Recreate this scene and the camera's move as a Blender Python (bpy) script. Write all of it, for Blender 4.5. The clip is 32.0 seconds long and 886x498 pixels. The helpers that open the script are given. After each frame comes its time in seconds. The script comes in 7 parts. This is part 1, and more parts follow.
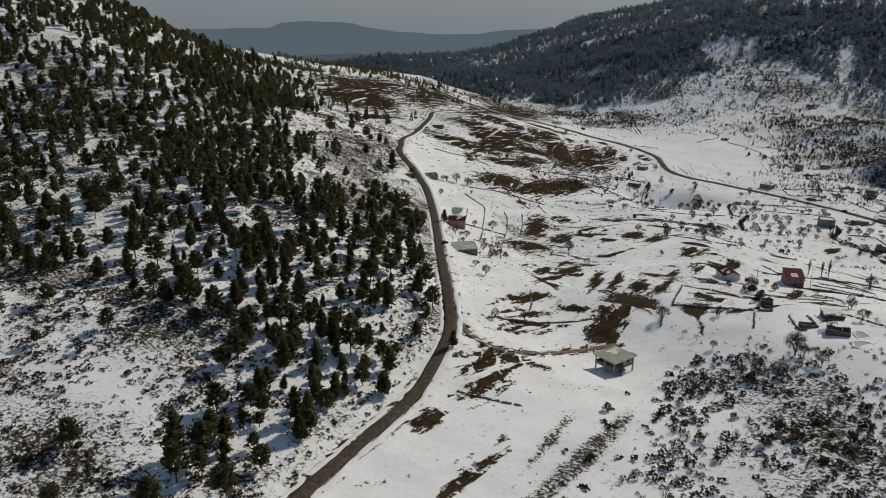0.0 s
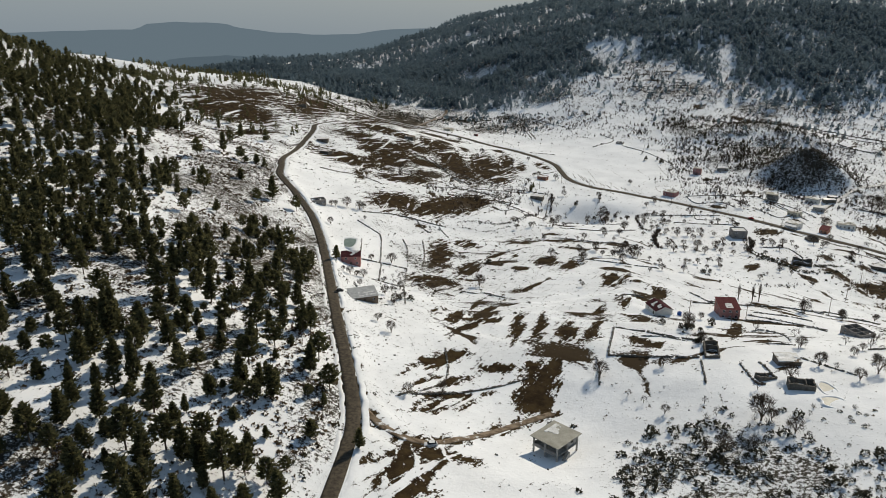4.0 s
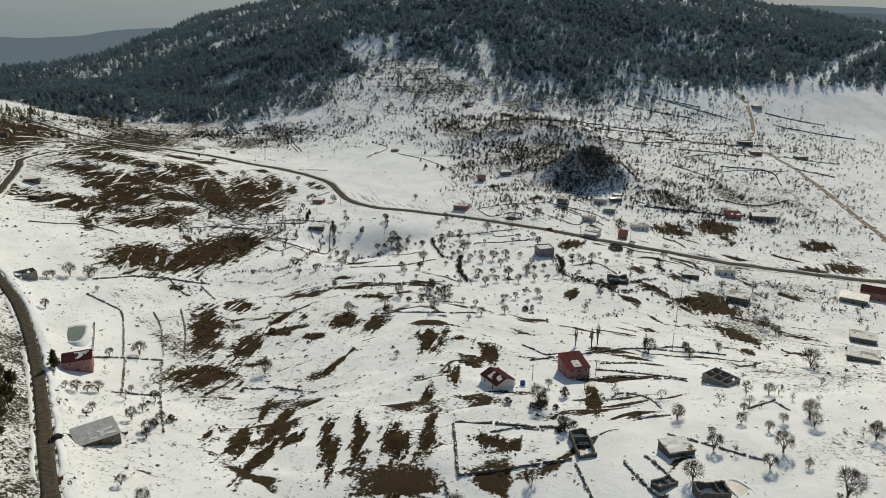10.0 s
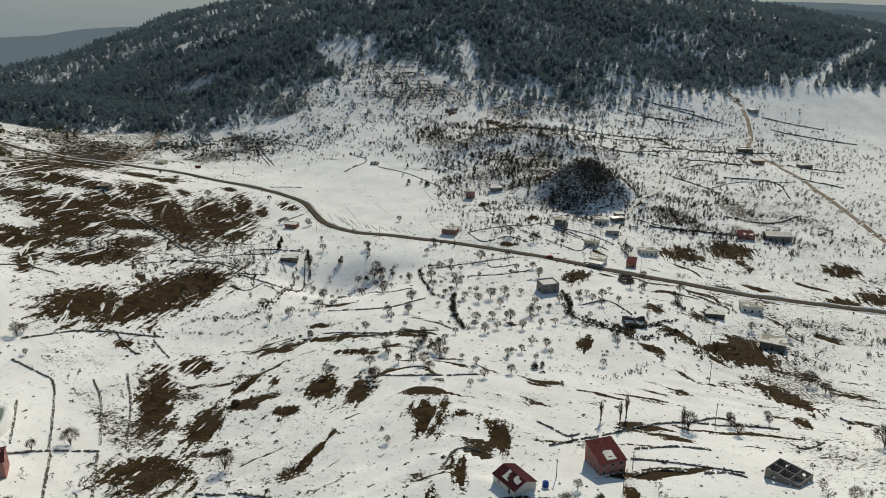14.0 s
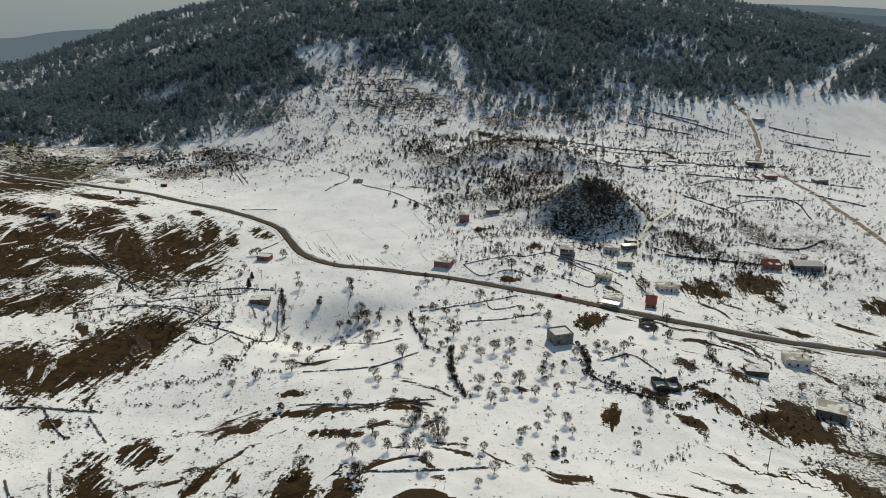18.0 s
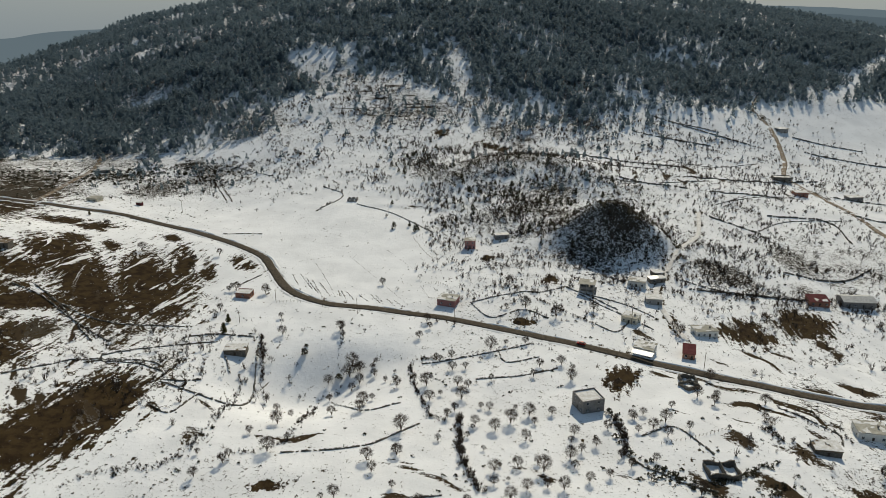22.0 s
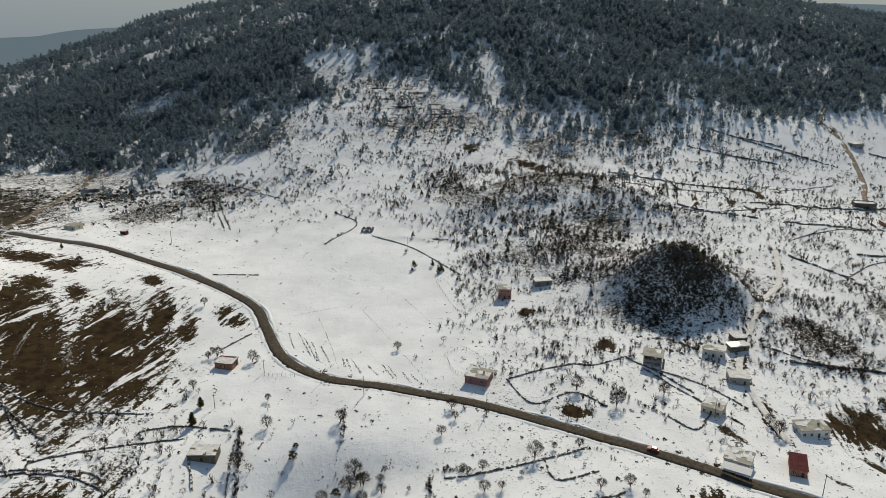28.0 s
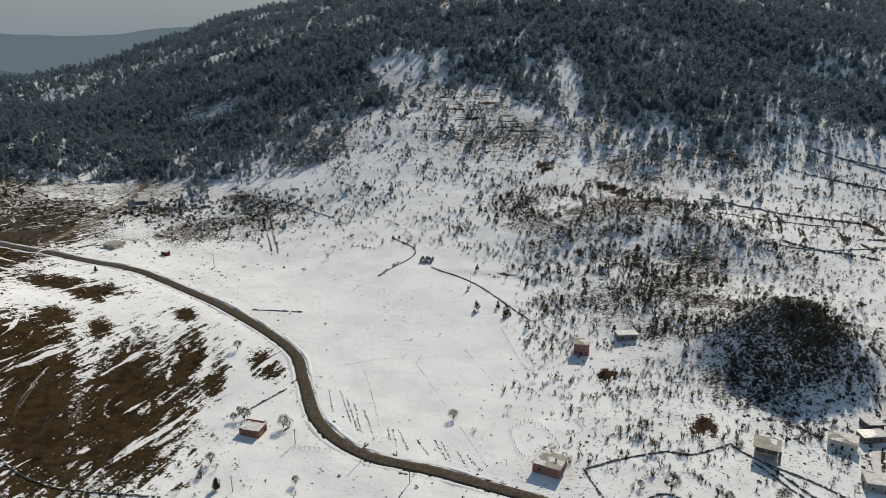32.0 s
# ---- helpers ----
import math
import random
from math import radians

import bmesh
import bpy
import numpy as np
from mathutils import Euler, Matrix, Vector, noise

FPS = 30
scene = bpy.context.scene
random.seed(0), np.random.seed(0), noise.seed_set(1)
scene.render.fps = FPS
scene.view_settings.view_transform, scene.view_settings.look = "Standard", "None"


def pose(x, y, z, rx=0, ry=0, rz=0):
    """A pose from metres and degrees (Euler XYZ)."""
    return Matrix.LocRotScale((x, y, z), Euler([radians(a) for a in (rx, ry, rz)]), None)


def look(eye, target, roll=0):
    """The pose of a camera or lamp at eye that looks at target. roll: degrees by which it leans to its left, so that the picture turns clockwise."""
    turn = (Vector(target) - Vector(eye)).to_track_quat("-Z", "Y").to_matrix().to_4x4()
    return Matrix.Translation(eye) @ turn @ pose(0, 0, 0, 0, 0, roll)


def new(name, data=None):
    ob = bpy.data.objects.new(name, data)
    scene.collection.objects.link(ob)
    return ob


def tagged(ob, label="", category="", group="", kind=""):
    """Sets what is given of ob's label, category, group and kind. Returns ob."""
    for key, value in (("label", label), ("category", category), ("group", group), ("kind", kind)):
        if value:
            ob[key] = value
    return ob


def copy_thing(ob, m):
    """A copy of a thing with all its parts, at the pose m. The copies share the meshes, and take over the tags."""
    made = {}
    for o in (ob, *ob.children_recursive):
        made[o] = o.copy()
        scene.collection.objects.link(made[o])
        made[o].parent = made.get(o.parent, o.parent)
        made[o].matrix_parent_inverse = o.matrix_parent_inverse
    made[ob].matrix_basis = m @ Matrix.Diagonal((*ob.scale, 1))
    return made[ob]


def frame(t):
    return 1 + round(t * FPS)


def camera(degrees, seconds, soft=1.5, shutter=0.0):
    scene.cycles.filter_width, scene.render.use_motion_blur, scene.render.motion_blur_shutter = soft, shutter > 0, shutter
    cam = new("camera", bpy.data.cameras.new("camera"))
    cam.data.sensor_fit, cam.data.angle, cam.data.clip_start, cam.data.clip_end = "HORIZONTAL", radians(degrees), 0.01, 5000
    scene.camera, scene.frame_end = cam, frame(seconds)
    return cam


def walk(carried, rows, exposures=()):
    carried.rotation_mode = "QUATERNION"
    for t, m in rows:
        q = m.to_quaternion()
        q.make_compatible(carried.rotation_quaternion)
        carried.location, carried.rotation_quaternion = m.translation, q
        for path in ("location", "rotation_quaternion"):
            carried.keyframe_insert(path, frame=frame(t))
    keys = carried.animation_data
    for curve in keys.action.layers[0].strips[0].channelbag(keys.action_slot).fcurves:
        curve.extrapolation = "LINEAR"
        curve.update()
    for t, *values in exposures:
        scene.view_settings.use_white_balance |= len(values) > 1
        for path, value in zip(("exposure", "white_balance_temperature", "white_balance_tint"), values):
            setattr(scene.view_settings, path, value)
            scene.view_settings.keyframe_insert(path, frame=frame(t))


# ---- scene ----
cam = camera(60.73, 32.0, soft=0.65)
# seconds, place in metres, then turn to the left, tilt up and lean in degrees
FLIGHT = [
    (0, 0.00, 0.00, 162.04, 19.620, -19.098, 0.235),
    (0.5, -2.93, 7.05, 162.26, 18.790, -19.084, 0.202),
    (1, -5.91, 14.09, 162.51, 17.946, -19.118, 0.150),
    (1.5, -8.91, 21.17, 162.76, 17.123, -19.125, 0.167),
    (2, -11.84, 28.31, 162.95, 16.239, -19.130, 0.145),
    (2.5, -14.59, 35.40, 163.07, 15.250, -19.135, 0.113),
    (3, -17.11, 42.44, 163.18, 13.935, -19.134, 0.155),
    (3.5, -19.48, 49.52, 163.21, 12.435, -19.140, 0.154),
    (5.5, -26.85, 79.92, 161.99, 5.226, -19.098, 0.623),
    (6, -28.34, 87.02, 161.87, 3.212, -19.078, 0.525),
    (6.5, -29.69, 94.10, 161.82, 1.282, -19.055, 0.383),
    (7, -30.95, 101.24, 161.72, -0.656, -19.028, 0.276),
    (7.5, -32.09, 108.60, 161.63, -1.615, -19.032, 0.174),
    (8, -33.15, 116.12, 161.63, -2.444, -19.067, 0.132),
    (8.5, -34.19, 123.73, 161.76, -4.117, -19.181, 0.056),
    (9, -35.07, 131.38, 162.02, -5.263, -19.321, 0.016),
    (9.5, -35.82, 138.92, 162.36, -7.189, -19.430, -0.083),
    (10, -36.30, 146.39, 162.64, -7.512, -19.462, -0.110),
    (10.5, -36.58, 153.72, 162.85, -7.529, -19.508, -0.105),
    (11, -36.77, 161.10, 163.09, -7.784, -19.545, -0.097),
    (11.5, -36.84, 168.52, 163.36, -7.885, -19.572, -0.112),
    (12, -36.76, 176.03, 163.64, -7.913, -19.599, -0.128),
    (12.5, -36.49, 183.57, 163.90, -8.307, -19.647, -0.127),
    (13, -36.15, 191.09, 164.15, -8.298, -19.666, -0.143),
    (13.5, -35.76, 198.59, 164.45, -8.835, -19.710, -0.169),
    (14, -35.35, 206.22, 164.79, -9.329, -19.700, -0.215),
    (14.5, -34.87, 213.97, 165.14, -9.647, -19.720, -0.177),
    (16.5, -32.51, 245.72, 164.33, -10.571, -19.640, -0.289),
    (17, -31.66, 253.43, 164.23, -10.593, -19.613, -0.232),
    (17.5, -30.78, 261.11, 164.14, -10.575, -19.632, -0.143),
    (18, -29.88, 268.67, 164.02, -10.565, -19.580, -0.090),
    (18.5, -28.94, 276.08, 163.86, -10.559, -19.561, -0.098),
    (19, -27.97, 283.42, 163.67, -10.575, -19.511, -0.118),
    (19.5, -26.96, 290.75, 163.44, -10.586, -19.475, -0.126),
    (20, -26.01, 298.18, 163.23, -10.620, -19.479, -0.102),
    (20.5, -25.04, 305.65, 163.08, -10.641, -19.485, -0.029),
    (21, -24.07, 313.10, 163.05, -10.662, -19.497, 0.011),
    (21.5, -23.05, 320.52, 163.11, -10.678, -19.514, 0.011),
    (22, -21.96, 328.00, 163.15, -10.676, -19.534, 0.016),
    (22.5, -20.74, 335.44, 163.06, -10.662, -19.518, 0.023),
    (23, -19.45, 342.81, 162.83, -10.592, -19.494, 0.035),
    (23.5, -18.18, 350.09, 162.50, -10.475, -19.492, 0.017),
    (24, -16.93, 357.43, 162.12, -10.345, -19.486, 0.004),
    (24.5, -15.74, 364.86, 161.75, -10.201, -19.482, -0.047),
    (25, -14.58, 372.26, 161.43, -10.074, -19.499, -0.076),
    (25.5, -13.38, 379.60, 161.16, -9.872, -19.504, -0.072),
    (27.5, -8.40, 408.03, 161.82, -8.848, -19.701, -0.093),
    (28, -7.36, 415.04, 161.91, -8.552, -19.726, -0.083),
    (28.5, -6.35, 422.05, 162.03, -8.255, -19.749, -0.106),
    (29, -5.35, 429.11, 162.19, -7.885, -19.792, -0.097),
    (29.5, -4.38, 436.42, 162.35, -7.289, -19.821, -0.093),
    (30, -3.40, 443.82, 162.44, -6.549, -19.832, -0.033),
    (30.5, -2.51, 451.31, 162.49, -5.789, -19.825, 0.017),
    (31, -1.65, 458.78, 162.48, -4.968, -19.794, 0.029),
    (31.5, -0.81, 466.18, 162.47, -4.112, -19.743, 0.062),
    (32, -0.00, 473.60, 162.48, -3.242, -19.692, 0.081),
]
walk(cam, [(t, pose(x, y, z) @ Euler((0, 0, radians(turn))).to_matrix().to_4x4()
            @ Euler((radians(90 + tilt), 0, 0)).to_matrix().to_4x4() @ pose(0, 0, 0, 0, 0, lean))
           for t, x, y, z, turn, tilt, lean in FLIGHT],
     exposures=[(0, -0.38, 6700, 10), (0.5, -0.08, 6700, 10), (1, 0.10, 6700, 10), (4, 0.08, 6700, 8), (8, -0.08, 6820, 5), (13, -0.10, 6900, 5), (20, -0.04, 6900, 6), (27, 0.01, 6800, 7), (32, 0.02, 6750, 9)])

# ---- light ----
SUN_AZIMUTH, SUN_HEIGHT = 26, 33
world = bpy.data.worlds.new("winter_sky")
scene.world = world
world.use_nodes = True
sky_node = world.node_tree.nodes.new("ShaderNodeTexSky")
sky_node.sky_type, sky_node.sun_disc = "NISHITA", False
sky_node.sun_elevation, sky_node.sun_rotation = radians(SUN_HEIGHT), radians(SUN_AZIMUTH)
sky_node.altitude, sky_node.air_density, sky_node.dust_density, sky_node.ozone_density = 900, 1.0, 0.08, 1.5
haze_node = world.node_tree.nodes.new("ShaderNodeMix")
haze_node.data_type = "RGBA"
haze_node.inputs[0].default_value = 0.8
haze_node.inputs[7].default_value = (1.45, 2.15, 3.1, 1)
world.node_tree.links.new(sky_node.outputs[0], haze_node.inputs[6])
world.node_tree.links.new(haze_node.outputs[2], world.node_tree.nodes["Background"].inputs[0])
world.node_tree.nodes["Background"].inputs[1].default_value = 0.095
sun = new("sun", bpy.data.lights.new("sun", "SUN"))
sun.data.energy, sun.data.angle, sun.data.color = 3.7, radians(0.55), (1.0, 0.91, 0.77)
sun.matrix_world = look((0, 0, 0), (-math.sin(radians(SUN_AZIMUTH)) * math.cos(radians(SUN_HEIGHT)),
                                    -math.cos(radians(SUN_AZIMUTH)) * math.cos(radians(SUN_HEIGHT)), -math.sin(radians(SUN_HEIGHT))))

# ---- materials ----
class Mat:
    """A small helper to write node materials."""

    def __init__(self, name, roughness=0.8, metallic=0.0):
        self.m = bpy.data.materials.new(name)
        self.m.use_nodes = True
        self.t = self.m.node_tree
        self.b = self.t.nodes["Principled BSDF"]
        self.b.inputs["Roughness"].default_value, self.b.inputs["Metallic"].default_value = roughness, metallic
        self.b.inputs["Specular IOR Level"].default_value = 0.06
        self.pos = self.t.nodes.new("ShaderNodeNewGeometry").outputs["Position"]

    def put(self, value, socket):
        if isinstance(value, bpy.types.NodeSocket):
            self.t.links.new(value, socket)
        elif value is not None:
            socket.default_value = (*value, 1) if isinstance(value, tuple) and len(value) == 3 and socket.type == "RGBA" else value

    def noise(self, size, detail=3.0, rough=0.55, at=None, stretch=None):
        """Noise with lumps of about that many metres."""
        n = self.t.nodes.new("ShaderNodeTexNoise")
        n.inputs["Scale"].default_value, n.inputs["Detail"].default_value, n.inputs["Roughness"].default_value = 1 / size, detail, rough
        source = at or self.pos
        if stretch:
            for kind, value in (("Rotation", (0, 0, radians(stretch[3]))), ("Scale", stretch[:3])):
                mp = self.t.nodes.new("ShaderNodeMapping")
                mp.inputs[kind].default_value = value
                self.put(source, mp.inputs["Vector"])
                source = mp.outputs[0]
        self.put(source, n.inputs["Vector"])
        return n.outputs["Fac"]

    def math(self, op, a, b=0.0, c=0.0):
        n = self.t.nodes.new("ShaderNodeMath")
        n.operation = op
        for k, v in enumerate((a, b, c)):
            self.put(v, n.inputs[k])
        return n.outputs[0]

    def step(self, value, low, high):
        n = self.t.nodes.new("ShaderNodeMapRange")
        n.interpolation_type = "SMOOTHSTEP"
        self.put(value, n.inputs[0])
        n.inputs[1].default_value, n.inputs[2].default_value = low, high
        return n.outputs[0]

    def mix(self, fac, a, b):
        n = self.t.nodes.new("ShaderNodeMix")
        n.data_type = "RGBA"
        self.put(fac, n.inputs[0]), self.put(a, n.inputs[6]), self.put(b, n.inputs[7])
        return n.outputs[2]

    def attr(self, name):
        n = self.t.nodes.new("ShaderNodeAttribute")
        n.attribute_name = name
        return n.outputs["Fac"]

    def random(self):
        return self.t.nodes.new("ShaderNodeObjectInfo").outputs["Random"]

    def island(self):
        return self.t.nodes.new("ShaderNodeNewGeometry").outputs["Random Per Island"]

    def bump(self, height, depth, strength=0.6):
        n = self.t.nodes.new("ShaderNodeBump")
        n.inputs["Strength"].default_value, n.inputs["Distance"].default_value = strength, depth
        self.put(height, n.inputs["Height"])
        self.t.links.new(n.outputs[0], self.b.inputs["Normal"])
        return self

    def colour(self, c):
        self.put(c, self.b.inputs["Base Color"])
        return self

    def rough(self, r):
        self.put(r, self.b.inputs["Roughness"])
        return self


def mottled(name, a, b, size=1.0, grain=0.15, roughness=0.85, metallic=0.0, depth=0.02, vary=True):
    """A surface of two close colours, with stains and grain."""
    m = Mat(name, roughness, metallic)
    f = m.step(m.math("ADD", m.math("MULTIPLY", m.noise(size), 0.7), m.math("MULTIPLY", m.noise(grain, 2), 0.3)), 0.32, 0.68)
    c = m.mix(f, a, b)
    if vary:
        c = m.mix(m.math("MULTIPLY", m.random(), 0.25), c, tuple(x * 0.6 for x in a))
    m.colour(c).bump(m.noise(grain, 3), depth)
    return m.m


SNOW, SNOW_OLD = (0.82, 0.83, 0.84), (0.72, 0.73, 0.74)
SOIL, GRASS, LITTER = (0.022, 0.014, 0.008), (0.052, 0.035, 0.016), (0.036, 0.032, 0.026)


def ground_material():
    m = Mat("snow_and_soil", 0.9)
    m.b.inputs["Specular IOR Level"].default_value = 0.02
    big, mid, fine, tiny = m.noise(22, 4), m.noise(4.5, 4, 0.6), m.noise(1.1, 4, 0.65), m.noise(0.35, 3, 0.7)
    tilled = m.noise(2.2, 3, 0.6, stretch=(1.0, 0.16, 0.3, 20))
    # thawed ground, from the share of it in "bare", broken up at every scale
    wob = m.math("ADD", m.math("MULTIPLY", m.math("SUBTRACT", mid, 0.5), 1.1), m.math("MULTIPLY", m.math("SUBTRACT", fine, 0.5), 1.2))
    wob = m.math("ADD", wob, m.math("MULTIPLY", m.math("SUBTRACT", tilled, 0.5), 1.5))
    wob = m.math("ADD", wob, m.math("MULTIPLY", m.math("SUBTRACT", tiny, 0.5), 0.5))
    bare = m.step(m.math("ADD", m.attr("bare"), wob), 0.38, 0.52)
    # scrubby slopes: small dark tufts, stones and litter showing through the snow
    speck = m.math("ADD", m.math("MULTIPLY", m.math("SUBTRACT", fine, 0.5), 1.7), m.math("MULTIPLY", m.math("SUBTRACT", tiny, 0.5), 1.1))
    speck = m.math("ADD", speck, m.math("MULTIPLY", m.math("SUBTRACT", mid, 0.5), 0.7))
    scrub = m.step(m.math("ADD", m.math("SUBTRACT", m.attr("scrub"), 0.41), speck), 0.20, 0.30)
    # terrace edges and melt lines that follow the slope
    mp = m.t.nodes.new("ShaderNodeMapping")
    mp.inputs["Scale"].default_value = (0.032, 0.032, 0.95)
    m.put(m.pos, mp.inputs["Vector"])
    contour = m.noise(1.0, 3, 0.5, at=mp.outputs[0])
    edge = m.math("ADD", m.math("MULTIPLY", m.math("SUBTRACT", contour, 0.5), 2.2), m.math("MULTIPLY", m.math("SUBTRACT", fine, 0.5), 0.5))
    edge = m.step(m.math("ADD", edge, m.math("MULTIPLY", m.math("SUBTRACT", m.attr("terrace"), 1.0), 0.8)), 0.20, 0.28)
    riser = m.math("ADD", m.attr("riser"), m.math("ADD", m.math("MULTIPLY", m.math("SUBTRACT", fine, 0.5), 1.2), m.math("MULTIPLY", m.math("SUBTRACT", mid, 0.5), 2.0)))
    edge = m.math("MAXIMUM", edge, m.step(riser, 0.70, 0.85))
    bare = m.math("MULTIPLY", bare, m.math("SUBTRACT", 1.0, m.step(m.math("ADD", contour, m.math("MULTIPLY", m.math("SUBTRACT", fine, 0.5), 0.25)), 0.61, 0.67)))
    drift = m.noise(6.5, 3, 0.6, stretch=(1.0, 0.13, 0.3, 24))
    bare = m.math("MULTIPLY", bare, m.math("SUBTRACT", 1.0, m.step(m.math("ADD", drift, m.math("MULTIPLY", m.math("SUBTRACT", fine, 0.5), 0.15)), 0.60, 0.64)))
    snow = m.mix(m.step(big, 0.35, 0.7), SNOW, SNOW_OLD)
    snow = m.mix(m.math("MULTIPLY", m.step(fine, 0.58, 0.75), 0.18), snow, (0.5, 0.48, 0.44))
    earth = m.mix(m.step(mid, 0.35, 0.65), SOIL, GRASS)
    earth = m.mix(m.math("MULTIPLY", m.step(tiny, 0.4, 0.7), 0.5), earth, (0.036, 0.026, 0.015))
    litter = m.mix(fine, LITTER, (0.085, 0.074, 0.058))
    earth = m.mix(m.step(bare, 0.95, 0.3), earth, m.mix(tiny, (0.08, 0.056, 0.028), (0.04, 0.028, 0.016)))
    c = m.mix(m.step(bare, 0.12, 0.6), snow, earth)
    c = m.mix(scrub, c, litter)
    c = m.mix(edge, c, m.mix(tiny, (0.065, 0.046, 0.026), (0.028, 0.021, 0.014)))
    m.colour(c)
    hollow = m.math("MAXIMUM", m.math("MAXIMUM", bare, scrub), edge)
    height = m.math("SUBTRACT", m.math("ADD", m.math("MULTIPLY", fine, 0.22), m.math("MULTIPLY", mid, 0.4)), m.math("MULTIPLY", hollow, 0.45))
    m.bump(height, 0.9, 0.7)
    return m.m


def asphalt_material():
    m = Mat("worn_asphalt", 0.92)
    tracks = m.noise(3.0, 3)
    c = m.mix(m.step(m.noise(1.2, 3), 0.3, 0.7), (0.052, 0.043, 0.033), (0.098, 0.081, 0.060))
    c = m.mix(m.math("MULTIPLY", m.step(tracks, 0.55, 0.72), 0.5), c, (0.145, 0.118, 0.088))
    m.colour(c).bump(m.noise(0.2, 2), 0.02)
    return m.m


def dirt_material():
    m = Mat("wet_dirt_track", 0.7)
    c = m.mix(m.step(m.noise(2.0, 4), 0.35, 0.65), (0.10, 0.07, 0.045), (0.22, 0.17, 0.12))
    c = m.mix(m.step(m.noise(3.5, 4), 0.56, 0.66), c, SNOW_OLD)
    m.colour(c).bump(m.noise(0.4, 2), 0.05)
    return m.m


def leaf_material(name, a, b, roughness=0.75, thin=0.4):
    """Leaves, needles and twigs; thin ones let some light through."""
    m = Mat(name, roughness)
    c = m.mix(m.island(), a, b)
    c = m.mix(m.math("MULTIPLY", m.random(), 0.4), c, tuple(x * 0.6 for x in a))
    m.colour(c)
    m.b.inputs["Specular IOR Level"].default_value = 0.04
    if thin:
        glow = m.t.nodes.new("ShaderNodeBsdfTranslucent")
        both = m.t.nodes.new("ShaderNodeMixShader")
        both.inputs[0].default_value = thin
        m.put(c, glow.inputs["Color"])
        m.t.links.new(m.b.outputs[0], both.inputs[1])
        m.t.links.new(glow.outputs[0], both.inputs[2])
        m.t.links.new(both.outputs[0], m.t.nodes["Material Output"].inputs[0])
    return m.m


def glass_material():
    m = Mat("window_glass", 0.08)
    m.colour((0.02, 0.024, 0.028))
    m.b.inputs["Specular IOR Level"].default_value = 0.6
    return m.m


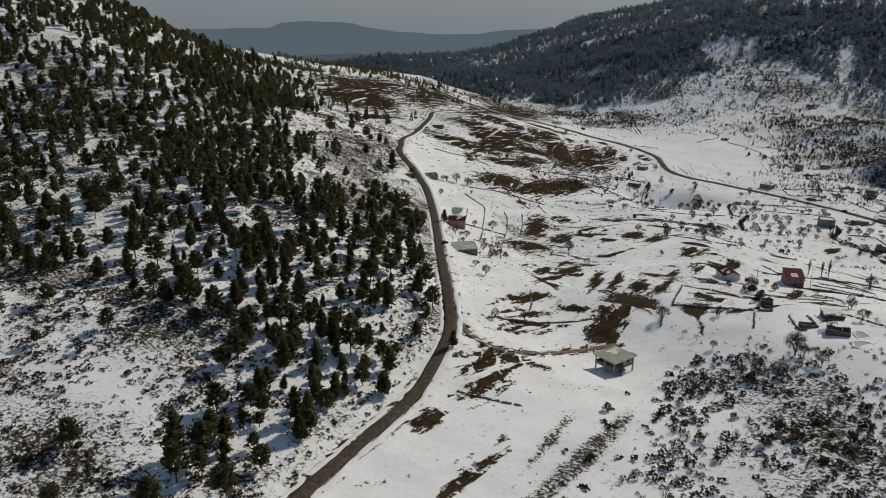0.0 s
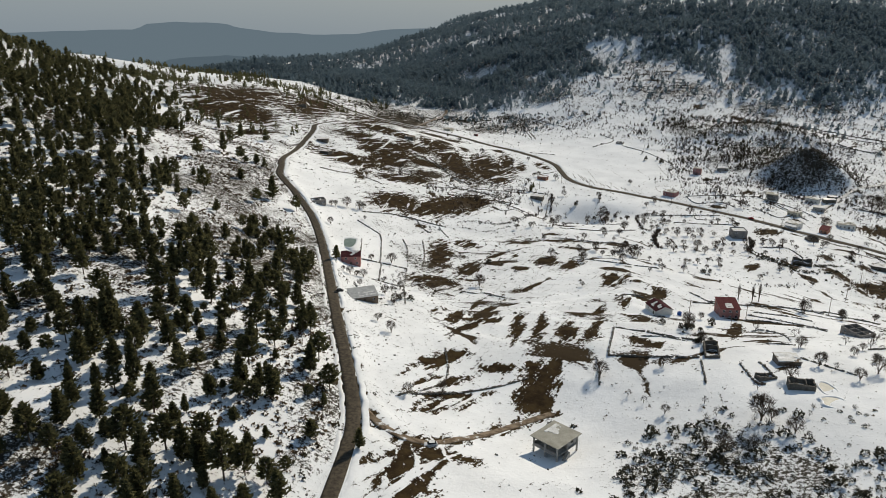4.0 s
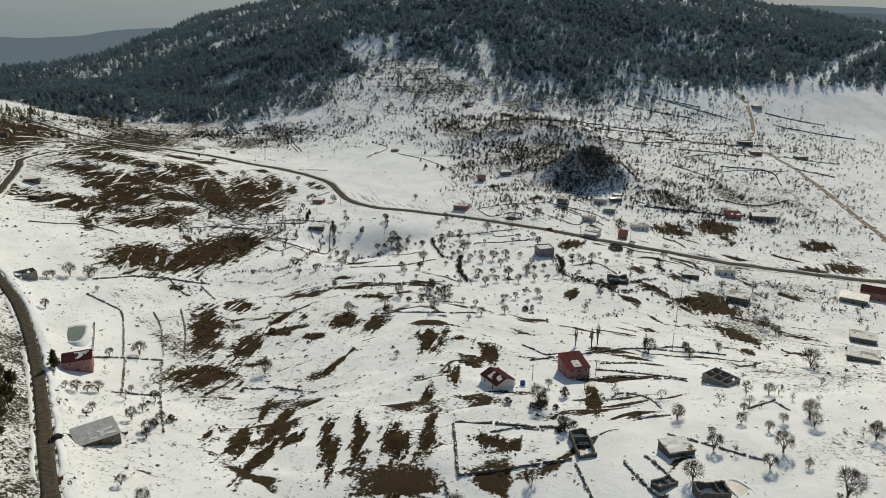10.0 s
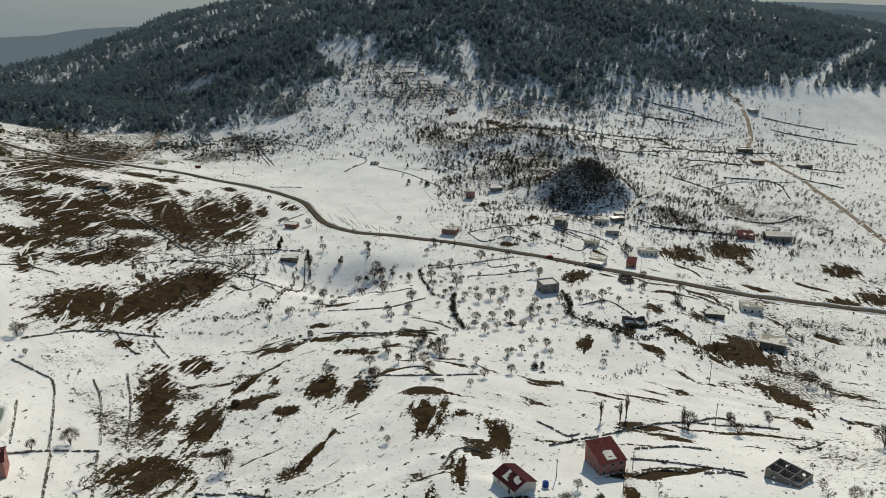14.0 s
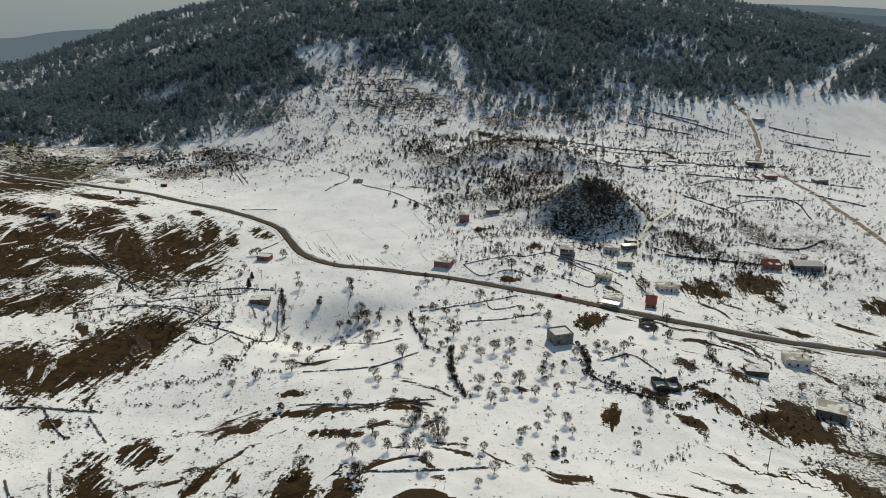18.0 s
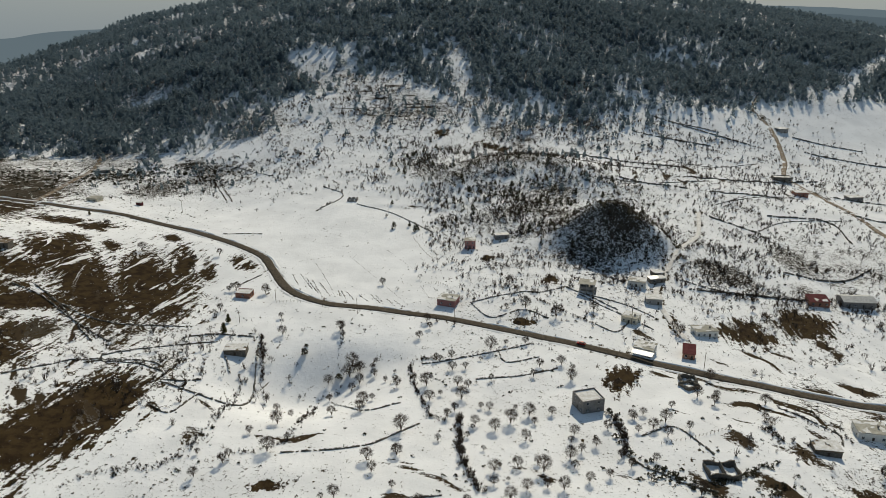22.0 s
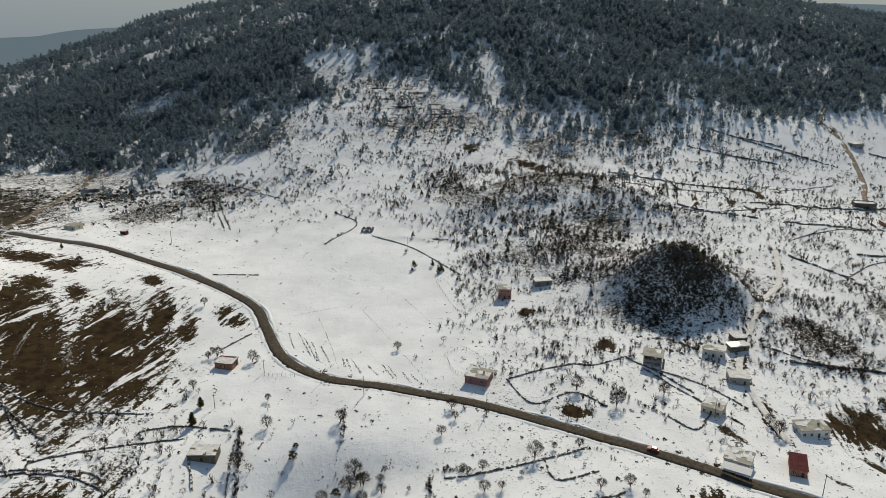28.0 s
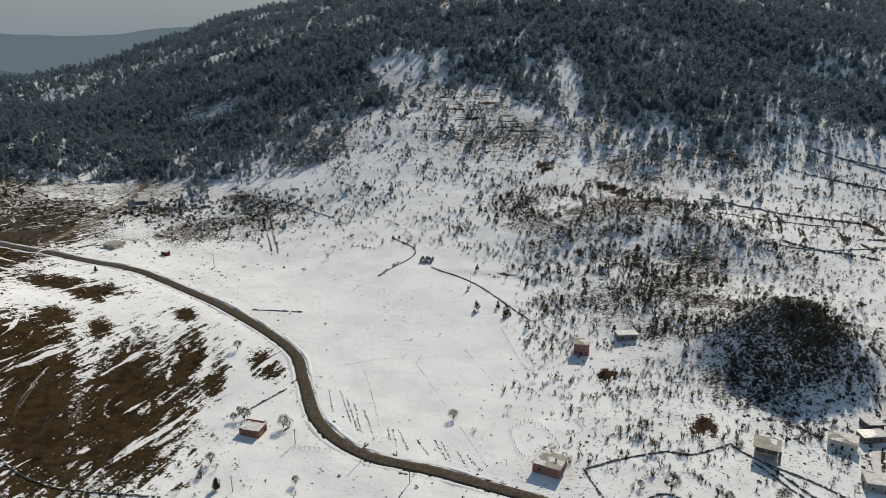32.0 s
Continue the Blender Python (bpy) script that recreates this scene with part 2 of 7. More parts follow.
M = dict(
    ground=ground_material(), asphalt=asphalt_material(), dirt=dirt_material(), glass=glass_material(),
    snow=mottled("settled_snow", SNOW, SNOW_OLD, 2.0, 0.3, 0.7, depth=0.05),
    roof_snow=mottled("thawing_roof_snow", (0.8, 0.8, 0.8), (0.55, 0.53, 0.48), 1.6, 0.3, 0.7, depth=0.05),
    needles=leaf_material("pine_needles", (0.056, 0.060, 0.031), (0.185, 0.170, 0.080), thin=0.5),
    # far needles: pale blue of distance haze painted into the base colour
    forest=leaf_material("hazed_pine_needles", (0.112, 0.160, 0.188), (0.200, 0.252, 0.278), thin=0.4),
    juniper=leaf_material("dark_scrub_leaves", (0.038, 0.038, 0.028), (0.095, 0.088, 0.062)),
    rust=leaf_material("withered_brush", (0.075, 0.052, 0.032), (0.15, 0.105, 0.062)),
    twig=leaf_material("grey_twigs", (0.042, 0.033, 0.027), (0.100, 0.078, 0.062), 0.9, 0.2),
    bark=mottled("bark", (0.09, 0.068, 0.05), (0.15, 0.12, 0.095), 0.5, 0.1, 0.95),
    stone=mottled("field_stone", (0.11, 0.098, 0.082), (0.22, 0.20, 0.17), 0.8, 0.2, 0.95, depth=0.06),
    rock=mottled("dark_rock", (0.09, 0.085, 0.08), (0.20, 0.19, 0.18), 3.0, 0.5, 0.95, depth=0.2),
    concrete=mottled("bare_concrete", (0.28, 0.27, 0.25), (0.42, 0.405, 0.375), 2.0, 0.2, 0.9),
    roof_slab=mottled("stained_roof_concrete", (0.30, 0.285, 0.235), (0.46, 0.44, 0.38), 3.0, 0.3, 0.9),
    block=mottled("grey_blockwork", (0.20, 0.185, 0.17), (0.31, 0.29, 0.265), 1.5, 0.25, 0.95, depth=0.03),
    pink=mottled("faded_pink_plaster", (0.30, 0.14, 0.13), (0.40, 0.21, 0.185), 2.5, 0.2, 0.9),
    white=mottled("whitewashed_plaster", (0.62, 0.60, 0.55), (0.76, 0.74, 0.69), 2.5, 0.2, 0.9),
    cream=mottled("cream_plaster", (0.52, 0.47, 0.36), (0.66, 0.60, 0.48), 2.5, 0.2, 0.9),
    red_sheet=mottled("red_roof_sheet", (0.095, 0.024, 0.028), (0.135, 0.046, 0.046), 1.5, 0.3, 0.92, 0.0, depth=0.01),
    maroon_sheet=mottled("maroon_roof_sheet", (0.055, 0.015, 0.020), (0.085, 0.030, 0.033), 1.5, 0.3, 0.92, 0.0, depth=0.01),
    tin=mottled("pale_tin_sheet", (0.40, 0.40, 0.39), (0.58, 0.58, 0.56), 1.5, 0.3, 0.5, 0.2, depth=0.01),
    brick=mottled("weathered_brick", (0.27, 0.13, 0.09), (0.38, 0.20, 0.14), 1.2, 0.15, 0.95),
    wood=mottled("grey_timber", (0.13, 0.10, 0.075), (0.23, 0.185, 0.14), 0.8, 0.1, 0.9),
    dark_wood=mottled("dark_timber", (0.06, 0.045, 0.035), (0.10, 0.08, 0.06), 0.8, 0.1, 0.9),
    steel=mottled("galvanised_steel", (0.30, 0.31, 0.32), (0.42, 0.43, 0.44), 0.8, 0.1, 0.45, 0.7, depth=0.005),
    snow_track=mottled("trodden_snow", (0.76, 0.75, 0.74), (0.55, 0.53, 0.50), 2.2, 0.4, 0.75, depth=0.06),
    ice=mottled("frozen_pond", (0.42, 0.40, 0.34), (0.60, 0.58, 0.50), 3.0, 0.5, 0.3),
    pool_water=mottled("pond_water", (0.16, 0.20, 0.17), (0.24, 0.28, 0.24), 5.0, 0.6, 0.15, depth=0.01),
    blue=mottled("blue_plastic", (0.02, 0.07, 0.25), (0.03, 0.10, 0.32), 0.8, 0.2, 0.5),
    red_paint=mottled("red_car_paint", (0.35, 0.015, 0.015), (0.40, 0.03, 0.025), 1.5, 0.2, 0.25, depth=0.001),
    white_paint=mottled("white_car_paint", (0.70, 0.70, 0.69), (0.76, 0.76, 0.75), 1.5, 0.2, 0.25, depth=0.001),
    tyre=mottled("tyre_rubber", (0.02, 0.02, 0.02), (0.035, 0.035, 0.035), 0.3, 0.1, 0.9, depth=0.003),
    wire=mottled("power_line", (0.05, 0.05, 0.05), (0.07, 0.07, 0.07), 1.0, 0.2, 0.6),
)


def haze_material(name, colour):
    """Distance: far ridges glow in one flat colour that stands in for bright winter haze."""
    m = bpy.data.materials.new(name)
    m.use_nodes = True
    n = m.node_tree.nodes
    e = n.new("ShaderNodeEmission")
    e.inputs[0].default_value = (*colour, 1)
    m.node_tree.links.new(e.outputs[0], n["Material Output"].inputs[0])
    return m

# ---- building helpers ----
def mesh_of(name, bm, material):
    me = bpy.data.meshes.new(name)
    bm.to_mesh(me)
    bm.free()
    me.materials.append(M[material] if isinstance(material, str) else material)
    return me


def part(name, bm, material, parent, label=""):
    """Links a bmesh (or a mesh) as one mesh object under a thing or a part."""
    ob = new(name, bm if isinstance(bm, bpy.types.Mesh) else mesh_of(name, bm, material))
    ob.parent = parent
    return tagged(ob, label)


def thing(name, label, category, m=None, group="", kind=""):
    ob = new(name)
    ob.empty_display_size = 0.5
    if m is not None:
        ob.matrix_basis = m
    return tagged(ob, label, category, group, kind)


def box(bm, x0, y0, z0, x1, y1, z1, m=None):
    v = [bm.verts.new((x, y, z)) for z in (z0, z1) for x, y in ((x0, y0), (x1, y0), (x1, y1), (x0, y1))]
    for f in ((3, 2, 1, 0), (4, 5, 6, 7), (0, 1, 5, 4), (1, 2, 6, 5), (2, 3, 7, 6), (3, 0, 4, 7)):
        bm.faces.new([v[k] for k in f])
    if m is not None:
        for q in v:
            q.co = m @ q.co
    return v


def boxes(*list_of):
    bm = bmesh.new()
    for b in list_of:
        box(bm, *b)
    return bm


def rod(bm, a, b, r0, r1, n=6, caps=True):
    """A tapered round bar from a to b."""
    a, b = Vector(a), Vector(b)
    q = (b - a).to_track_quat("Z", "Y")
    rings = []
    for p, r in ((a, r0), (b, r1)):
        rings.append([bm.verts.new(p + q @ Vector((r * math.cos(2 * math.pi * k / n), r * math.sin(2 * math.pi * k / n), 0))) for k in range(n)])
    for k in range(n):
        bm.faces.new((rings[0][k], rings[0][(k + 1) % n], rings[1][(k + 1) % n], rings[1][k]))
    if caps:
        bm.faces.new(rings[1]), bm.faces.new(rings[0][::-1])


def flat_mesh(name, verts, faces, material, smooth=False):
    me = bpy.data.meshes.new(name)
    me.from_pydata(verts, [], faces)
    me.materials.append(M[material] if isinstance(material, str) else material)
    if smooth:
        me.polygons.foreach_set("use_smooth", [True] * len(me.polygons))
    return me

# ---- lie of the land ----
GX = np.array([-700, -420, -240, -120, 0, 120, 280, 520, 900.0])
GY = np.array([0, 200, 320, 450, 600, 800, 1000, 1200, 1500, 1900, 2300.0])
LEVELS = np.array([
    [112, 79, 57, 50, 52, 54, 54, 48, 35],
    [126, 90, 66, 42, 33, 47, 38, 23, 3],
    [158, 104, 73, 38, 29, 36, 22, 6, -14],
    [199, 117, 58, 13, 16, 8, -3, -11, -28],
    [218, 89, 40, 10, 2, 0, -16, -23, -37],
    [50, 68, 27, 2, -2, -4, -8, -25, -30],
    [73, 41, 2, -4, 6, 10, 8, -13, -22],
    [-38, 25, 8, 28, 44, 52, 62, 42, 16],
    [15, 7, 54, 85, 112, 126, 138, 120, 75],
    [-31, 47, 99, 120, 138, 166, 178, 174, 111],
    [-142, 59, 93, 131, 138, 185, 188, 185, 119],
], float)
# knolls and hollows: x, y, half widths, height
KNOLLS = [(-28, 282, 45, 40, -9), (-140, 235, 60, 90, 10), (179, 772, 23, 21, 18), (158, 778, 20, 17, 9), (198, 762, 14, 15, 7), (184, 750, 9, 7, 4), (170, 790, 40, 30, 5), (190, 800, 60, 60, 8),
          (-28, 624, 30, 25, -14), (4, 640, 22, 15, -4), (130, 850, 40, 50, 8), (165, 935, 75, 45, 18), (210, 905, 35, 35, 5), (45, 300, 60, 50, 3), (-215, 790, 60, 50, 8)]


def ease(g, v):
    """Weights of a smooth curve through the levels at g."""
    v = np.clip(v, g[0], g[-1])
    i = np.clip(np.searchsorted(g, v, side="right") - 1, 0, len(g) - 2)
    w, n, h = np.zeros((len(v), len(g))), np.arange(len(v)), g[i + 1] - g[i]
    s = (v - g[i]) / h
    w[n, i] += 1 - 3 * s**2 + 2 * s**3
    w[n, i + 1] += 3 * s**2 - 2 * s**3
    for k, c in ((i, s - 2 * s**2 + s**3), (i + 1, s**3 - s**2)):
        a, b = np.maximum(k - 1, 0), np.minimum(k + 1, len(g) - 1)
        d = h / (g[b] - g[a]) * c
        np.add.at(w, (n, b), d)
        np.add.at(w, (n, a), -d)
    return w


def lattice(ix, iy, seed):
    h = (ix * 374761393 + iy * 668265263 + seed * 974711) & 0x7FFFFFFF
    h = ((h ^ (h >> 13)) * 1274126177) & 0x7FFFFFFF
    return ((h ^ (h >> 16)) & 0xFFFF) / 65535.0


def rough(x, y, size, seed=0):
    """Smooth random values between -1 and 1, with lumps of that size."""
    u, v = x / size, y / size
    i, j = np.floor(u).astype(np.int64), np.floor(v).astype(np.int64)
    a, b = u - i, v - j
    a, b = a * a * (3 - 2 * a), b * b * (3 - 2 * b)
    top = lattice(i, j, seed) * (1 - a) + lattice(i + 1, j, seed) * a
    low = lattice(i, j + 1, seed) * (1 - a) + lattice(i + 1, j + 1, seed) * a
    return (top * (1 - b) + low * b) * 2 - 1


# terraced slopes: x, y, half widths, height of a step
TERRACES = [(-155, 680, 70, 75, 1.3), (-35, 410, 75, 85, 1.5), (165, 470, 70, 70, 1.4), (120, 900, 90, 75, 1.9), (340, 950, 150, 110, 1.8), (30, 1080, 110, 80, 2.2), (265, 590, 70, 55, 1.3)]


def terraced(x, y, z):
    """The land cut into low steps where it was farmed, and how far each place lies on a riser."""
    riser = np.zeros_like(z)
    for cx, cy, rx, ry, step in TERRACES:
        w = np.clip(1.9 * np.exp(-0.69 * (((x - cx) / rx) ** 2 + ((y - cy) / ry) ** 2)) - 0.45, 0, 1) * np.clip(0.8 + 0.9 * rough(x, y, 40, 17), 0, 1)
        u = (z + 0.9 * rough(x, y, 55, 18) + 0.35 * rough(x, y, 17, 19)) / step
        s = u - np.floor(u)
        up = np.clip((s - 0.72) / 0.28, 0, 1)
        z = z + w * step * 0.85 * (up * up * (3 - 2 * up) - s)
        riser = np.maximum(riser, w * np.where(s > 0.68, 1 - np.abs(s - 0.86) / 0.14, 0))
    return z, riser


def land(x, y):
    """Height of the bare land."""
    return land_and_risers(x, y)[0]


def land_and_risers(x, y):
    x, y = np.atleast_1d(np.asarray(x, float)), np.atleast_1d(np.asarray(y, float))
    z = np.einsum("nj,ji,ni->n", ease(GY, y), LEVELS, ease(GX, x))
    for kx, ky, rx, ry, h in KNOLLS:
        z = z + h * np.exp(-((x - kx) / rx) ** 2 - ((y - ky) / ry) ** 2)
    crag = np.exp(-((x - 178) / 26) ** 2 - ((y - 770) / 24) ** 2)
    z = z + crag * (2.6 * rough(x, y, 12, 8) + 1.3 * rough(x, y, 5, 9))
    # the rims fall away into the far valleys
    out = np.maximum(0, np.hypot(np.maximum(np.abs(x - 100) - 800, 0), np.maximum(y - 2300, 0)))
    z = z - 0.16 * out
    wild = np.clip((y - 1000) / 300, 0, 1) + np.clip((-x - 150) / 150, 0, 1) * 0.5
    z = z + rough(x, y, 90, 1) * (1.6 + 5 * np.minimum(wild, 1)) + rough(x, y, 34, 2) * (0.6 + 1.6 * np.minimum(wild, 1))
    calm = np.exp(-((x + 5) / 65) ** 4 - ((y - 830) / 100) ** 4)
    z = z + (0.30 * rough(x, y, 11, 3) + 0.12 * rough(x, y, 5.5, 4)) * (1 - 0.8 * calm) * np.clip((1100 - y) / 100, 0, 1)
    return terraced(x, y, z)

# ---- roads, as lines over the land ----
ROADS = {
    "hill_road": (4.3, [(-120, -420), (-100, -160), (-90, -30), (-88, 60), (-87, 105), (-86, 138), (-83, 165), (-80, 192), (-81, 217), (-85, 246), (-95, 273), (-115, 320), (-137, 375),
                        (-158, 425), (-180, 469), (-203, 500), (-222, 523), (-230, 545), (-238, 567), (-252, 630), (-262, 695), (-268, 718), (-262, 743), (-250, 775), (-240, 805)]),
    "valley_road": (5.2, [(-420, 960), (-300, 928), (-221, 913), (-188, 904), (-152, 896), (-111, 861), (-72, 818), (-51, 790), (-44, 766), (-34, 732),
                          (-16, 710), (15, 697), (45, 682), (72, 662), (97, 642), (117, 626), (135, 612), (160, 595), (190, 579), (230, 563), (275, 545), (360, 515), (480, 480)]),
}
TRACKS = {
    "side_track": (4.5, [(-221, 913), (-221, 950), (-220, 985), (-216, 1044), (-217, 1097), (-226, 1142), (-258, 1170), (-300, 1260)]),
    "upper_track": (4.5, [(520, 1160), (492, 1125), (486, 1075), (455, 1000), (426, 955), (421, 910), (417, 850), (402, 780), (385, 715), (370, 660), (350, 600), (335, 525)]),
    "village_track": (3.0, [(160, 640), (166, 678), (173, 700), (192, 726), (219, 760), (246, 788), (275, 840)]),
    "farm_lane": (2.6, [(-85, 255), (-76, 249), (-65, 248), (-55, 257), (-38, 279), (-27, 290)]),
}


def curve(points, gap):
    """Evenly spaced places on a smooth line through the points."""
    p = np.array(points, float)
    p = np.vstack([2 * p[0] - p[1], p, 2 * p[-1] - p[-2]])
    out = []
    for a, b, c, d in zip(p, p[1:], p[2:], p[3:]):
        s = np.linspace(0, 1, max(2, int(np.hypot(*(c - b)) / gap) + 1), endpoint=False)[:, None]
        out.append(0.5 * (2 * b + (c - a) * s + (2 * a - 5 * b + 4 * c - d) * s**2 + (3 * b - a - 3 * c + d) * s**3))
    return np.vstack(out + [p[-2:-1]])


LINES = {}
for key, (wide, points) in {**ROADS, **TRACKS}.items():
    q = curve(points, 2.5)
    z = land(q[:, 0], q[:, 1])
    for _ in range(12):
        z[1:-1] = (z[:-2] + 2 * z[1:-1] + z[2:]) / 4
    LINES[key] = (wide, np.c_[q, z])


def height(x, y):
    """The land with the roads cut into it."""
    x, y = np.atleast_1d(np.asarray(x, float)), np.atleast_1d(np.asarray(y, float))
    z = land(x, y)
    for wide, q in LINES.values():
        near = np.where((x > q[:, 0].min() - 12) & (x < q[:, 0].max() + 12) & (y > q[:, 1].min() - 12) & (y < q[:, 1].max() + 12))[0]
        for chunk in np.array_split(near, max(1, len(near) // 4000)):
            if not len(chunk):
                continue
            d = (x[chunk, None] - q[None, :, 0]) ** 2 + (y[chunk, None] - q[None, :, 1]) ** 2
            k = d.argmin(1)
            d = np.sqrt(d[np.arange(len(chunk)), k])
            w = np.clip((wide / 2 + 7 - d) / 6, 0, 1)
            w = w * w * (3 - 2 * w)
            z[chunk] = z[chunk] * (1 - w) + (q[k, 2] - 0.12) * w
    return z


def level(x, y):
    return float(height(x, y)[0])


def blob(x, y, cx, cy, rx, ry, turn=0.0):
    """1 in the middle of an oval, 0.5 on its rim, falling off outside."""
    c, s = math.cos(radians(turn)), math.sin(radians(turn))
    u, v = (x - cx) * c + (y - cy) * s, -(x - cx) * s + (y - cy) * c
    return np.exp(-0.69 * ((u / rx) ** 2 + (v / ry) ** 2))


# thawed patches: x, y, half widths, turn
BARE_SLOPE = [(-68, 387, 9.7, 2.1, 84), (-63, 371, 17.8, 2.3, 74), (-74, 359, 9.4, 3.2, 82), (-46, 360, 12.4, 1.8, 82), (-36, 356, 17, 2.2, 88), (-25, 352, 12.1, 4.1, -89), (-11, 384, 8.4, 1.7, 76),
              (-4, 437, 13.3, 5, 84), (-40, 472, 9.7, 6.4, 81), (-26, 465, 9.3, 4.7, 71), (-57, 359, 5.6, 2.8, 60), (-84, 364, 6.5, 1.5, -88), (-70, 487, 9.9, 2.8, 64), (-60, 484, 5.3, 2.5, 77),
              (-45, 421, 15.7, 1.5, 59), (-14, 353, 16.6, 2.1, 78), (-41, 526, 8.2, 2.7, -18), (-26, 506, 10.3, 2.4, -21), (-40, 543, 5.4, 2.9, -23), (-54, 458, 6.4, 3.4, 2)]
BARE_TERRACES = [(-104, 476, 33.8, 6.4, -83), (-96, 422, 15.1, 11.7, -63), (-83, 456, 14.8, 5.5, 80), (-93, 510, 9.5, 6.8, -61)]
BARE_BANKS = [(-137, 725, 55.5, 15.4, -65), (-108, 738, 48.7, 21.1, -81), (-82, 768, 17.8, 4.2, -83), (-62, 778, 12.1, 6.2, -67), (-164, 807, 15, 6.7, -79), (-162, 853, 11.9, 9, 78), (-142, 803, 14.6, 4, -71),
              (-111, 831, 9.8, 5.5, -64), (-165, 848, 14.1, 7.5, -57), (-132, 574, 28, 13.6, 68), (-104, 603, 30.9, 9.7, 78), (-154, 566, 24.5, 14.5, 77), (-117, 595, 43.1, 16.8, 62)]
BARE_FIELDS = [(-158, 767, 36.2, 19.2, -62), (-118, 760, 38.1, 11.9, -82), (-98, 779, 30.1, 8.1, -87), (-195, 622, 25.1, 5.4, -76), (-189, 675, 23.9, 9, 23), (-209, 701, 15.2, 7.2, 59), (-153, 672, 15.9, 10.3, 53), (-127, 531, 5, 3.6, -67),
               (-244, 824, 76.9, 17.5, -90), (-210, 722, 42, 16, 0), (-218, 765, 32, 12, 5), (-215, 650, 34, 10, 10), (-167, 705, 50, 10, 5), (-190, 690, 20, 10, 0), (-180, 745, 18, 14, 0), (-178, 858, 24, 12, 0)]
BARE_HAMLET = [(80, 502, 8.9, 4.3, 66), (19, 420, 11, 3.8, 89), (145, 498, 11.4, 5.1, 4), (160, 499, 12.9, 8.8, -79), (143, 448, 16.4, 6.1, -84), (132, 419, 5.5, 3.5, 77), (257, 563, 10.3, 8, 5),
               (285, 570, 14.8, 11.1, 43), (299, 621, 13, 10.1, 49), (9, 437, 3.5, 2.8, 7), (1, 399, 10.4, 2.1, 86), (6, 344, 8.3, 3.9, -37), (46, 369, 11.3, 2.7, 75)]
BARE_YARDS = [(-31, 300, 11, 2.5, -80), (-36, 315, 8, 2, -70), (-27, 318, 7, 1.6, 88), (10, 341, 4.6, 3.1, 32), (-3, 443, 7.7, 4.4, 26), (-62, 285, 12, 1.8, 37), (-48, 312, 9, 3, 17), (-66, 292, 9.9, 2.9, 45), (-71, 306, 5.6, 1.7, 44)]
BARE_LANE = [(-65, 229, 19, 6.5, -84), (-58, 243, 9, 4, 20), (-33, 303, 17.7, 5.9, 82), (-51, 166, 12.4, 2.5, 77), (-47, 185, 7.7, 2, -87), (-71, 186, 7.6, 3.2, 83), (-69, 309, 14.1, 3.5, 57), (-66, 348, 15.9, 2.3, 74),
             (-45, 348, 14.2, 2, 88), (-62, 278, 11.2, 2.8, 56)]
BARE_VILLAGE = [(109, 601, 14.1, 6, 54), (198, 646, 15.5, 10.8, -12), (241, 656, 17.3, 11.5, 49), (84, 668, 5.3, 4.1, -45), (117, 724, 7.9, 3.1, 59), (117, 723, 6.3, 3.5, 71), (90, 766, 4.1, 3.7, 56),
                (162, 1010, 25.4, 9.1, -50), (116, 1061, 8.4, 7.2, 19), (151, 489, 14.7, 10.7, -31), (239, 658, 19.4, 13.7, 31), (199, 654, 15.1, 8.2, 24)]
BARE_RIDGE = [(-356, 763, 84, 44.1, 87), (-312, 838, 119.7, 29.8, -79), (-246, 902, 125.7, 36.9, 90), (-196, 722, 34.5, 7.9, 50), (-186, 686, 25.9, 14.9, 75), (-163, 640, 25.8, 11.8, 42), (-295, 639, 29.5, 6.9, 58), (-309, 688, 21.4, 9.1, 86), (-215, 658, 10, 6.5, -88), (-196, 625, 14.3, 5.9, -79),
              (-335, 690, 40, 40, -20), (-215, 650, 34, 16, 10)]
# gritty slides of small stones on the snow: x, y, half widths, turn
GRIT = [(-24, 190, 33, 3.2, 74), (-35, 195, 18, 1.8, 81), (14, 240, 11, 2.8, 54)]
# scrubby, stony ground: x, y, half widths, turn, share
SCRUB = [(195, 470, 60, 55, 0, 0.5), (235, 560, 60, 50, 0, 0.48), (135, 395, 45, 40, 0, 0.44), (135, 890, 62, 78, -20, 0.70), (255, 740, 50, 55, 0, 0.7), (-125, 675, 40, 26, 0, 0.6), (172, 762, 25, 24, 0, 0.72), (-270, 1035, 80, 60, 0, 0.74), (-245, 970, 60, 40, 0, 0.64), (175, 780, 46, 60, 10, 0.68), (235, 740, 40, 60, 0, 0.5), (115, 870, 60, 70, -20, 0.55), (-210, 330, 110, 240, 0, 0.66), (-330, 450, 130, 260, 0, 0.62), (-115, 230, 26, 110, 4, 0.72), (17, 241, 8, 3, 10, 0.8), (130, 900, 70, 120, 0, 0.66), (225, 1055, 60, 60, 0, 0.68), (240, 735, 42, 50, 0, 0.62),
         (30, 225, 48, 48, 0, 0.58), (110, 230, 60, 55, 0, 0.58), (150, 310, 60, 40, 0, 0.45), (-110, 650, 30, 45, 0, 0.5), (-170, 1010, 110, 50, 0, 0.6), (-150, 1030, 58, 34, 0, 0.78), (140, 960, 90, 80, 0, 0.5),
         (-240, 640, 60, 120, 0, 0.52), (180, 500, 40, 30, 0, 0.42), (330, 720, 60, 80, 0, 0.45), (-130, 160, 90, 70, 0, 0.58), (200, 850, 70, 70, 0, 0.5), (-75, 760, 26, 60, 0, 0.45)]


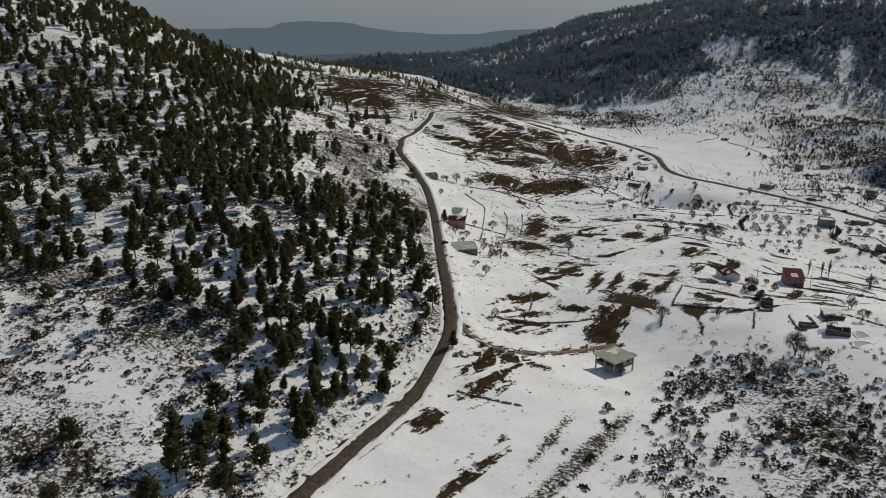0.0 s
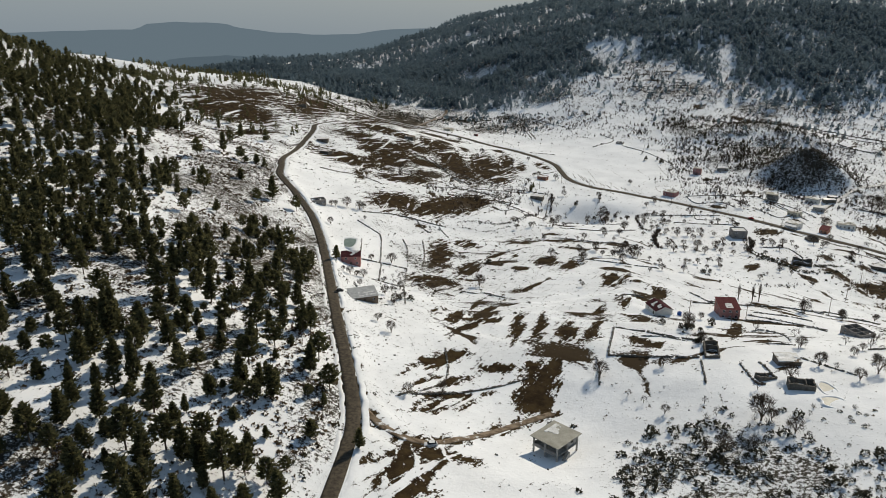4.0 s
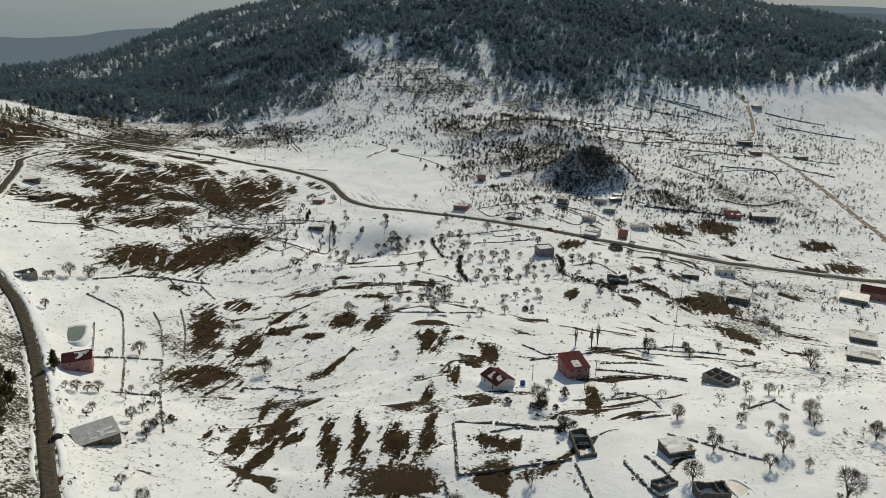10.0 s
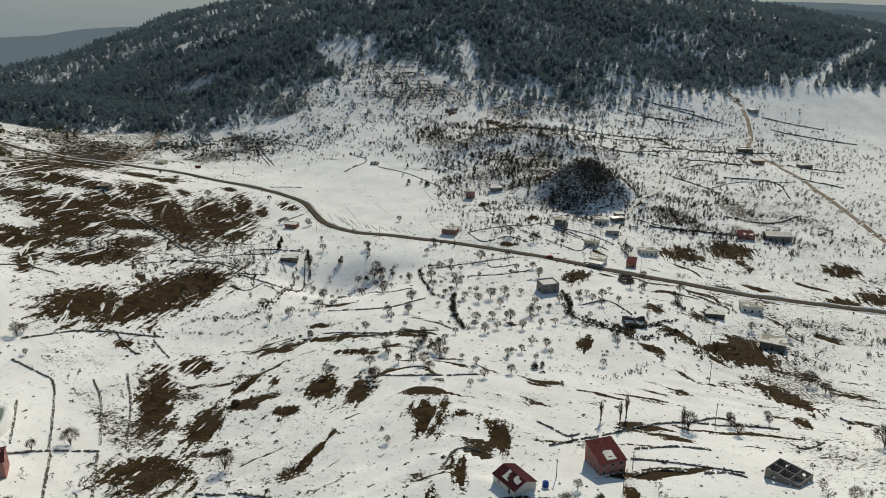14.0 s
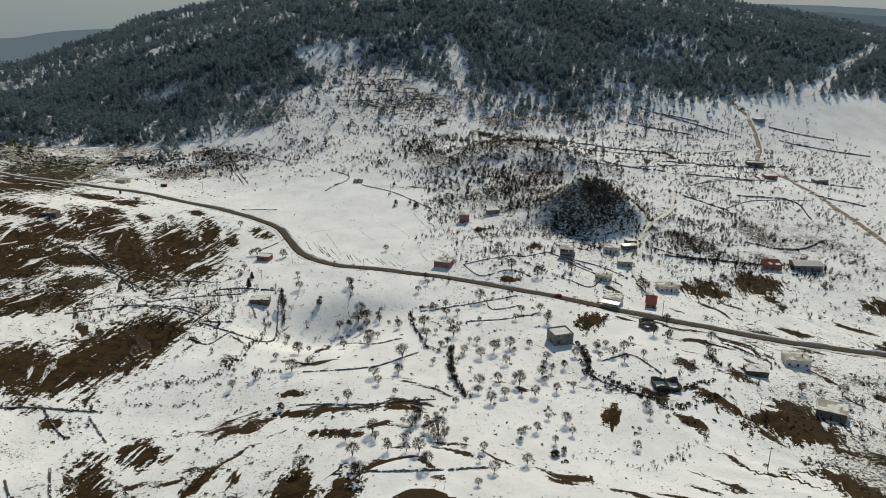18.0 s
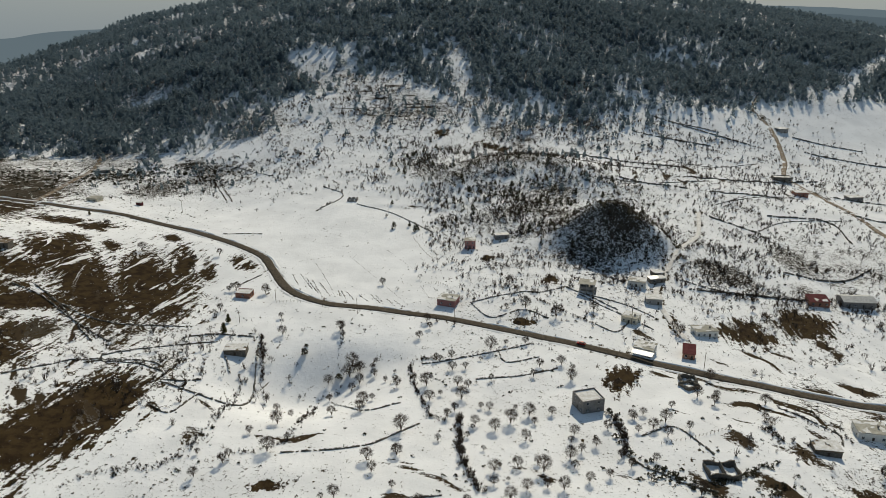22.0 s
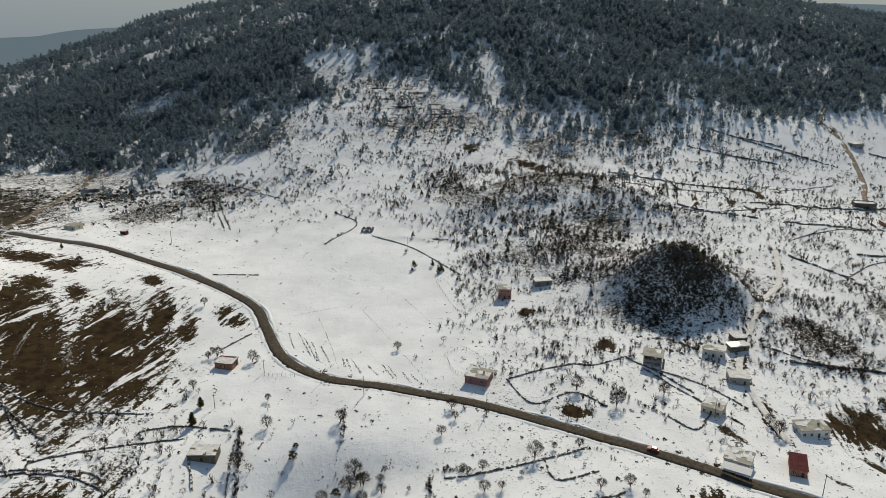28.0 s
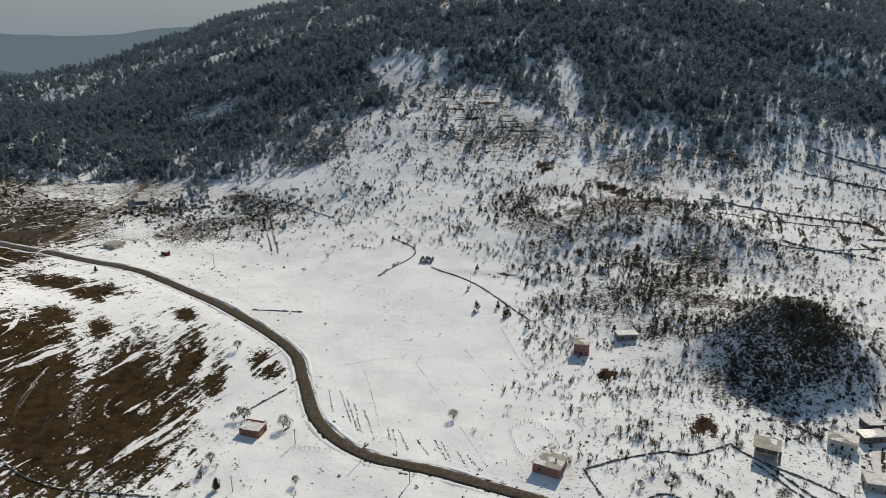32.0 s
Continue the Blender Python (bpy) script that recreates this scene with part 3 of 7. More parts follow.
def share_of_scrub(x, y):
    s = np.zeros_like(x)
    for cx, cy, rx, ry, turn, k in SCRUB:
        s = np.maximum(s, k * np.minimum(1, 1.6 * blob(x, y, cx, cy, rx, ry, turn)))
    s = s * np.clip(0.85 + 0.45 * rough(x, y, 38, 91) + 0.35 * rough(x, y, 15, 92), 0.25, 1.3)
    d = np.interp(y, LINES["hill_road"][1][:, 1], LINES["hill_road"][1][:, 0]) - x
    s = s * np.where((d < 2) & (d > -54) & (y < 600), 0.4, 1)
    s = np.maximum(np.minimum(s, 0.75), 0.31 + 0.12 * rough(x, y, 60, 93))
    field = np.minimum(1, 1.7 * blob(x, y, -5, 830, 58, 92))
    s = s * (1 - 0.9 * field)
    s = s * (1 - 0.95 * np.minimum(1, 1.8 * blob(x, y, -56, 190, 17, 48, -6)))
    s = np.maximum(s, 0.88 * np.minimum(1, 1.3 * blob(x, y, 178, 768, 20, 18)))
    hill = np.clip((y - 1000 - 0.10 * x) / 110, 0, 1)
    return np.maximum(s, hill * (0.60 + 0.16 * rough(x, y, 70, 94) + 0.14 * rough(x, y, 24, 95)))


def clearing(x, y):
    """Open snowy ground on the mountain's foot."""
    c = np.maximum(blob(x, y, 12, 1285, 34, 48, 20), blob(x, y, 40, 1150, 70, 55, 0))
    for args in ((775, 1292, 200, 9, 41), (-187, 1300, 26, 12, 10), (60, 1205, 40, 40, 0), (290, 985, 100, 22, -6), (20, 1060, 70, 30, 0), (560, 1060, 150, 50, 0), (440, 1000, 120, 50, 0), (168, 1215, 11, 70, -6)):
        c = np.maximum(c, blob(x, y, *args))
    return c


def spread(low, high, fine_low, fine_high, fine, grow=1.09):
    """Grid lines, close in the middle and wider towards the rims."""
    out = list(np.arange(fine_low, fine_high, fine))
    for end, sign in ((low, -1), (high, 1)):
        step, v = fine, out[0] if sign < 0 else out[-1]
        while (v - end) * sign < 0:
            step = min(step * grow, 140)
            v += sign * step
            out.insert(0, v) if sign < 0 else out.append(v)
    return np.array(out)


def build_ground():
    xs, ys = spread(-4300, 4300, -250, 300, 2.3, 1.06), spread(-600, 4700, 140, 960, 2.3, 1.06)
    x, y = (g.ravel() for g in np.meshgrid(xs, ys))
    z = height(x, y)
    nx, ny = len(xs), len(ys)
    k = (np.arange(ny - 1)[:, None] * nx + np.arange(nx - 1)[None, :]).ravel()
    me = bpy.data.meshes.new("ground")
    me.from_pydata(np.c_[x, y, z].tolist(), [], np.c_[k, k + 1, k + nx + 1, k + nx].tolist())
    me.polygons.foreach_set("use_smooth", [True] * len(me.polygons))
    bare = np.zeros_like(x)
    for cx, cy, rx, ry, turn in BARE_SLOPE + BARE_TERRACES + BARE_BANKS + BARE_FIELDS + BARE_HAMLET + BARE_YARDS + BARE_LANE + BARE_VILLAGE + BARE_RIDGE:
        near = (np.abs(x - cx) < 3 * (rx + ry)) & (np.abs(y - cy) < 3 * (rx + ry))
        bare[near] = np.maximum(bare[near], blob(x[near], y[near], cx, cy, rx, ry, turn))
    for name, (wide, q) in LINES.items():
        near = np.where((x > q[:, 0].min() - 12) & (x < q[:, 0].max() + 12) & (y > q[:, 1].min() - 12) & (y < q[:, 1].max() + 12))[0]
        for chunk in np.array_split(near, max(1, len(near) // 4000)):
            if len(chunk):
                d = np.sqrt(((x[chunk, None] - q[None, :, 0]) ** 2 + (y[chunk, None] - q[None, :, 1]) ** 2).min(1))
                bare[chunk] = np.maximum(bare[chunk], (0.66 if name == "hill_road" else 0.52) * np.exp(-((d - wide / 2 - 0.9) / (1.7 if name == "hill_road" else 1.3)) ** 2))
    stony = share_of_scrub(x, y) * (1 - 0.2 * clearing(x, y))
    for args in GRIT:
        stony = np.maximum(stony, 0.74 * np.minimum(1, 1.6 * blob(x, y, *args)))
    terrace = np.clip(1.5 * blob(x, y, -10, 420, 110, 130, 0), 0, 1) + blob(x, y, -130, 690, 90, 130) + blob(x, y, 170, 480, 70, 70) \
        + blob(x, y, 330, 950, 190, 120) + blob(x, y, 70, 1180, 110, 140) + blob(x, y, 170, 620, 60, 60) * 0.8 + blob(x, y, 280, 600, 80, 60)
    field = blob(x, y, -5, 830, 62, 95, 0)
    for name, values in (("riser", land_and_risers(x, y)[1]), ("bare", bare), ("scrub", stony), ("terrace", np.clip(terrace, 0, 1) * (1 - np.minimum(1, 1.5 * field)))):
        me.attributes.new(name, "FLOAT", "POINT").data.foreach_set("value", values.astype(np.float32))
    me.materials.append(M["ground"])
    tagged(new("ground", me), "snow-covered valley and slopes with thawed brown patches", "ground", kind="structure")


def ribbon(name, key, material, label, lift=0.06, kind="structure"):
    """A road surface with a cambered middle and a turned-down rim."""
    wide, q = LINES[key]
    d = np.gradient(q[:, :2], axis=0)
    d /= np.linalg.norm(d, axis=1)[:, None]
    side = np.c_[-d[:, 1], d[:, 0]]
    wob = 1 + 0.06 * rough(q[:, 0] * 1.0, q[:, 1], 9, 5)
    rows = [np.c_[q[:, :2] + side * (s * wide / 2 * wob)[:, None], q[:, 2] + lift + dz] for s, dz in ((-1.04, -0.3), (-1, 0), (-0.5, 0.03), (0, 0.05), (0.5, 0.03), (1, 0), (1.04, -0.3))]
    v, n = np.vstack(rows), len(q)
    f = [(r * n + k, r * n + k + 1, (r + 1) * n + k + 1, (r + 1) * n + k) for r in range(6) for k in range(n - 1)]
    ob = new(name, flat_mesh(name, v.tolist(), f, material, True))
    return tagged(ob, label, "road", kind=kind)


def berm(key, side, name="snow_berm"):
    """Snow pushed aside along a road, uneven and broken."""
    wide, q = LINES[key]
    d = np.gradient(q[:, :2], axis=0)
    d /= np.linalg.norm(d, axis=1)[:, None]
    across = np.c_[-d[:, 1], d[:, 0]] * side
    h = 0.12 + 0.34 * rough(q[:, 0], q[:, 1], 9, 11) + 0.22 * rough(q[:, 0], q[:, 1], 3.1, 12)
    h = np.clip(h, -0.3, 0.55)
    start = wide / 2 + 0.25 + 0.55 * rough(q[:, 0], q[:, 1], 4, 13)
    rows = []
    for s, k in ((0, -0.5), (0.35, 0.6), (0.8, 1.0), (1.4, 0.7), (2.3, -0.3)):
        p = q[:, :2] + across * (start + s)[:, None]
        rows.append(np.c_[p, q[:, 2] + 0.0 + np.where(k > 0, h * k, -0.3)])
    v, n = np.vstack(rows), len(q)
    f = [(r * n + k, r * n + k + 1, (r + 1) * n + k + 1, (r + 1) * n + k) for r in range(4) for k in range(n - 1)]
    ob = new(name, flat_mesh(name, v.tolist(), f, "snow", True))
    return tagged(ob, "low ploughed bank of snow along the road", "snow bank", kind="structure")


build_ground()
ribbon("road", "hill_road", "asphalt", "narrow worn asphalt road winding along the hill")
ribbon("road", "valley_road", "asphalt", "grey asphalt road crossing the snowy valley")
for key, text in (("side_track", "muddy track climbing towards the forest"), ("upper_track", "thawed dirt track between upper houses"), ("village_track", "snowy dirt track through the hamlet"),
                  ("farm_lane", "brown muddy lane leading to the farm")):
    ribbon("track", key, "snow_track" if key == "village_track" else "dirt", text)
for key in ("hill_road", "valley_road"):
    berm(key, 1), berm(key, -1)

# ---- far ridges behind the valley ----
def far_ridge(name, label, distance, tops, colour, seed):
    """A long hazy skyline, far behind the rest. tops: bearing in degrees, height."""
    b = np.arange(-75, 75, 0.5)
    h = np.interp(b, *zip(*tops)) + 3 * rough(b, b * 0, 3.5, seed) + 3 * rough(b, b * 0, 1.2, seed + 1)
    v, n = [], len(b)
    for k, (depth, low) in enumerate(((0, -1200), (0, None), (160, -1200))):
        for a, top in zip(np.radians(b), h):
            v.append(((distance + depth) * math.sin(a), 240 + (distance + depth) * math.cos(a), top if low is None else low))
    f = [(r * n + k, r * n + k + 1, (r + 1) * n + k + 1, (r + 1) * n + k) for r in range(2) for k in range(n - 1)]
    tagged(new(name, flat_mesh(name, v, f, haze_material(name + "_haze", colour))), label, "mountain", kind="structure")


# both skylines are glowing backdrops, their blue haze painted in as colour
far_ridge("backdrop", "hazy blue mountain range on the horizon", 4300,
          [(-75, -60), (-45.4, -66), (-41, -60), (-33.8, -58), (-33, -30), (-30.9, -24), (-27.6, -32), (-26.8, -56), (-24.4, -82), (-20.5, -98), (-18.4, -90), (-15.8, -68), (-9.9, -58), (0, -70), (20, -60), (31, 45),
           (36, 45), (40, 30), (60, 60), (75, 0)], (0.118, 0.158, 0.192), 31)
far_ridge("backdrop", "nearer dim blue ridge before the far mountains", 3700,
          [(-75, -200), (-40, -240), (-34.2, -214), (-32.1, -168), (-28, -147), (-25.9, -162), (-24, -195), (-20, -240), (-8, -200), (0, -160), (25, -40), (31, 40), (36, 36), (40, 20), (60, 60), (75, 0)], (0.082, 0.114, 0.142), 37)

# ---- trees and scrub ----
dice = random.Random(7)
rng = np.random.default_rng(11)


def pad(bm, p, wide, tall, n, blade):
    """A loose pad of foliage: blades scattered through a flat oval, most of them turned up."""
    for _ in range(n):
        c = Vector((dice.gauss(0, 0.45) * wide, dice.gauss(0, 0.45) * wide, dice.gauss(0, 0.45) * tall)) + Vector(p)
        a = Vector((dice.gauss(0, 0.8), dice.gauss(0, 0.8), dice.gauss(0.45, 0.5))).normalized()
        tuft(bm, c, a, blade * dice.uniform(0.7, 1.3), 0.26)


def tuft(bm, c, a, r, slim):
    """One pointed blade at c, along a."""
    b = a.orthogonal().normalized()
    b.rotate(Matrix.Rotation(dice.uniform(0, 6.3), 3, a))
    bm.faces.new([bm.verts.new(c + a * r), bm.verts.new(c + b * r * slim - a * r * 0.5), bm.verts.new(c - b * r * slim - a * r * 0.5)])


def pine_meshes(tall, wide, taper, tiers, boughs=6, blades=11, blade=0.78, low=0.14, simple=False):
    """Trunk and crown of a pine: tiers of upswept boughs, shorter towards the top, each fringed with needles."""
    bm, crown = bmesh.new(), bmesh.new()
    lean = Vector((dice.uniform(-0.5, 0.5), dice.uniform(-0.5, 0.5), 0))
    if simple:
        rod(bm, (0, 0, -0.6), lean + Vector((0, 0, tall * 0.85)), tall * 0.020, tall * 0.005, 4, False)
    else:
        rod(bm, (0, 0, -0.6), lean * 0.5 + Vector((0, 0, tall * 0.5)), tall * 0.020, tall * 0.013, 7)
        rod(bm, lean * 0.5 + Vector((0, 0, tall * 0.5)), lean + Vector((0, 0, tall * 0.94)), tall * 0.013, tall * 0.004, 6)
    lobes = [dice.uniform(0.65, 1.2) for _ in range(5)]
    for k in range(tiers):
        u = (k + dice.uniform(0.2, 0.8)) / tiers
        full = wide * 0.5 * ((1.03 - u) ** taper) * min(1, 0.55 + 2.2 * u)
        for i in range(boughs if u < 0.8 else max(3, boughs - 2)):
            a = (i + dice.uniform(-0.3, 0.3)) * 2 * math.pi / boughs + k * 1.1
            reach = full * dice.uniform(0.6, 1.08) * lobes[int(a / 6.2832 * 5) % 5]
            z = tall * (low + (0.93 - low) * u) + dice.gauss(0, tall * 0.012)
            root = lean * u + Vector((0, 0, z))
            out = Vector((math.cos(a), math.sin(a), 0))
            tip = root + out * reach + Vector((0, 0, reach * dice.uniform(-0.05, 0.32)))
            if not simple:
                rod(bm, root, root.lerp(tip, 0.85), tall * 0.005, tall * 0.0015, 3, False)
            for j in range(blades):
                f = dice.uniform(0.25, 1.0) ** 0.75
                c = root.lerp(tip, f) + Vector((dice.gauss(0, 0.16), dice.gauss(0, 0.16), dice.gauss(0.05, 0.10))) * blade * 1.6
                tuft(crown, c, (out * dice.uniform(0.2, 1.0) + Vector((dice.gauss(0, 0.55), dice.gauss(0, 0.55), dice.uniform(0.1, 1.0)))).normalized(), blade * dice.uniform(0.7, 1.25), 0.40)
    for j in range(blades):
        tuft(crown, lean + Vector((dice.gauss(0, 0.12), dice.gauss(0, 0.12), tall * dice.uniform(0.9, 0.97))), Vector((dice.gauss(0, 0.3), dice.gauss(0, 0.3), 1)).normalized(), blade, 0.3)
    return mesh_of("trunk", bm, "bark"), mesh_of("crown", crown, "needles")


def bare_meshes(tall, wide, upright=0.0, twig="twig", limbs=7, forks=5, twigs=560, thin=1.0):
    """Trunk with forked limbs, and the rounded mist of fine twigs of a leafless tree."""
    bm, tw = bmesh.new(), bmesh.new()
    base, sides = tall * (0.09 - 0.03 * upright), 5 if thin == 1.0 else 3
    rod(bm, (0, 0, -0.5), (0, 0, base), tall * 0.034, tall * 0.027, sides + 1, False)
    middle, radii = Vector((0, 0, tall * 0.50)), Vector((wide * 0.5, wide * 0.5, tall * 0.48))

    def shell(d, f):
        """A place on the crown's outline, or f of the way out to it."""
        return middle + Vector((d.x * radii.x, d.y * radii.y, d.z * radii.z)) * f

    ends, lumps = [], [(Vector((dice.gauss(0, 1), dice.gauss(0, 1), dice.gauss(0.3, 1))).normalized(), dice.uniform(-0.22, 0.16)) for _ in range(9)]
    for k in range(limbs):
        a, up = k * 2.4 + dice.uniform(-0.3, 0.3), -0.3 + 1.2 * (k + 0.5) / limbs
        d = Vector((math.cos(a) * math.sqrt(1 - up * up), math.sin(a) * math.sqrt(1 - up * up), up))
        root, knee = Vector((0, 0, base * dice.uniform(0.8, 1.0))), shell(d, 0.32) * 0.8
        rod(bm, root, knee, tall * 0.016, tall * 0.010, sides, False)
        for i in range(forks):
            e = (d + Vector((dice.gauss(0, 0.45), dice.gauss(0, 0.45), dice.gauss(0.1, 0.35)))).normalized()
            q = shell(e, dice.uniform(0.5, 0.72))
            rod(bm, knee, q, tall * 0.008, tall * 0.0035, 3, False)
            ends.append((knee, q, e))
    for j in range(twigs):
        knee, q, e = ends[j % len(ends)]
        g = (e + Vector((dice.gauss(0, 0.42), dice.gauss(0, 0.42), dice.gauss(0.05, 0.38)))).normalized()
        s = knee.lerp(q, dice.uniform(0.25, 1.0))
        swell = 1 + sum(h * max(0, g.dot(c)) ** 4 for c, h in lumps)
        t = shell(g, swell * dice.uniform(0.72, 1.04))
        if t.z < base * 0.5:
            continue
        s = s.lerp(t, dice.uniform(0.15, 0.45))
        w = (t - s).orthogonal().normalized() * tall * dice.uniform(0.0042, 0.0074) * thin
        w.rotate(Matrix.Rotation(dice.uniform(0, 6.3), 3, (t - s).normalized()))
        tw.faces.new([tw.verts.new(s + w), tw.verts.new(s - w), tw.verts.new(t)])
    return mesh_of("trunk", bm, "bark"), mesh_of("crown", tw, twig)


def tree_from(name, meshes, label, category, group):
    ob = thing(name, label, category, None, group)
    part("trunk", meshes[0], None, ob), part("crown", meshes[1], None, ob)
    return ob


def arrays_of(me):
    v = np.empty(len(me.vertices) * 3)
    me.vertices.foreach_get("co", v)
    me.calc_loop_triangles()
    f = np.empty(len(me.loop_triangles) * 3, np.int64)
    me.loop_triangles.foreach_get("vertices", f)
    return v.reshape(-1, 3), f.reshape(-1, 3)


def mass(name, shapes, places, material, label, category, squash=(0.85, 1.2)):
    """Very many small growths as one mesh. shapes: vertices and triangles; places: rows of x, y, z, size."""
    vs, fs, start = [], [], 0
    for k, (x, y, z, size) in enumerate(places):
        v, f = shapes[k % len(shapes)]
        a = rng.uniform(0, 2 * math.pi)
        c, s = math.cos(a) * size, math.sin(a) * size
        tall = size * rng.uniform(*squash)
        vs.append(np.c_[v[:, 0] * c - v[:, 1] * s + x, v[:, 0] * s + v[:, 1] * c + y, v[:, 2] * tall + z])
        fs.append(f + start)
        start += len(v)
    v, f = np.vstack(vs), np.vstack(fs)
    me = bpy.data.meshes.new(name)
    me.vertices.add(len(v))
    me.vertices.foreach_set("co", v.ravel())
    me.loops.add(f.size)
    me.loops.foreach_set("vertex_index", f.ravel().astype(np.int32))
    me.polygons.add(len(f))
    me.polygons.foreach_set("loop_start", np.arange(0, f.size, 3, dtype=np.int32))
    me.polygons.foreach_set("loop_total", np.full(len(f), 3, dtype=np.int32))
    me.update(calc_edges=True)
    me.materials.append(M[material])
    return tagged(new(name, me), label, category, kind="stuff")


def far_pine(seed):
    """A small pine for far woods: ragged boughs in tiers round a hidden trunk, narrowing to the top."""
    r = np.random.default_rng(seed)
    v, f, slim, blunt = [], [], r.uniform(0.8, 1.15), r.uniform(0.45, 0.8)
    for i in range(17):
        u = (i + r.uniform(0, 1)) / 17
        a, w = i * 2.4 + r.uniform(-0.5, 0.5), slim * 0.24 * (1.04 - u) ** blunt
        p = np.array([w * 0.7 * math.cos(a), w * 0.7 * math.sin(a), 0.10 + 0.80 * u])
        d = np.array([math.cos(a) * 0.7 + r.normal(0, 0.35), math.sin(a) * 0.7 + r.normal(0, 0.35), r.uniform(0.2, 0.9)])
        d /= np.linalg.norm(d)
        s = np.cross(d, r.normal(0, 1, 3))
        s /= np.linalg.norm(s)
        b = r.uniform(0.10, 0.17) * slim * (1.15 - 0.5 * u)
        k = len(v)
        v += [p + d * b * 1.3, p + s * b - d * b * 0.6, p - s * b - d * b * 0.6]
        f.append((k, k + 1, k + 2))
    return np.array(v), np.array(f)


def bush_shape(seed, blades=14, wide=0.5, tall=0.55):
    """A low rounded bush: small leaf clumps over an uneven dome."""
    r = np.random.default_rng(seed)
    v, f, b = [], [], 0.88 / math.sqrt(blades) * (0.55 + wide)
    for i in range(blades):
        d = r.normal(0, 1, 3)
        d[2] = abs(d[2]) * 0.9 + 0.05
        d /= np.linalg.norm(d)
        p = d * np.array([wide, wide, tall]) * r.uniform(0.55, 1.0)
        a, c = d + r.normal(0, 0.6, 3), np.cross(d, r.normal(0, 1, 3))
        a, c = a / np.linalg.norm(a), c / np.linalg.norm(c)
        k = len(v)
        v += [p + a * b * 1.3, p + c * b - a * b * 0.4, p - c * b - a * b * 0.4]
        f.append((k, k + 1, k + 2))
    return np.array(v), np.array(f)


def broom_shape(seed, stems=22, wide=0.45, tall=1.0, thin=0.030):
    """A leafless shrub: thin stems fanning up from a narrow foot, with side twigs."""
    r = np.random.default_rng(seed)
    v, f = [], []
    for i in range(stems):
        a, out = r.uniform(0, 2 * math.pi), math.sqrt(r.uniform(0, 1)) * wide
        foot = np.array([math.cos(a), math.sin(a), 0]) * out * 0.25
        top = np.array([math.cos(a) * out, math.sin(a) * out, tall * (1.02 - 0.55 * (out / wide) ** 2) * r.uniform(0.75, 1.05)])
        if i % 2:
            foot = foot + (top - foot) * r.uniform(0.3, 0.6)
            top = top + r.normal(0, 0.10, 3)
        d = np.cross(top - foot, r.normal(0, 1, 3))
        d = d / np.linalg.norm(d) * thin * r.uniform(0.8, 1.4)
        k = len(v)
        v += [foot + d, foot - d, top]
        f.append((k, k + 1, k + 2))
    return np.array(v), np.array(f)


def scatter(n, x0, x1, y0, y1, keep, seed, gap=0.0):
    """Random places in a rectangle, kept with the chance keep(x, y), and no nearer than gap to one another."""
    r = np.random.default_rng(seed)
    x, y = r.uniform(x0, x1, n), r.uniform(y0, y1, n)
    ok = r.uniform(0, 1, n) < keep(x, y)
    x, y = x[ok], y[ok]
    if gap:
        taken, out = {}, []
        for k in range(len(x)):
            c = (int(x[k] // gap), int(y[k] // gap))
            if all((x[k] - u) ** 2 + (y[k] - w) ** 2 > gap * gap for i in (-1, 0, 1) for j in (-1, 0, 1) for u, w in taken.get((c[0] + i, c[1] + j), ())):
                taken.setdefault(c, []).append((x[k], y[k]))
                out.append(k)
        x, y = x[out], y[out]
    return x, y


def off_roads(x, y, gap=3.0):
    far = np.full(x.shape, 1e9)
    for wide, q in LINES.values():
        for chunk in np.array_split(np.arange(len(x)), max(1, len(x) // 3000)):
            d = np.sqrt(((x[chunk, None] - q[None, ::2, 0]) ** 2 + (y[chunk, None] - q[None, ::2, 1]) ** 2).min(1)) - wide / 2
            far[chunk] = np.minimum(far[chunk], d)
    return far > gap


HILL_ROAD = LINES["hill_road"][1]


def left_of_road(x, y):
    """How far a place lies uphill of the hill road."""
    return np.interp(y, HILL_ROAD[:, 1], HILL_ROAD[:, 0]) - x


def pine_share(x, y):
    """Where pines stand on the hill beside the road."""
    d = left_of_road(x, y)
    s = np.clip((d - 6) / 5, 0, 1) * np.where((d < 60) & (y < 330), 1.15, 0.9)
    s *= np.where(d > 170, 0.8, 1)
    s *= np.where(y < 188, np.clip((x + 128 + 0.15 * (188 - y)) / 18, 0.04, 1) * np.clip((y - 110) / 40, 0.15, 1), 1) * np.clip((690 - y) / 80, 0.05, 1)
    s *= np.where((y >= 185) & (y < 235), np.clip((x + 190) / 40, 0.65, 1), 1)
    s *= np.clip(0.50 + 0.32 * np.clip((d - 50) / 40, 0, 1) * np.clip((y - 215) / 40, 0, 1) + 0.8 * rough(x, y, 40, 21) + 0.6 * rough(x, y, 16, 22), 0.04, 1)
    heath = np.interp(x, [-320, -300, -260, -219, -172, -133, -113], [700, 470, 432, 427, 403, 366, 345])
    return s * np.where((y > 560) & (d < 110), 0.08, 1) * np.where(y > heath + 12 * rough(x, y, 18, 23), 0.12, 1)


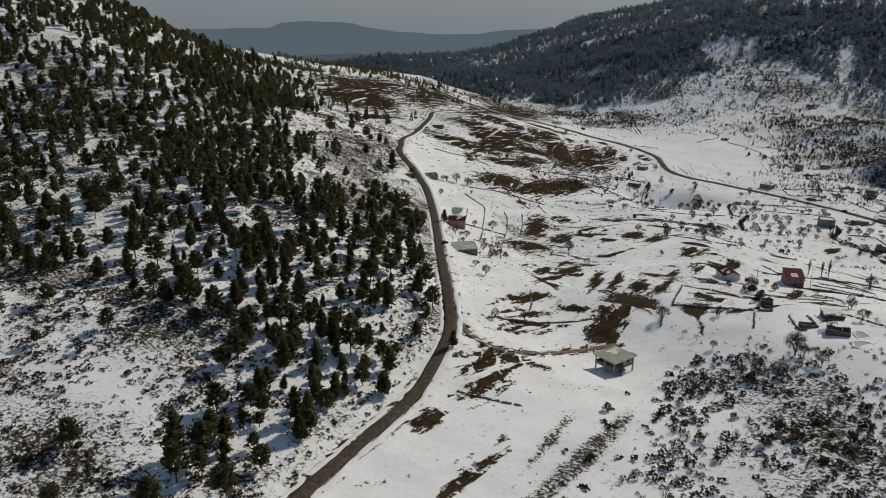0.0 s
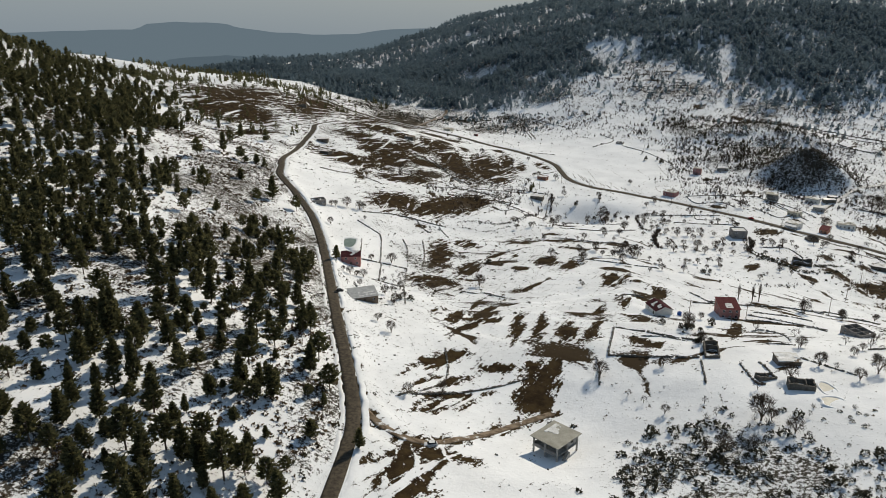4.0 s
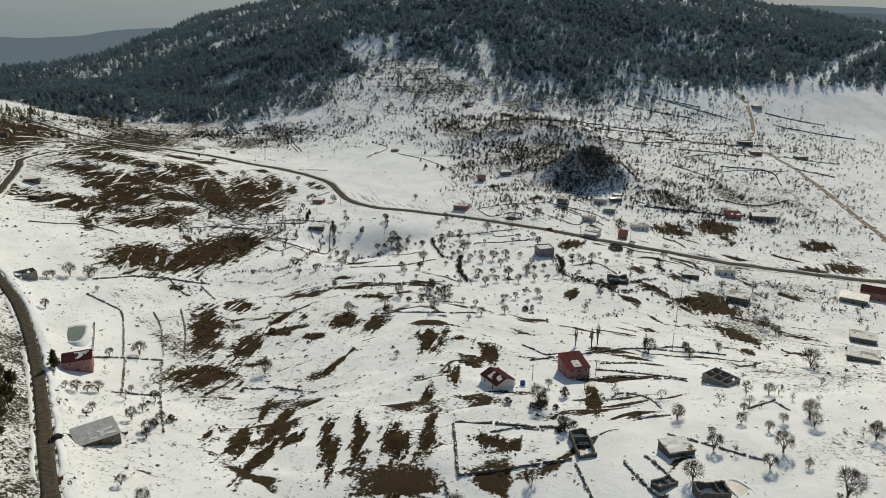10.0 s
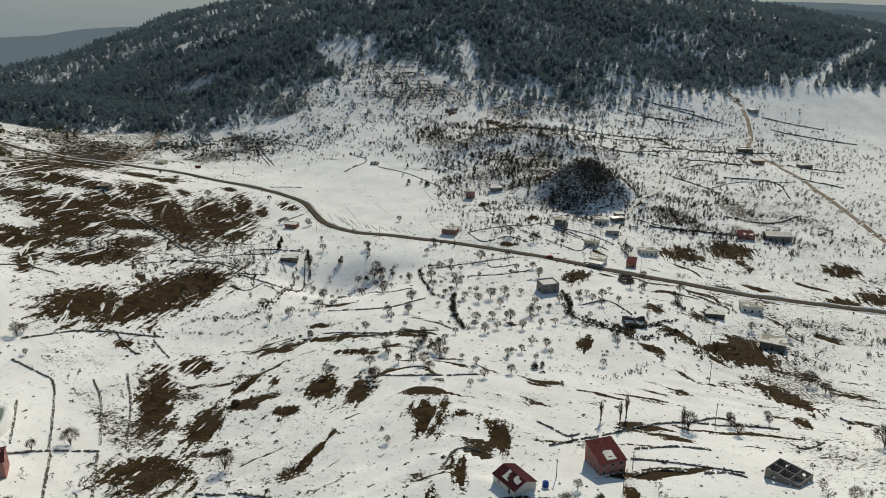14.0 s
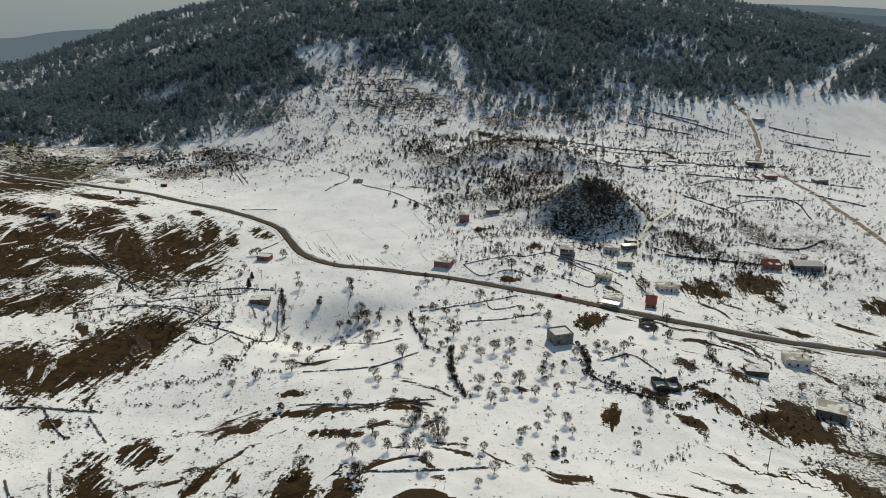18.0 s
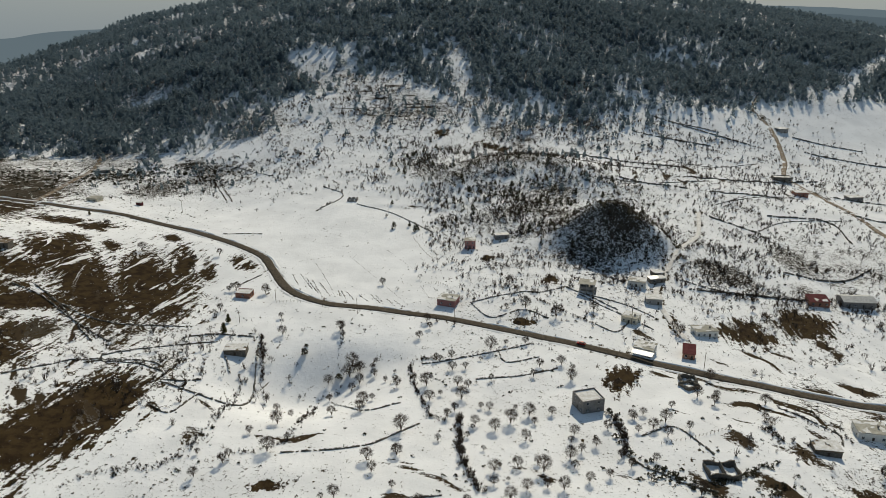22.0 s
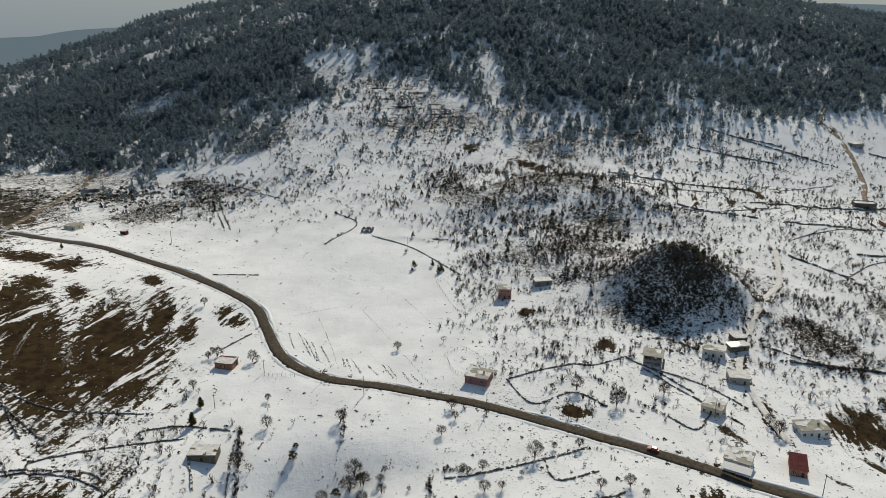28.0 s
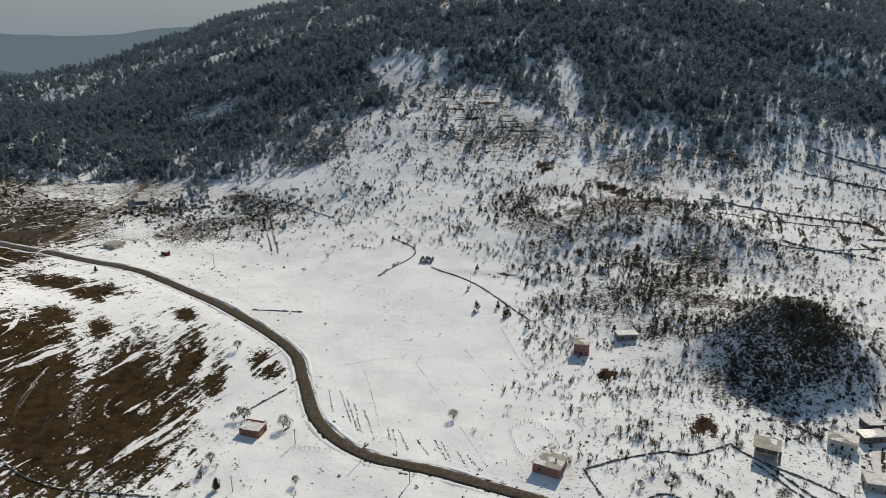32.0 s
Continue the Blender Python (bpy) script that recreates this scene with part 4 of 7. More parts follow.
def build_pines():
    sizes = ((8.8, 6.4, 0.75, 11), (10.6, 6.4, 0.8, 13), (7.8, 7.4, 0.45, 8), (10.4, 8.0, 0.5, 11), (6.0, 4.8, 0.8, 8))
    kinds = [pine_meshes(t, w, s, n, low=0.30 if s < 0.7 else 0.12) for t, w, s, n in sizes]
    light = [pine_meshes(t, w, s, 7, 5, 4, 1.45, 0.30 if s < 0.7 else 0.12, True) for t, w, s, n in sizes]
    models = [tree_from("pine_tree", k, "dark green pine on the snowy hillside", "pine tree", "pines on the hillside") for k in kinds]
    x, y = scatter(17000, -680, -70, 90, 720, pine_share, 3, 4.8)
    ok = off_roads(x, y, 3.5)
    x, y = x[ok], y[ok]
    near = np.argsort(np.hypot(x + 40, (y - 150)))
    z = height(x, y)
    far_places = []
    for n, k in enumerate(near):
        size = dice.choice((0.55, 0.85, 1.05, 1.2, 1.35))
        m = pose(x[k], y[k], z[k] - 0.1, 0, 0, dice.uniform(0, 360)) @ Matrix.Diagonal((size, size, size * dice.uniform(0.85, 1.1), 1))
        if n < len(models):
            models[n].matrix_basis = m
        elif n < 300:
            c = copy_thing(models[n % len(models)], m)
            c.matrix_basis = m
        else:
            far_places.append((x[k], y[k], z[k] - 0.1, dice.uniform(0.6, 1.25)))
    shapes = [tuple(np.vstack([a, b + (len(arrays_of(k[1])[0]) if j else 0)]) for j, (a, b) in enumerate(zip(arrays_of(k[1]), arrays_of(k[0])))) for k in light]
    mass("pine_wood", shapes, far_places, "needles", "dense stand of dark pines higher up the slope", "pine wood")


FOOT_X = np.array([-420, -319, -281, -222, -146, -96, -70, -48, -30, 57, 101, 129, 150, 205, 242, 301, 382, 450, 520, 620, 800])
FOOT_Y = np.array([1070, 1072, 1084, 1100, 1090, 1077, 1090, 1121, 1175, 1185, 1185, 1160, 1085, 1080, 1050, 1060, 1075, 1090, 1110, 1140, 1170])


def forest_share(x, y):
    foot = np.interp(x, FOOT_X, FOOT_Y) + 14 * rough(x, y, 30, 41)
    s = np.clip((y - foot) / np.where(x < 0, 22, 60), 0, 1) * np.clip(0.84 + 0.40 * rough(x, y, 70, 42) + 0.45 * rough(x, y, 22, 43), 0.16, 1)
    s = s * np.clip(1.15 - 2.2 * clearing(x, y), 0.13, 1) * (1 - 0.5 * blob(x, y, -130, 1160, 110, 75)) * (1 - 0.3 * blob(x, y, 300, 1130, 260, 60))
    near = 0.10 * blob(x, y, 60, 1130, 90, 80) + 0.5 * blob(x, y, 225, 1055, 40, 55) + 0.25 * blob(x, y, 310, 1070, 60, 35) + 0.16 * blob(x, y, 170, 900, 60, 110) + 0.45 * blob(x, y, -150, 1030, 55, 32)
    return np.maximum(s, near * np.clip(rough(x, y, 16, 44) + 0.6, 0, 1))


def build_forest():
    shapes = [far_pine(k) for k in range(12)]
    x, y = scatter(56000, -760, 1250, 880, 1500, forest_share, 51)
    x2, y2 = scatter(22000, -1000, 1500, 1500, 2350, lambda u, v: np.clip(0.85 + 0.4 * rough(u, v, 90, 45) + 0.4 * rough(u, v, 30, 47), 0.1, 1), 52)
    x, y = np.r_[x, x2], np.r_[y, y2]
    z = height(x, y)
    size = rng.uniform(6, 14.5, len(x)) * np.where(y > 1500, 1.3, np.where(y < 1060, 0.6, 1))
    # its needle colour carries painted distance haze
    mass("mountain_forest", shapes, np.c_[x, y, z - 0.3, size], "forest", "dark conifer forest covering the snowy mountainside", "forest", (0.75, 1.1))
    x, y = scatter(6500, -900, -180, 560, 1080, lambda u, v: np.clip((-u - 260) / 140, 0, 1) * 0.9 * np.clip(0.5 + rough(u, v, 60, 46), 0, 1) + 0.4 * blob(u, v, -500, 640, 120, 80), 53)
    mass("ridge_wood", shapes, np.c_[x, y, height(x, y) - 0.3, rng.uniform(5, 9, len(x))], "needles", "scattered dark conifers along the left ridge", "forest")


def build_spur_pines():
    """Dark evergreens in clumps on the spur and round the crag."""
    def share(u, v):
        s = 0.5 * blob(u, v, 85, 985, 26, 40) + 0.8 * blob(u, v, 140, 774, 9, 9) + 0.6 * blob(u, v, 152, 764, 9, 6) + 0.7 * blob(u, v, 203, 765, 9, 14) + 0.45 * blob(u, v, 205, 925, 40, 14) \
            + 0.22 * blob(u, v, 180, 792, 22, 7) + 0.55 * blob(u, v, 140, 880, 60, 65)
        return np.minimum(1, s) * np.clip(0.5 + 1.2 * rough(u, v, 10, 69), 0, 1)

    shapes = [far_pine(40 + k) for k in range(8)]
    x, y = scatter(5200, 30, 260, 740, 1050, share, 54, 2.6)
    mass("spur_evergreens", shapes, np.c_[x, y, height(x, y) - 0.2, rng.uniform(2.5, 7, len(x))], "juniper", "dark evergreens in clumps on the stony spur", "evergreens", (0.7, 1.0))


build_pines()
build_forest()
build_spur_pines()

# ---- buildings ----
def panel(length, tall, thick, openings, m, foot=1.2):
    """A wall along x, in one piece, with openings (x0, z0, x1, z1) cut right through it."""
    bm, known = bmesh.new(), {}
    xs = sorted({-length / 2, length / 2, *[v for o in openings for v in (o[0], o[2])]})
    zs = sorted({-foot, tall, *[v for o in openings for v in (o[1], o[3])]})

    def at(i, j, y):
        if (i, j, y) not in known:
            known[i, j, y] = bm.verts.new(m @ Vector((xs[i], y, zs[j])))
        return known[i, j, y]

    def solid(i, j):
        if not (0 <= i < len(xs) - 1 and 0 <= j < len(zs) - 1):
            return False
        cx, cz = (xs[i] + xs[i + 1]) / 2, (zs[j] + zs[j + 1]) / 2
        return not any(o[0] <= cx <= o[2] and o[1] <= cz <= o[3] for o in openings)

    for i in range(len(xs) - 1):
        for j in range(len(zs) - 1):
            if not solid(i, j):
                continue
            c = ((i, j), (i + 1, j), (i + 1, j + 1), (i, j + 1))
            bm.faces.new([at(*q, 0.0) for q in c]), bm.faces.new([at(*q, thick) for q in c[::-1]])
            for k, (di, dj) in enumerate(((0, -1), (1, 0), (0, 1), (-1, 0))):
                if not solid(i + di, j + dj):
                    a, b = c[k], c[(k + 1) % 4]
                    bm.faces.new((at(*b, 0.0), at(*a, 0.0), at(*a, thick), at(*b, thick)))
    return bm


def snow_cap(w, d, share, seed, thick=0.14):
    """Settled, half-thawed snow on a flat roof: an uneven sheet with holes."""
    n, k = max(4, int(w / 0.5)), max(4, int(d / 0.5))
    x, y = (g.ravel() for g in np.meshgrid(np.linspace(-w / 2, w / 2, n + 1), np.linspace(-d / 2, d / 2, k + 1)))
    j = 0.16 * rough(x * 9, y * 9, 1.3, seed + 3)
    z = thick * (0.6 + 0.5 * rough(x, y, 1.7, seed + 1))
    g = (rough(x + seed * 13.7, y, 3.2, seed) + 0.5 * rough(x, y, 1.1, seed + 2)).reshape(k + 1, n + 1)
    limit = np.quantile(g, share)
    v, f = np.c_[np.clip(x + j, -w / 2, w / 2), np.clip(y - j, -d / 2, d / 2), np.maximum(z, 0.03)], []
    for b in range(k):
        for a in range(n):
            if g[b : b + 2, a : a + 2].mean() <= limit:
                q = b * (n + 1) + a
                f.append((q, q + 1, q + n + 2, q + n + 1))
    bm = bmesh.new()
    vs = [bm.verts.new(p) for p in v]
    for q in f:
        bm.faces.new([vs[i] for i in q])
    bmesh.ops.delete(bm, geom=[p for p in bm.verts if not p.link_faces], context="VERTS")
    rim = [e for e in bm.edges if e.is_boundary]
    low = bmesh.ops.extrude_edge_only(bm, edges=rim)["geom"]
    for p in low:
        if isinstance(p, bmesh.types.BMVert):
            p.co.z = -0.02
    return bm


def add_window(parent, m, o, thick, dark=False):
    x0, z0, x1, z1 = o
    bm = bmesh.new()
    t, y = 0.07, thick * 0.45
    for b in ((x0, y, z0, x0 + t, y + 0.06, z1), (x1 - t, y, z0, x1, y + 0.06, z1), (x0 + t, y, z0, x1 - t, y + 0.06, z0 + t), (x0 + t, y, z1 - t, x1 - t, y + 0.06, z1),
              ((x0 + x1) / 2 - t / 2, y, z0 + t, (x0 + x1) / 2 + t / 2, y + 0.06, z1 - t)):
        box(bm, *b, m)
    frame_ob = part("window", bm, "dark_wood" if dark else "white_paint", parent)
    bm = bmesh.new()
    box(bm, x0 + t, y + 0.02, z0 + t, (x0 + x1) / 2 - t / 2, y + 0.03, z1 - t, m), box(bm, (x0 + x1) / 2 + t / 2, y + 0.02, z0 + t, x1 - t, y + 0.03, z1 - t, m)
    part("pane", bm, "glass", frame_ob)
    bm = bmesh.new()
    box(bm, x0 - 0.1, -0.08, z0 - 0.08, x1 + 0.1, thick * 0.4, z0 - 0.003, m)
    part("sill", bm, "concrete", frame_ob)


def add_door(parent, m, o, thick):
    x0, z0, x1, z1 = o
    bm = bmesh.new()
    box(bm, x0 + 0.04, thick * 0.4, z0, x1 - 0.04, thick * 0.4 + 0.06, z1 - 0.04, m)
    for k in range(2):
        box(bm, x0 + 0.16, thick * 0.4 - 0.02, z0 + 0.2 + k * 0.95, x1 - 0.16, thick * 0.4, z0 + 0.95 + k * 0.95, m)
    leaf = part("door", bm, "dark_wood", parent)
    bm = bmesh.new()
    box(bm, x1 - 0.18, thick * 0.4 - 0.07, z0 + 0.98, x1 - 0.12, thick * 0.4, z0 + 1.1, m)
    part("door_handle", bm, "steel", leaf)


def sides(w, d):
    """Pose of each of the four outer faces, seen from outside with x to the right, and its length."""
    return (("front", pose(0, -d / 2, 0), w), ("right", pose(w / 2, 0, 0, 0, 0, 90), d), ("back", pose(0, d / 2, 0, 0, 0, 180), w), ("left", pose(-w / 2, 0, 0, 0, 0, -90), d))


def base_level(x, y, w, d, yaw):
    c, s = math.cos(radians(yaw)), math.sin(radians(yaw))
    u, v = np.array([-w, w, w, -w, 0]) / 2, np.array([-d, -d, d, d, 0]) / 2
    return float(np.percentile(height(x + u * c - v * s, y + u * s + v * c), 40))


def house(label, x, y, yaw, w, d, tall, wall="concrete", roof="flat", roof_mat="roof_slab", snow=0.5, storeys=1, windows=(2, 1, 1, 1), doors=("front",),
          seed=1, chimney=False, eaves=0.35, rise=1.2, name="house", category="house", group="", wall_label="", roof_label=""):
    base = base_level(x, y, w, d, yaw)
    ob = thing(name, label, category, pose(x, y, base, 0, 0, yaw), group)
    thick = 0.28
    for (side, m, length), count in zip(sides(w, d), windows):
        inner = length - (2 * thick if side in ("left", "right") else 0)
        holes, leaf = [], None
        for s in range(storeys):
            z0 = tall / storeys * s
            slots = count + (1 if side in doors and s == 0 else 0)
            for k in range(slots):
                cx = inner * ((k + 0.5) / slots - 0.5)
                if side in doors and s == 0 and k == slots // 2:
                    leaf = (cx - 0.5, 0.05, cx + 0.5, 2.1)
                    holes.append(leaf)
                else:
                    holes.append((cx - 0.55, z0 + 0.95, cx + 0.55, z0 + min(2.15, tall / storeys - 0.35)))
        part("wall", panel(inner, tall, thick, holes, m), wall, ob, wall_label)
        for o in holes:
            add_door(ob, m, o, thick) if o is leaf else add_window(ob, m, o, thick)
    part("floor_slab", boxes((-w / 2 + thick, -d / 2 + thick, -0.4, w / 2 - thick, d / 2 - thick, 0.02)), "concrete", ob)
    e = eaves
    if roof == "flat":
        bm = boxes((-w / 2 - e, -d / 2 - e, tall + 0.003, w / 2 + e, d / 2 + e, tall + 0.22))
        bmesh.ops.bevel(bm, geom=bm.edges[:], offset=0.03, segments=1, affect="EDGES")
        top = part("roof", bm, roof_mat, ob, roof_label)
        if snow:
            cap = part("roof_snow", snow_cap(w + 2 * e - 0.2, d + 2 * e - 0.2, snow, seed), "roof_snow", top, "patchy thawing snow")
            cap.location.z = tall + 0.225
    elif roof == "parapet":
        part("roof", boxes((-w / 2 + thick, -d / 2 + thick, tall - 0.75, w / 2 - thick, d / 2 - thick, tall - 0.55)), roof_mat, ob, roof_label)
        cap = part("roof_snow", snow_cap(w - 2 * thick - 0.1, d - 2 * thick - 0.1, snow, seed), "roof_snow", ob, "thick snow lying within the parapet")
        cap.location.z = tall - 0.54
    else:
        bm, r = bmesh.new(), rise
        if roof == "gable":
            prof = [(-d / 2 - e, tall - e * 2 * r / d), (0, tall + r), (d / 2 + e, tall - e * 2 * r / d)]
        else:
            prof = [(-d / 2 - e, tall - e * r / d), (d / 2 + e, tall + r + e * r / d)]
        rows = [[bm.verts.new((sx * (w / 2 + e), py, pz + dz)) for py, pz in prof] for sx, dz in ((-1, 0.03), (1, 0.03), (-1, 0.13), (1, 0.13))]
        a, b, c2, d2 = rows
        for k in range(len(prof) - 1):
            bm.faces.new((a[k], a[k + 1], b[k + 1], b[k])), bm.faces.new((c2[k], d2[k], d2[k + 1], c2[k + 1]))
            bm.faces.new((a[k], c2[k], c2[k + 1], a[k + 1])), bm.faces.new((b[k], b[k + 1], d2[k + 1], d2[k]))
        bm.faces.new((a[0], b[0], d2[0], c2[0])), bm.faces.new((a[-1], c2[-1], d2[-1], b[-1]))
        top = part("roof", bm, roof_mat, ob, roof_label)
        # seams of the roof sheets
        n = int(w / 0.9)
        bm = bmesh.new()
        for k in range(1, n):
            sx = -w / 2 - e + k * (w + 2 * e) / n
            for (y0, z0), (y1, z1) in zip(prof, prof[1:]):
                v = [bm.verts.new(q) for q in ((sx - 0.03, y0, z0 + 0.13), (sx + 0.03, y0, z0 + 0.13), (sx + 0.03, y1, z1 + 0.13), (sx - 0.03, y1, z1 + 0.13),
                                               (sx, y0, z0 + 0.18), (sx, y1, z1 + 0.18))]
                bm.faces.new((v[0], v[4], v[5], v[3])), bm.faces.new((v[1], v[2], v[5], v[4]))
        tagged(part("roof_seam", bm, roof_mat, top), kind="stuff")
        # gable ends
        for sx in (-1, 1):
            bm = bmesh.new()
            x0, x1 = sorted((sx * w / 2, sx * (w / 2 - thick)))
            pts = [(-d / 2, tall)] + ([(0, tall + r)] if roof == "gable" else [(d / 2, tall + r)]) + [(d / 2, tall)]
            lo, hi = [bm.verts.new((x0, py, pz)) for py, pz in pts], [bm.verts.new((x1, py, pz)) for py, pz in pts]
            bm.faces.new(lo[::-1]), bm.faces.new(hi)
            for k in range(3):
                bm.faces.new((lo[k], lo[(k + 1) % 3], hi[(k + 1) % 3], hi[k]))
            part("gable", bm, wall, ob)
        if roof == "mono":
            part("wall", boxes((-w / 2 + thick, d / 2 - thick, tall, w / 2 - thick, d / 2, tall + r - 0.02)), wall, ob)
        if snow:
            cap = part("roof_snow", snow_cap(w * 0.62, d * 0.4, 0.5, seed), "roof_snow", top, "last patch of snow on the roof sheets")
            slope = math.atan2(r, d / 2 if roof == "gable" else d)
            cap.matrix_basis = pose(w * 0.12, -d * 0.22, tall + (r * 0.56 if roof == "gable" else r * 0.28) + 0.15) @ pose(0, 0, 0, math.degrees(slope))
    if chimney:
        bm = boxes((w * 0.2, -0.3, tall - 0.2, w * 0.2 + 0.6, 0.3, tall + 1.1 + (rise if roof in ("gable", "mono") else 0)))
        box(bm, w * 0.2 - 0.06, -0.36, tall + 1.1 + (rise if roof in ("gable", "mono") else 0), w * 0.2 + 0.66, 0.36, tall + 1.22 + (rise if roof in ("gable", "mono") else 0))
        part("chimney", bm, "block", ob)
    return ob


def rubble_panel(length, tall, thick, m, seed, gaps=0.3, foot=1.0):
    """A dry stone wall with a broken, uneven top: courses of rough stones."""
    r, bm = random.Random(seed), bmesh.new()
    x = -length / 2
    while x < length / 2 - 0.05:
        run = min(r.uniform(0.45, 0.95), length / 2 - x)
        h = max(0.3, tall * (1 - gaps * (0.5 + 0.5 * math.sin(x * 0.7 + seed)) - r.uniform(0, 0.12)))
        z = -foot
        while z < h:
            dz = min(r.uniform(0.3, 0.6), max(0.2, h - z + 0.1))
            j = r.uniform(-0.05, 0.05)
            box(bm, x, j, z, x + run - 0.03, thick + j, z + dz - 0.03, m)
            z += dz
        x += run
    return bm


def ruin(label, x, y, yaw, w, d, tall, rooms=(), seed=1, material="stone", snow=0.55, broken=0.35, name="ruin", category="ruined house", lintels=True):
    base = base_level(x, y, w, d, yaw)
    ob = thing(name, label, category, pose(x, y, base, 0, 0, yaw))
    thick = 0.5 if material == "stone" else 0.25
    for k, (side, m, length) in enumerate(sides(w, d)):
        inner = length - (2 * thick if side in ("left", "right") else 0)
        if material == "stone":
            tagged(part("wall", rubble_panel(inner, tall, thick, m, seed + k, broken), material, ob), kind="stuff")
        else:
            holes = [(inner * ((q + 0.5) / 2 - 0.5) - 0.5, 0.9, inner * ((q + 0.5) / 2 - 0.5) + 0.5, 2.0) for q in range(2)] if length > 6 else []
            part("wall", panel(inner, tall, thick, holes, m), material, ob)
    for axis, at in rooms:
        if axis == "x":
            part("partition", boxes((at, -d / 2 + thick, -0.3, at + 0.22, d / 2 - thick, tall * 0.95)), material, ob)
        else:
            part("partition", boxes((-w / 2 + thick, at, -0.3, w / 2 - thick, at + 0.22, tall * 0.95)), material, ob)
    if snow:
        cap = part("snow_drift", snow_cap(w - 2 * thick, d - 2 * thick, snow, seed, 0.5), "snow", ob, "drifted snow inside the roofless walls")
        cap.location.z = 0.15
    return ob


def byre(label, x, y, yaw, w, d, tall, seed, snow=0.9, name="stone_byre"):
    """A low stone hut with a flat earth roof under snow."""
    base = base_level(x, y, w, d, yaw)
    ob = thing(name, label, "stone hut", pose(x, y, base, 0, 0, yaw))
    for k, (side, m, length) in enumerate(sides(w, d)):
        tagged(part("wall", rubble_panel(length - (1.0 if side in ("left", "right") else 0), tall, 0.5, m, seed + k, 0.06), "stone", ob), kind="stuff")
    top = part("roof", boxes((-w / 2 - 0.2, -d / 2 - 0.2, tall * 0.93, w / 2 + 0.2, d / 2 + 0.2, tall * 0.93 + 0.35)), "dirt", ob, "flat earthen roof")
    for k in range(int(w / 1.1)):
        bm = bmesh.new()
        rod(bm, (-w / 2 + 0.6 + k * 1.1, -d / 2 - 0.55, tall * 0.86), (-w / 2 + 0.6 + k * 1.1, -d / 2 + 0.6, tall * 0.86), 0.09, 0.08, 6)
        part("roof_beam", bm, "wood", ob)
    cap = part("roof_snow", snow_cap(w + 0.3, d + 0.3, snow, seed, 0.25), "roof_snow", top, "snow on the earth roof")
    cap.location.z = tall * 0.93 + 0.352
    bm = boxes((-0.5, -d / 2 - 0.04, 0.0, 0.5, -d / 2 + 0.02, 1.8))
    part("door", bm, "dark_wood", ob)
    return ob


# the concrete farmhouse on pillars beside the lane
def pillar_house(label, x, y, yaw, w, d, storey, seed, upper_wall="concrete"):
    base = base_level(x, y, w, d, yaw)
    ob = thing("pillar_house", label, "house", pose(x, y, base, 0, 0, yaw))
    for i in range(3):
        for j in range(3):
            if (i, j) == (1, 1):
                continue
            px, py = (i - 1) * (w / 2 - 0.25), (j - 1) * (d / 2 - 0.25)
            part("pillar", boxes((px - 0.22, py - 0.22, -1.5, px + 0.22, py + 0.22, storey * 2)), "concrete", ob)
    part("floor_slab", boxes((-w / 2, -d / 2, storey - 0.2, w / 2, d / 2, storey)), "concrete", ob)
    part("wall", boxes((-w / 2 + 0.5, 0.1, -0.5, w / 2 - 0.5, 0.35, storey - 0.21)), "block", ob)
    for m, length in ((pose(0, d * 0.02, storey), w - 0.6), (pose(0, d / 2 - 0.3, storey), w - 0.6)):
        part("wall", panel(length, storey - 0.02, 0.22, [(-2.6, 0.9, -1.4, 2.1), (0.6, 0.05, 1.6, 2.1)], m, 0.0), upper_wall, ob)
    for sx in (-1, 1):
        part("wall", panel(d * 0.42, storey - 0.02, 0.22, [(-0.6, 0.9, 0.6, 2.1)], pose(sx * (w / 2 - 0.5), d * 0.26, storey, 0, 0, 90), 0.0), upper_wall, ob)
    part("balustrade", boxes((-w / 2 + 0.05, -d / 2 + 0.05, storey, w / 2 - 0.05, -d / 2 + 0.17, storey + 0.9), (-w / 2 + 0.05, -d / 2 + 0.17, storey, -w / 2 + 0.17, 0, storey + 0.9)), "block", ob)
    bm = boxes((-w / 2 - 0.7, -d / 2 - 0.7, storey * 2 + 0.003, w / 2 + 0.7, d / 2 + 0.7, storey * 2 + 0.25))
    bmesh.ops.bevel(bm, geom=bm.edges[:], offset=0.03, segments=1, affect="EDGES")
    top = part("roof", bm, "roof_slab", ob, "bare stained concrete slab")
    cap = part("roof_snow", snow_cap(w * 0.8, d * 0.8, 0.22, seed), "roof_snow", top)
    cap.location = (0, d * 0.1, storey * 2 + 0.255)
    steps = thing("outdoor_stair", "concrete stair up to the raised floor", "stair", pose(x, y, base, 0, 0, yaw))
    for k in range(14):
        part("step", boxes((w / 2 + 0.25, -d / 2 + 1 + k * 0.28, k * storey / 14 - 1.0, w / 2 + 1.25, -d / 2 + 1 + (k + 1) * 0.28, (k + 1) * storey / 14)), "concrete", steps)
    return ob


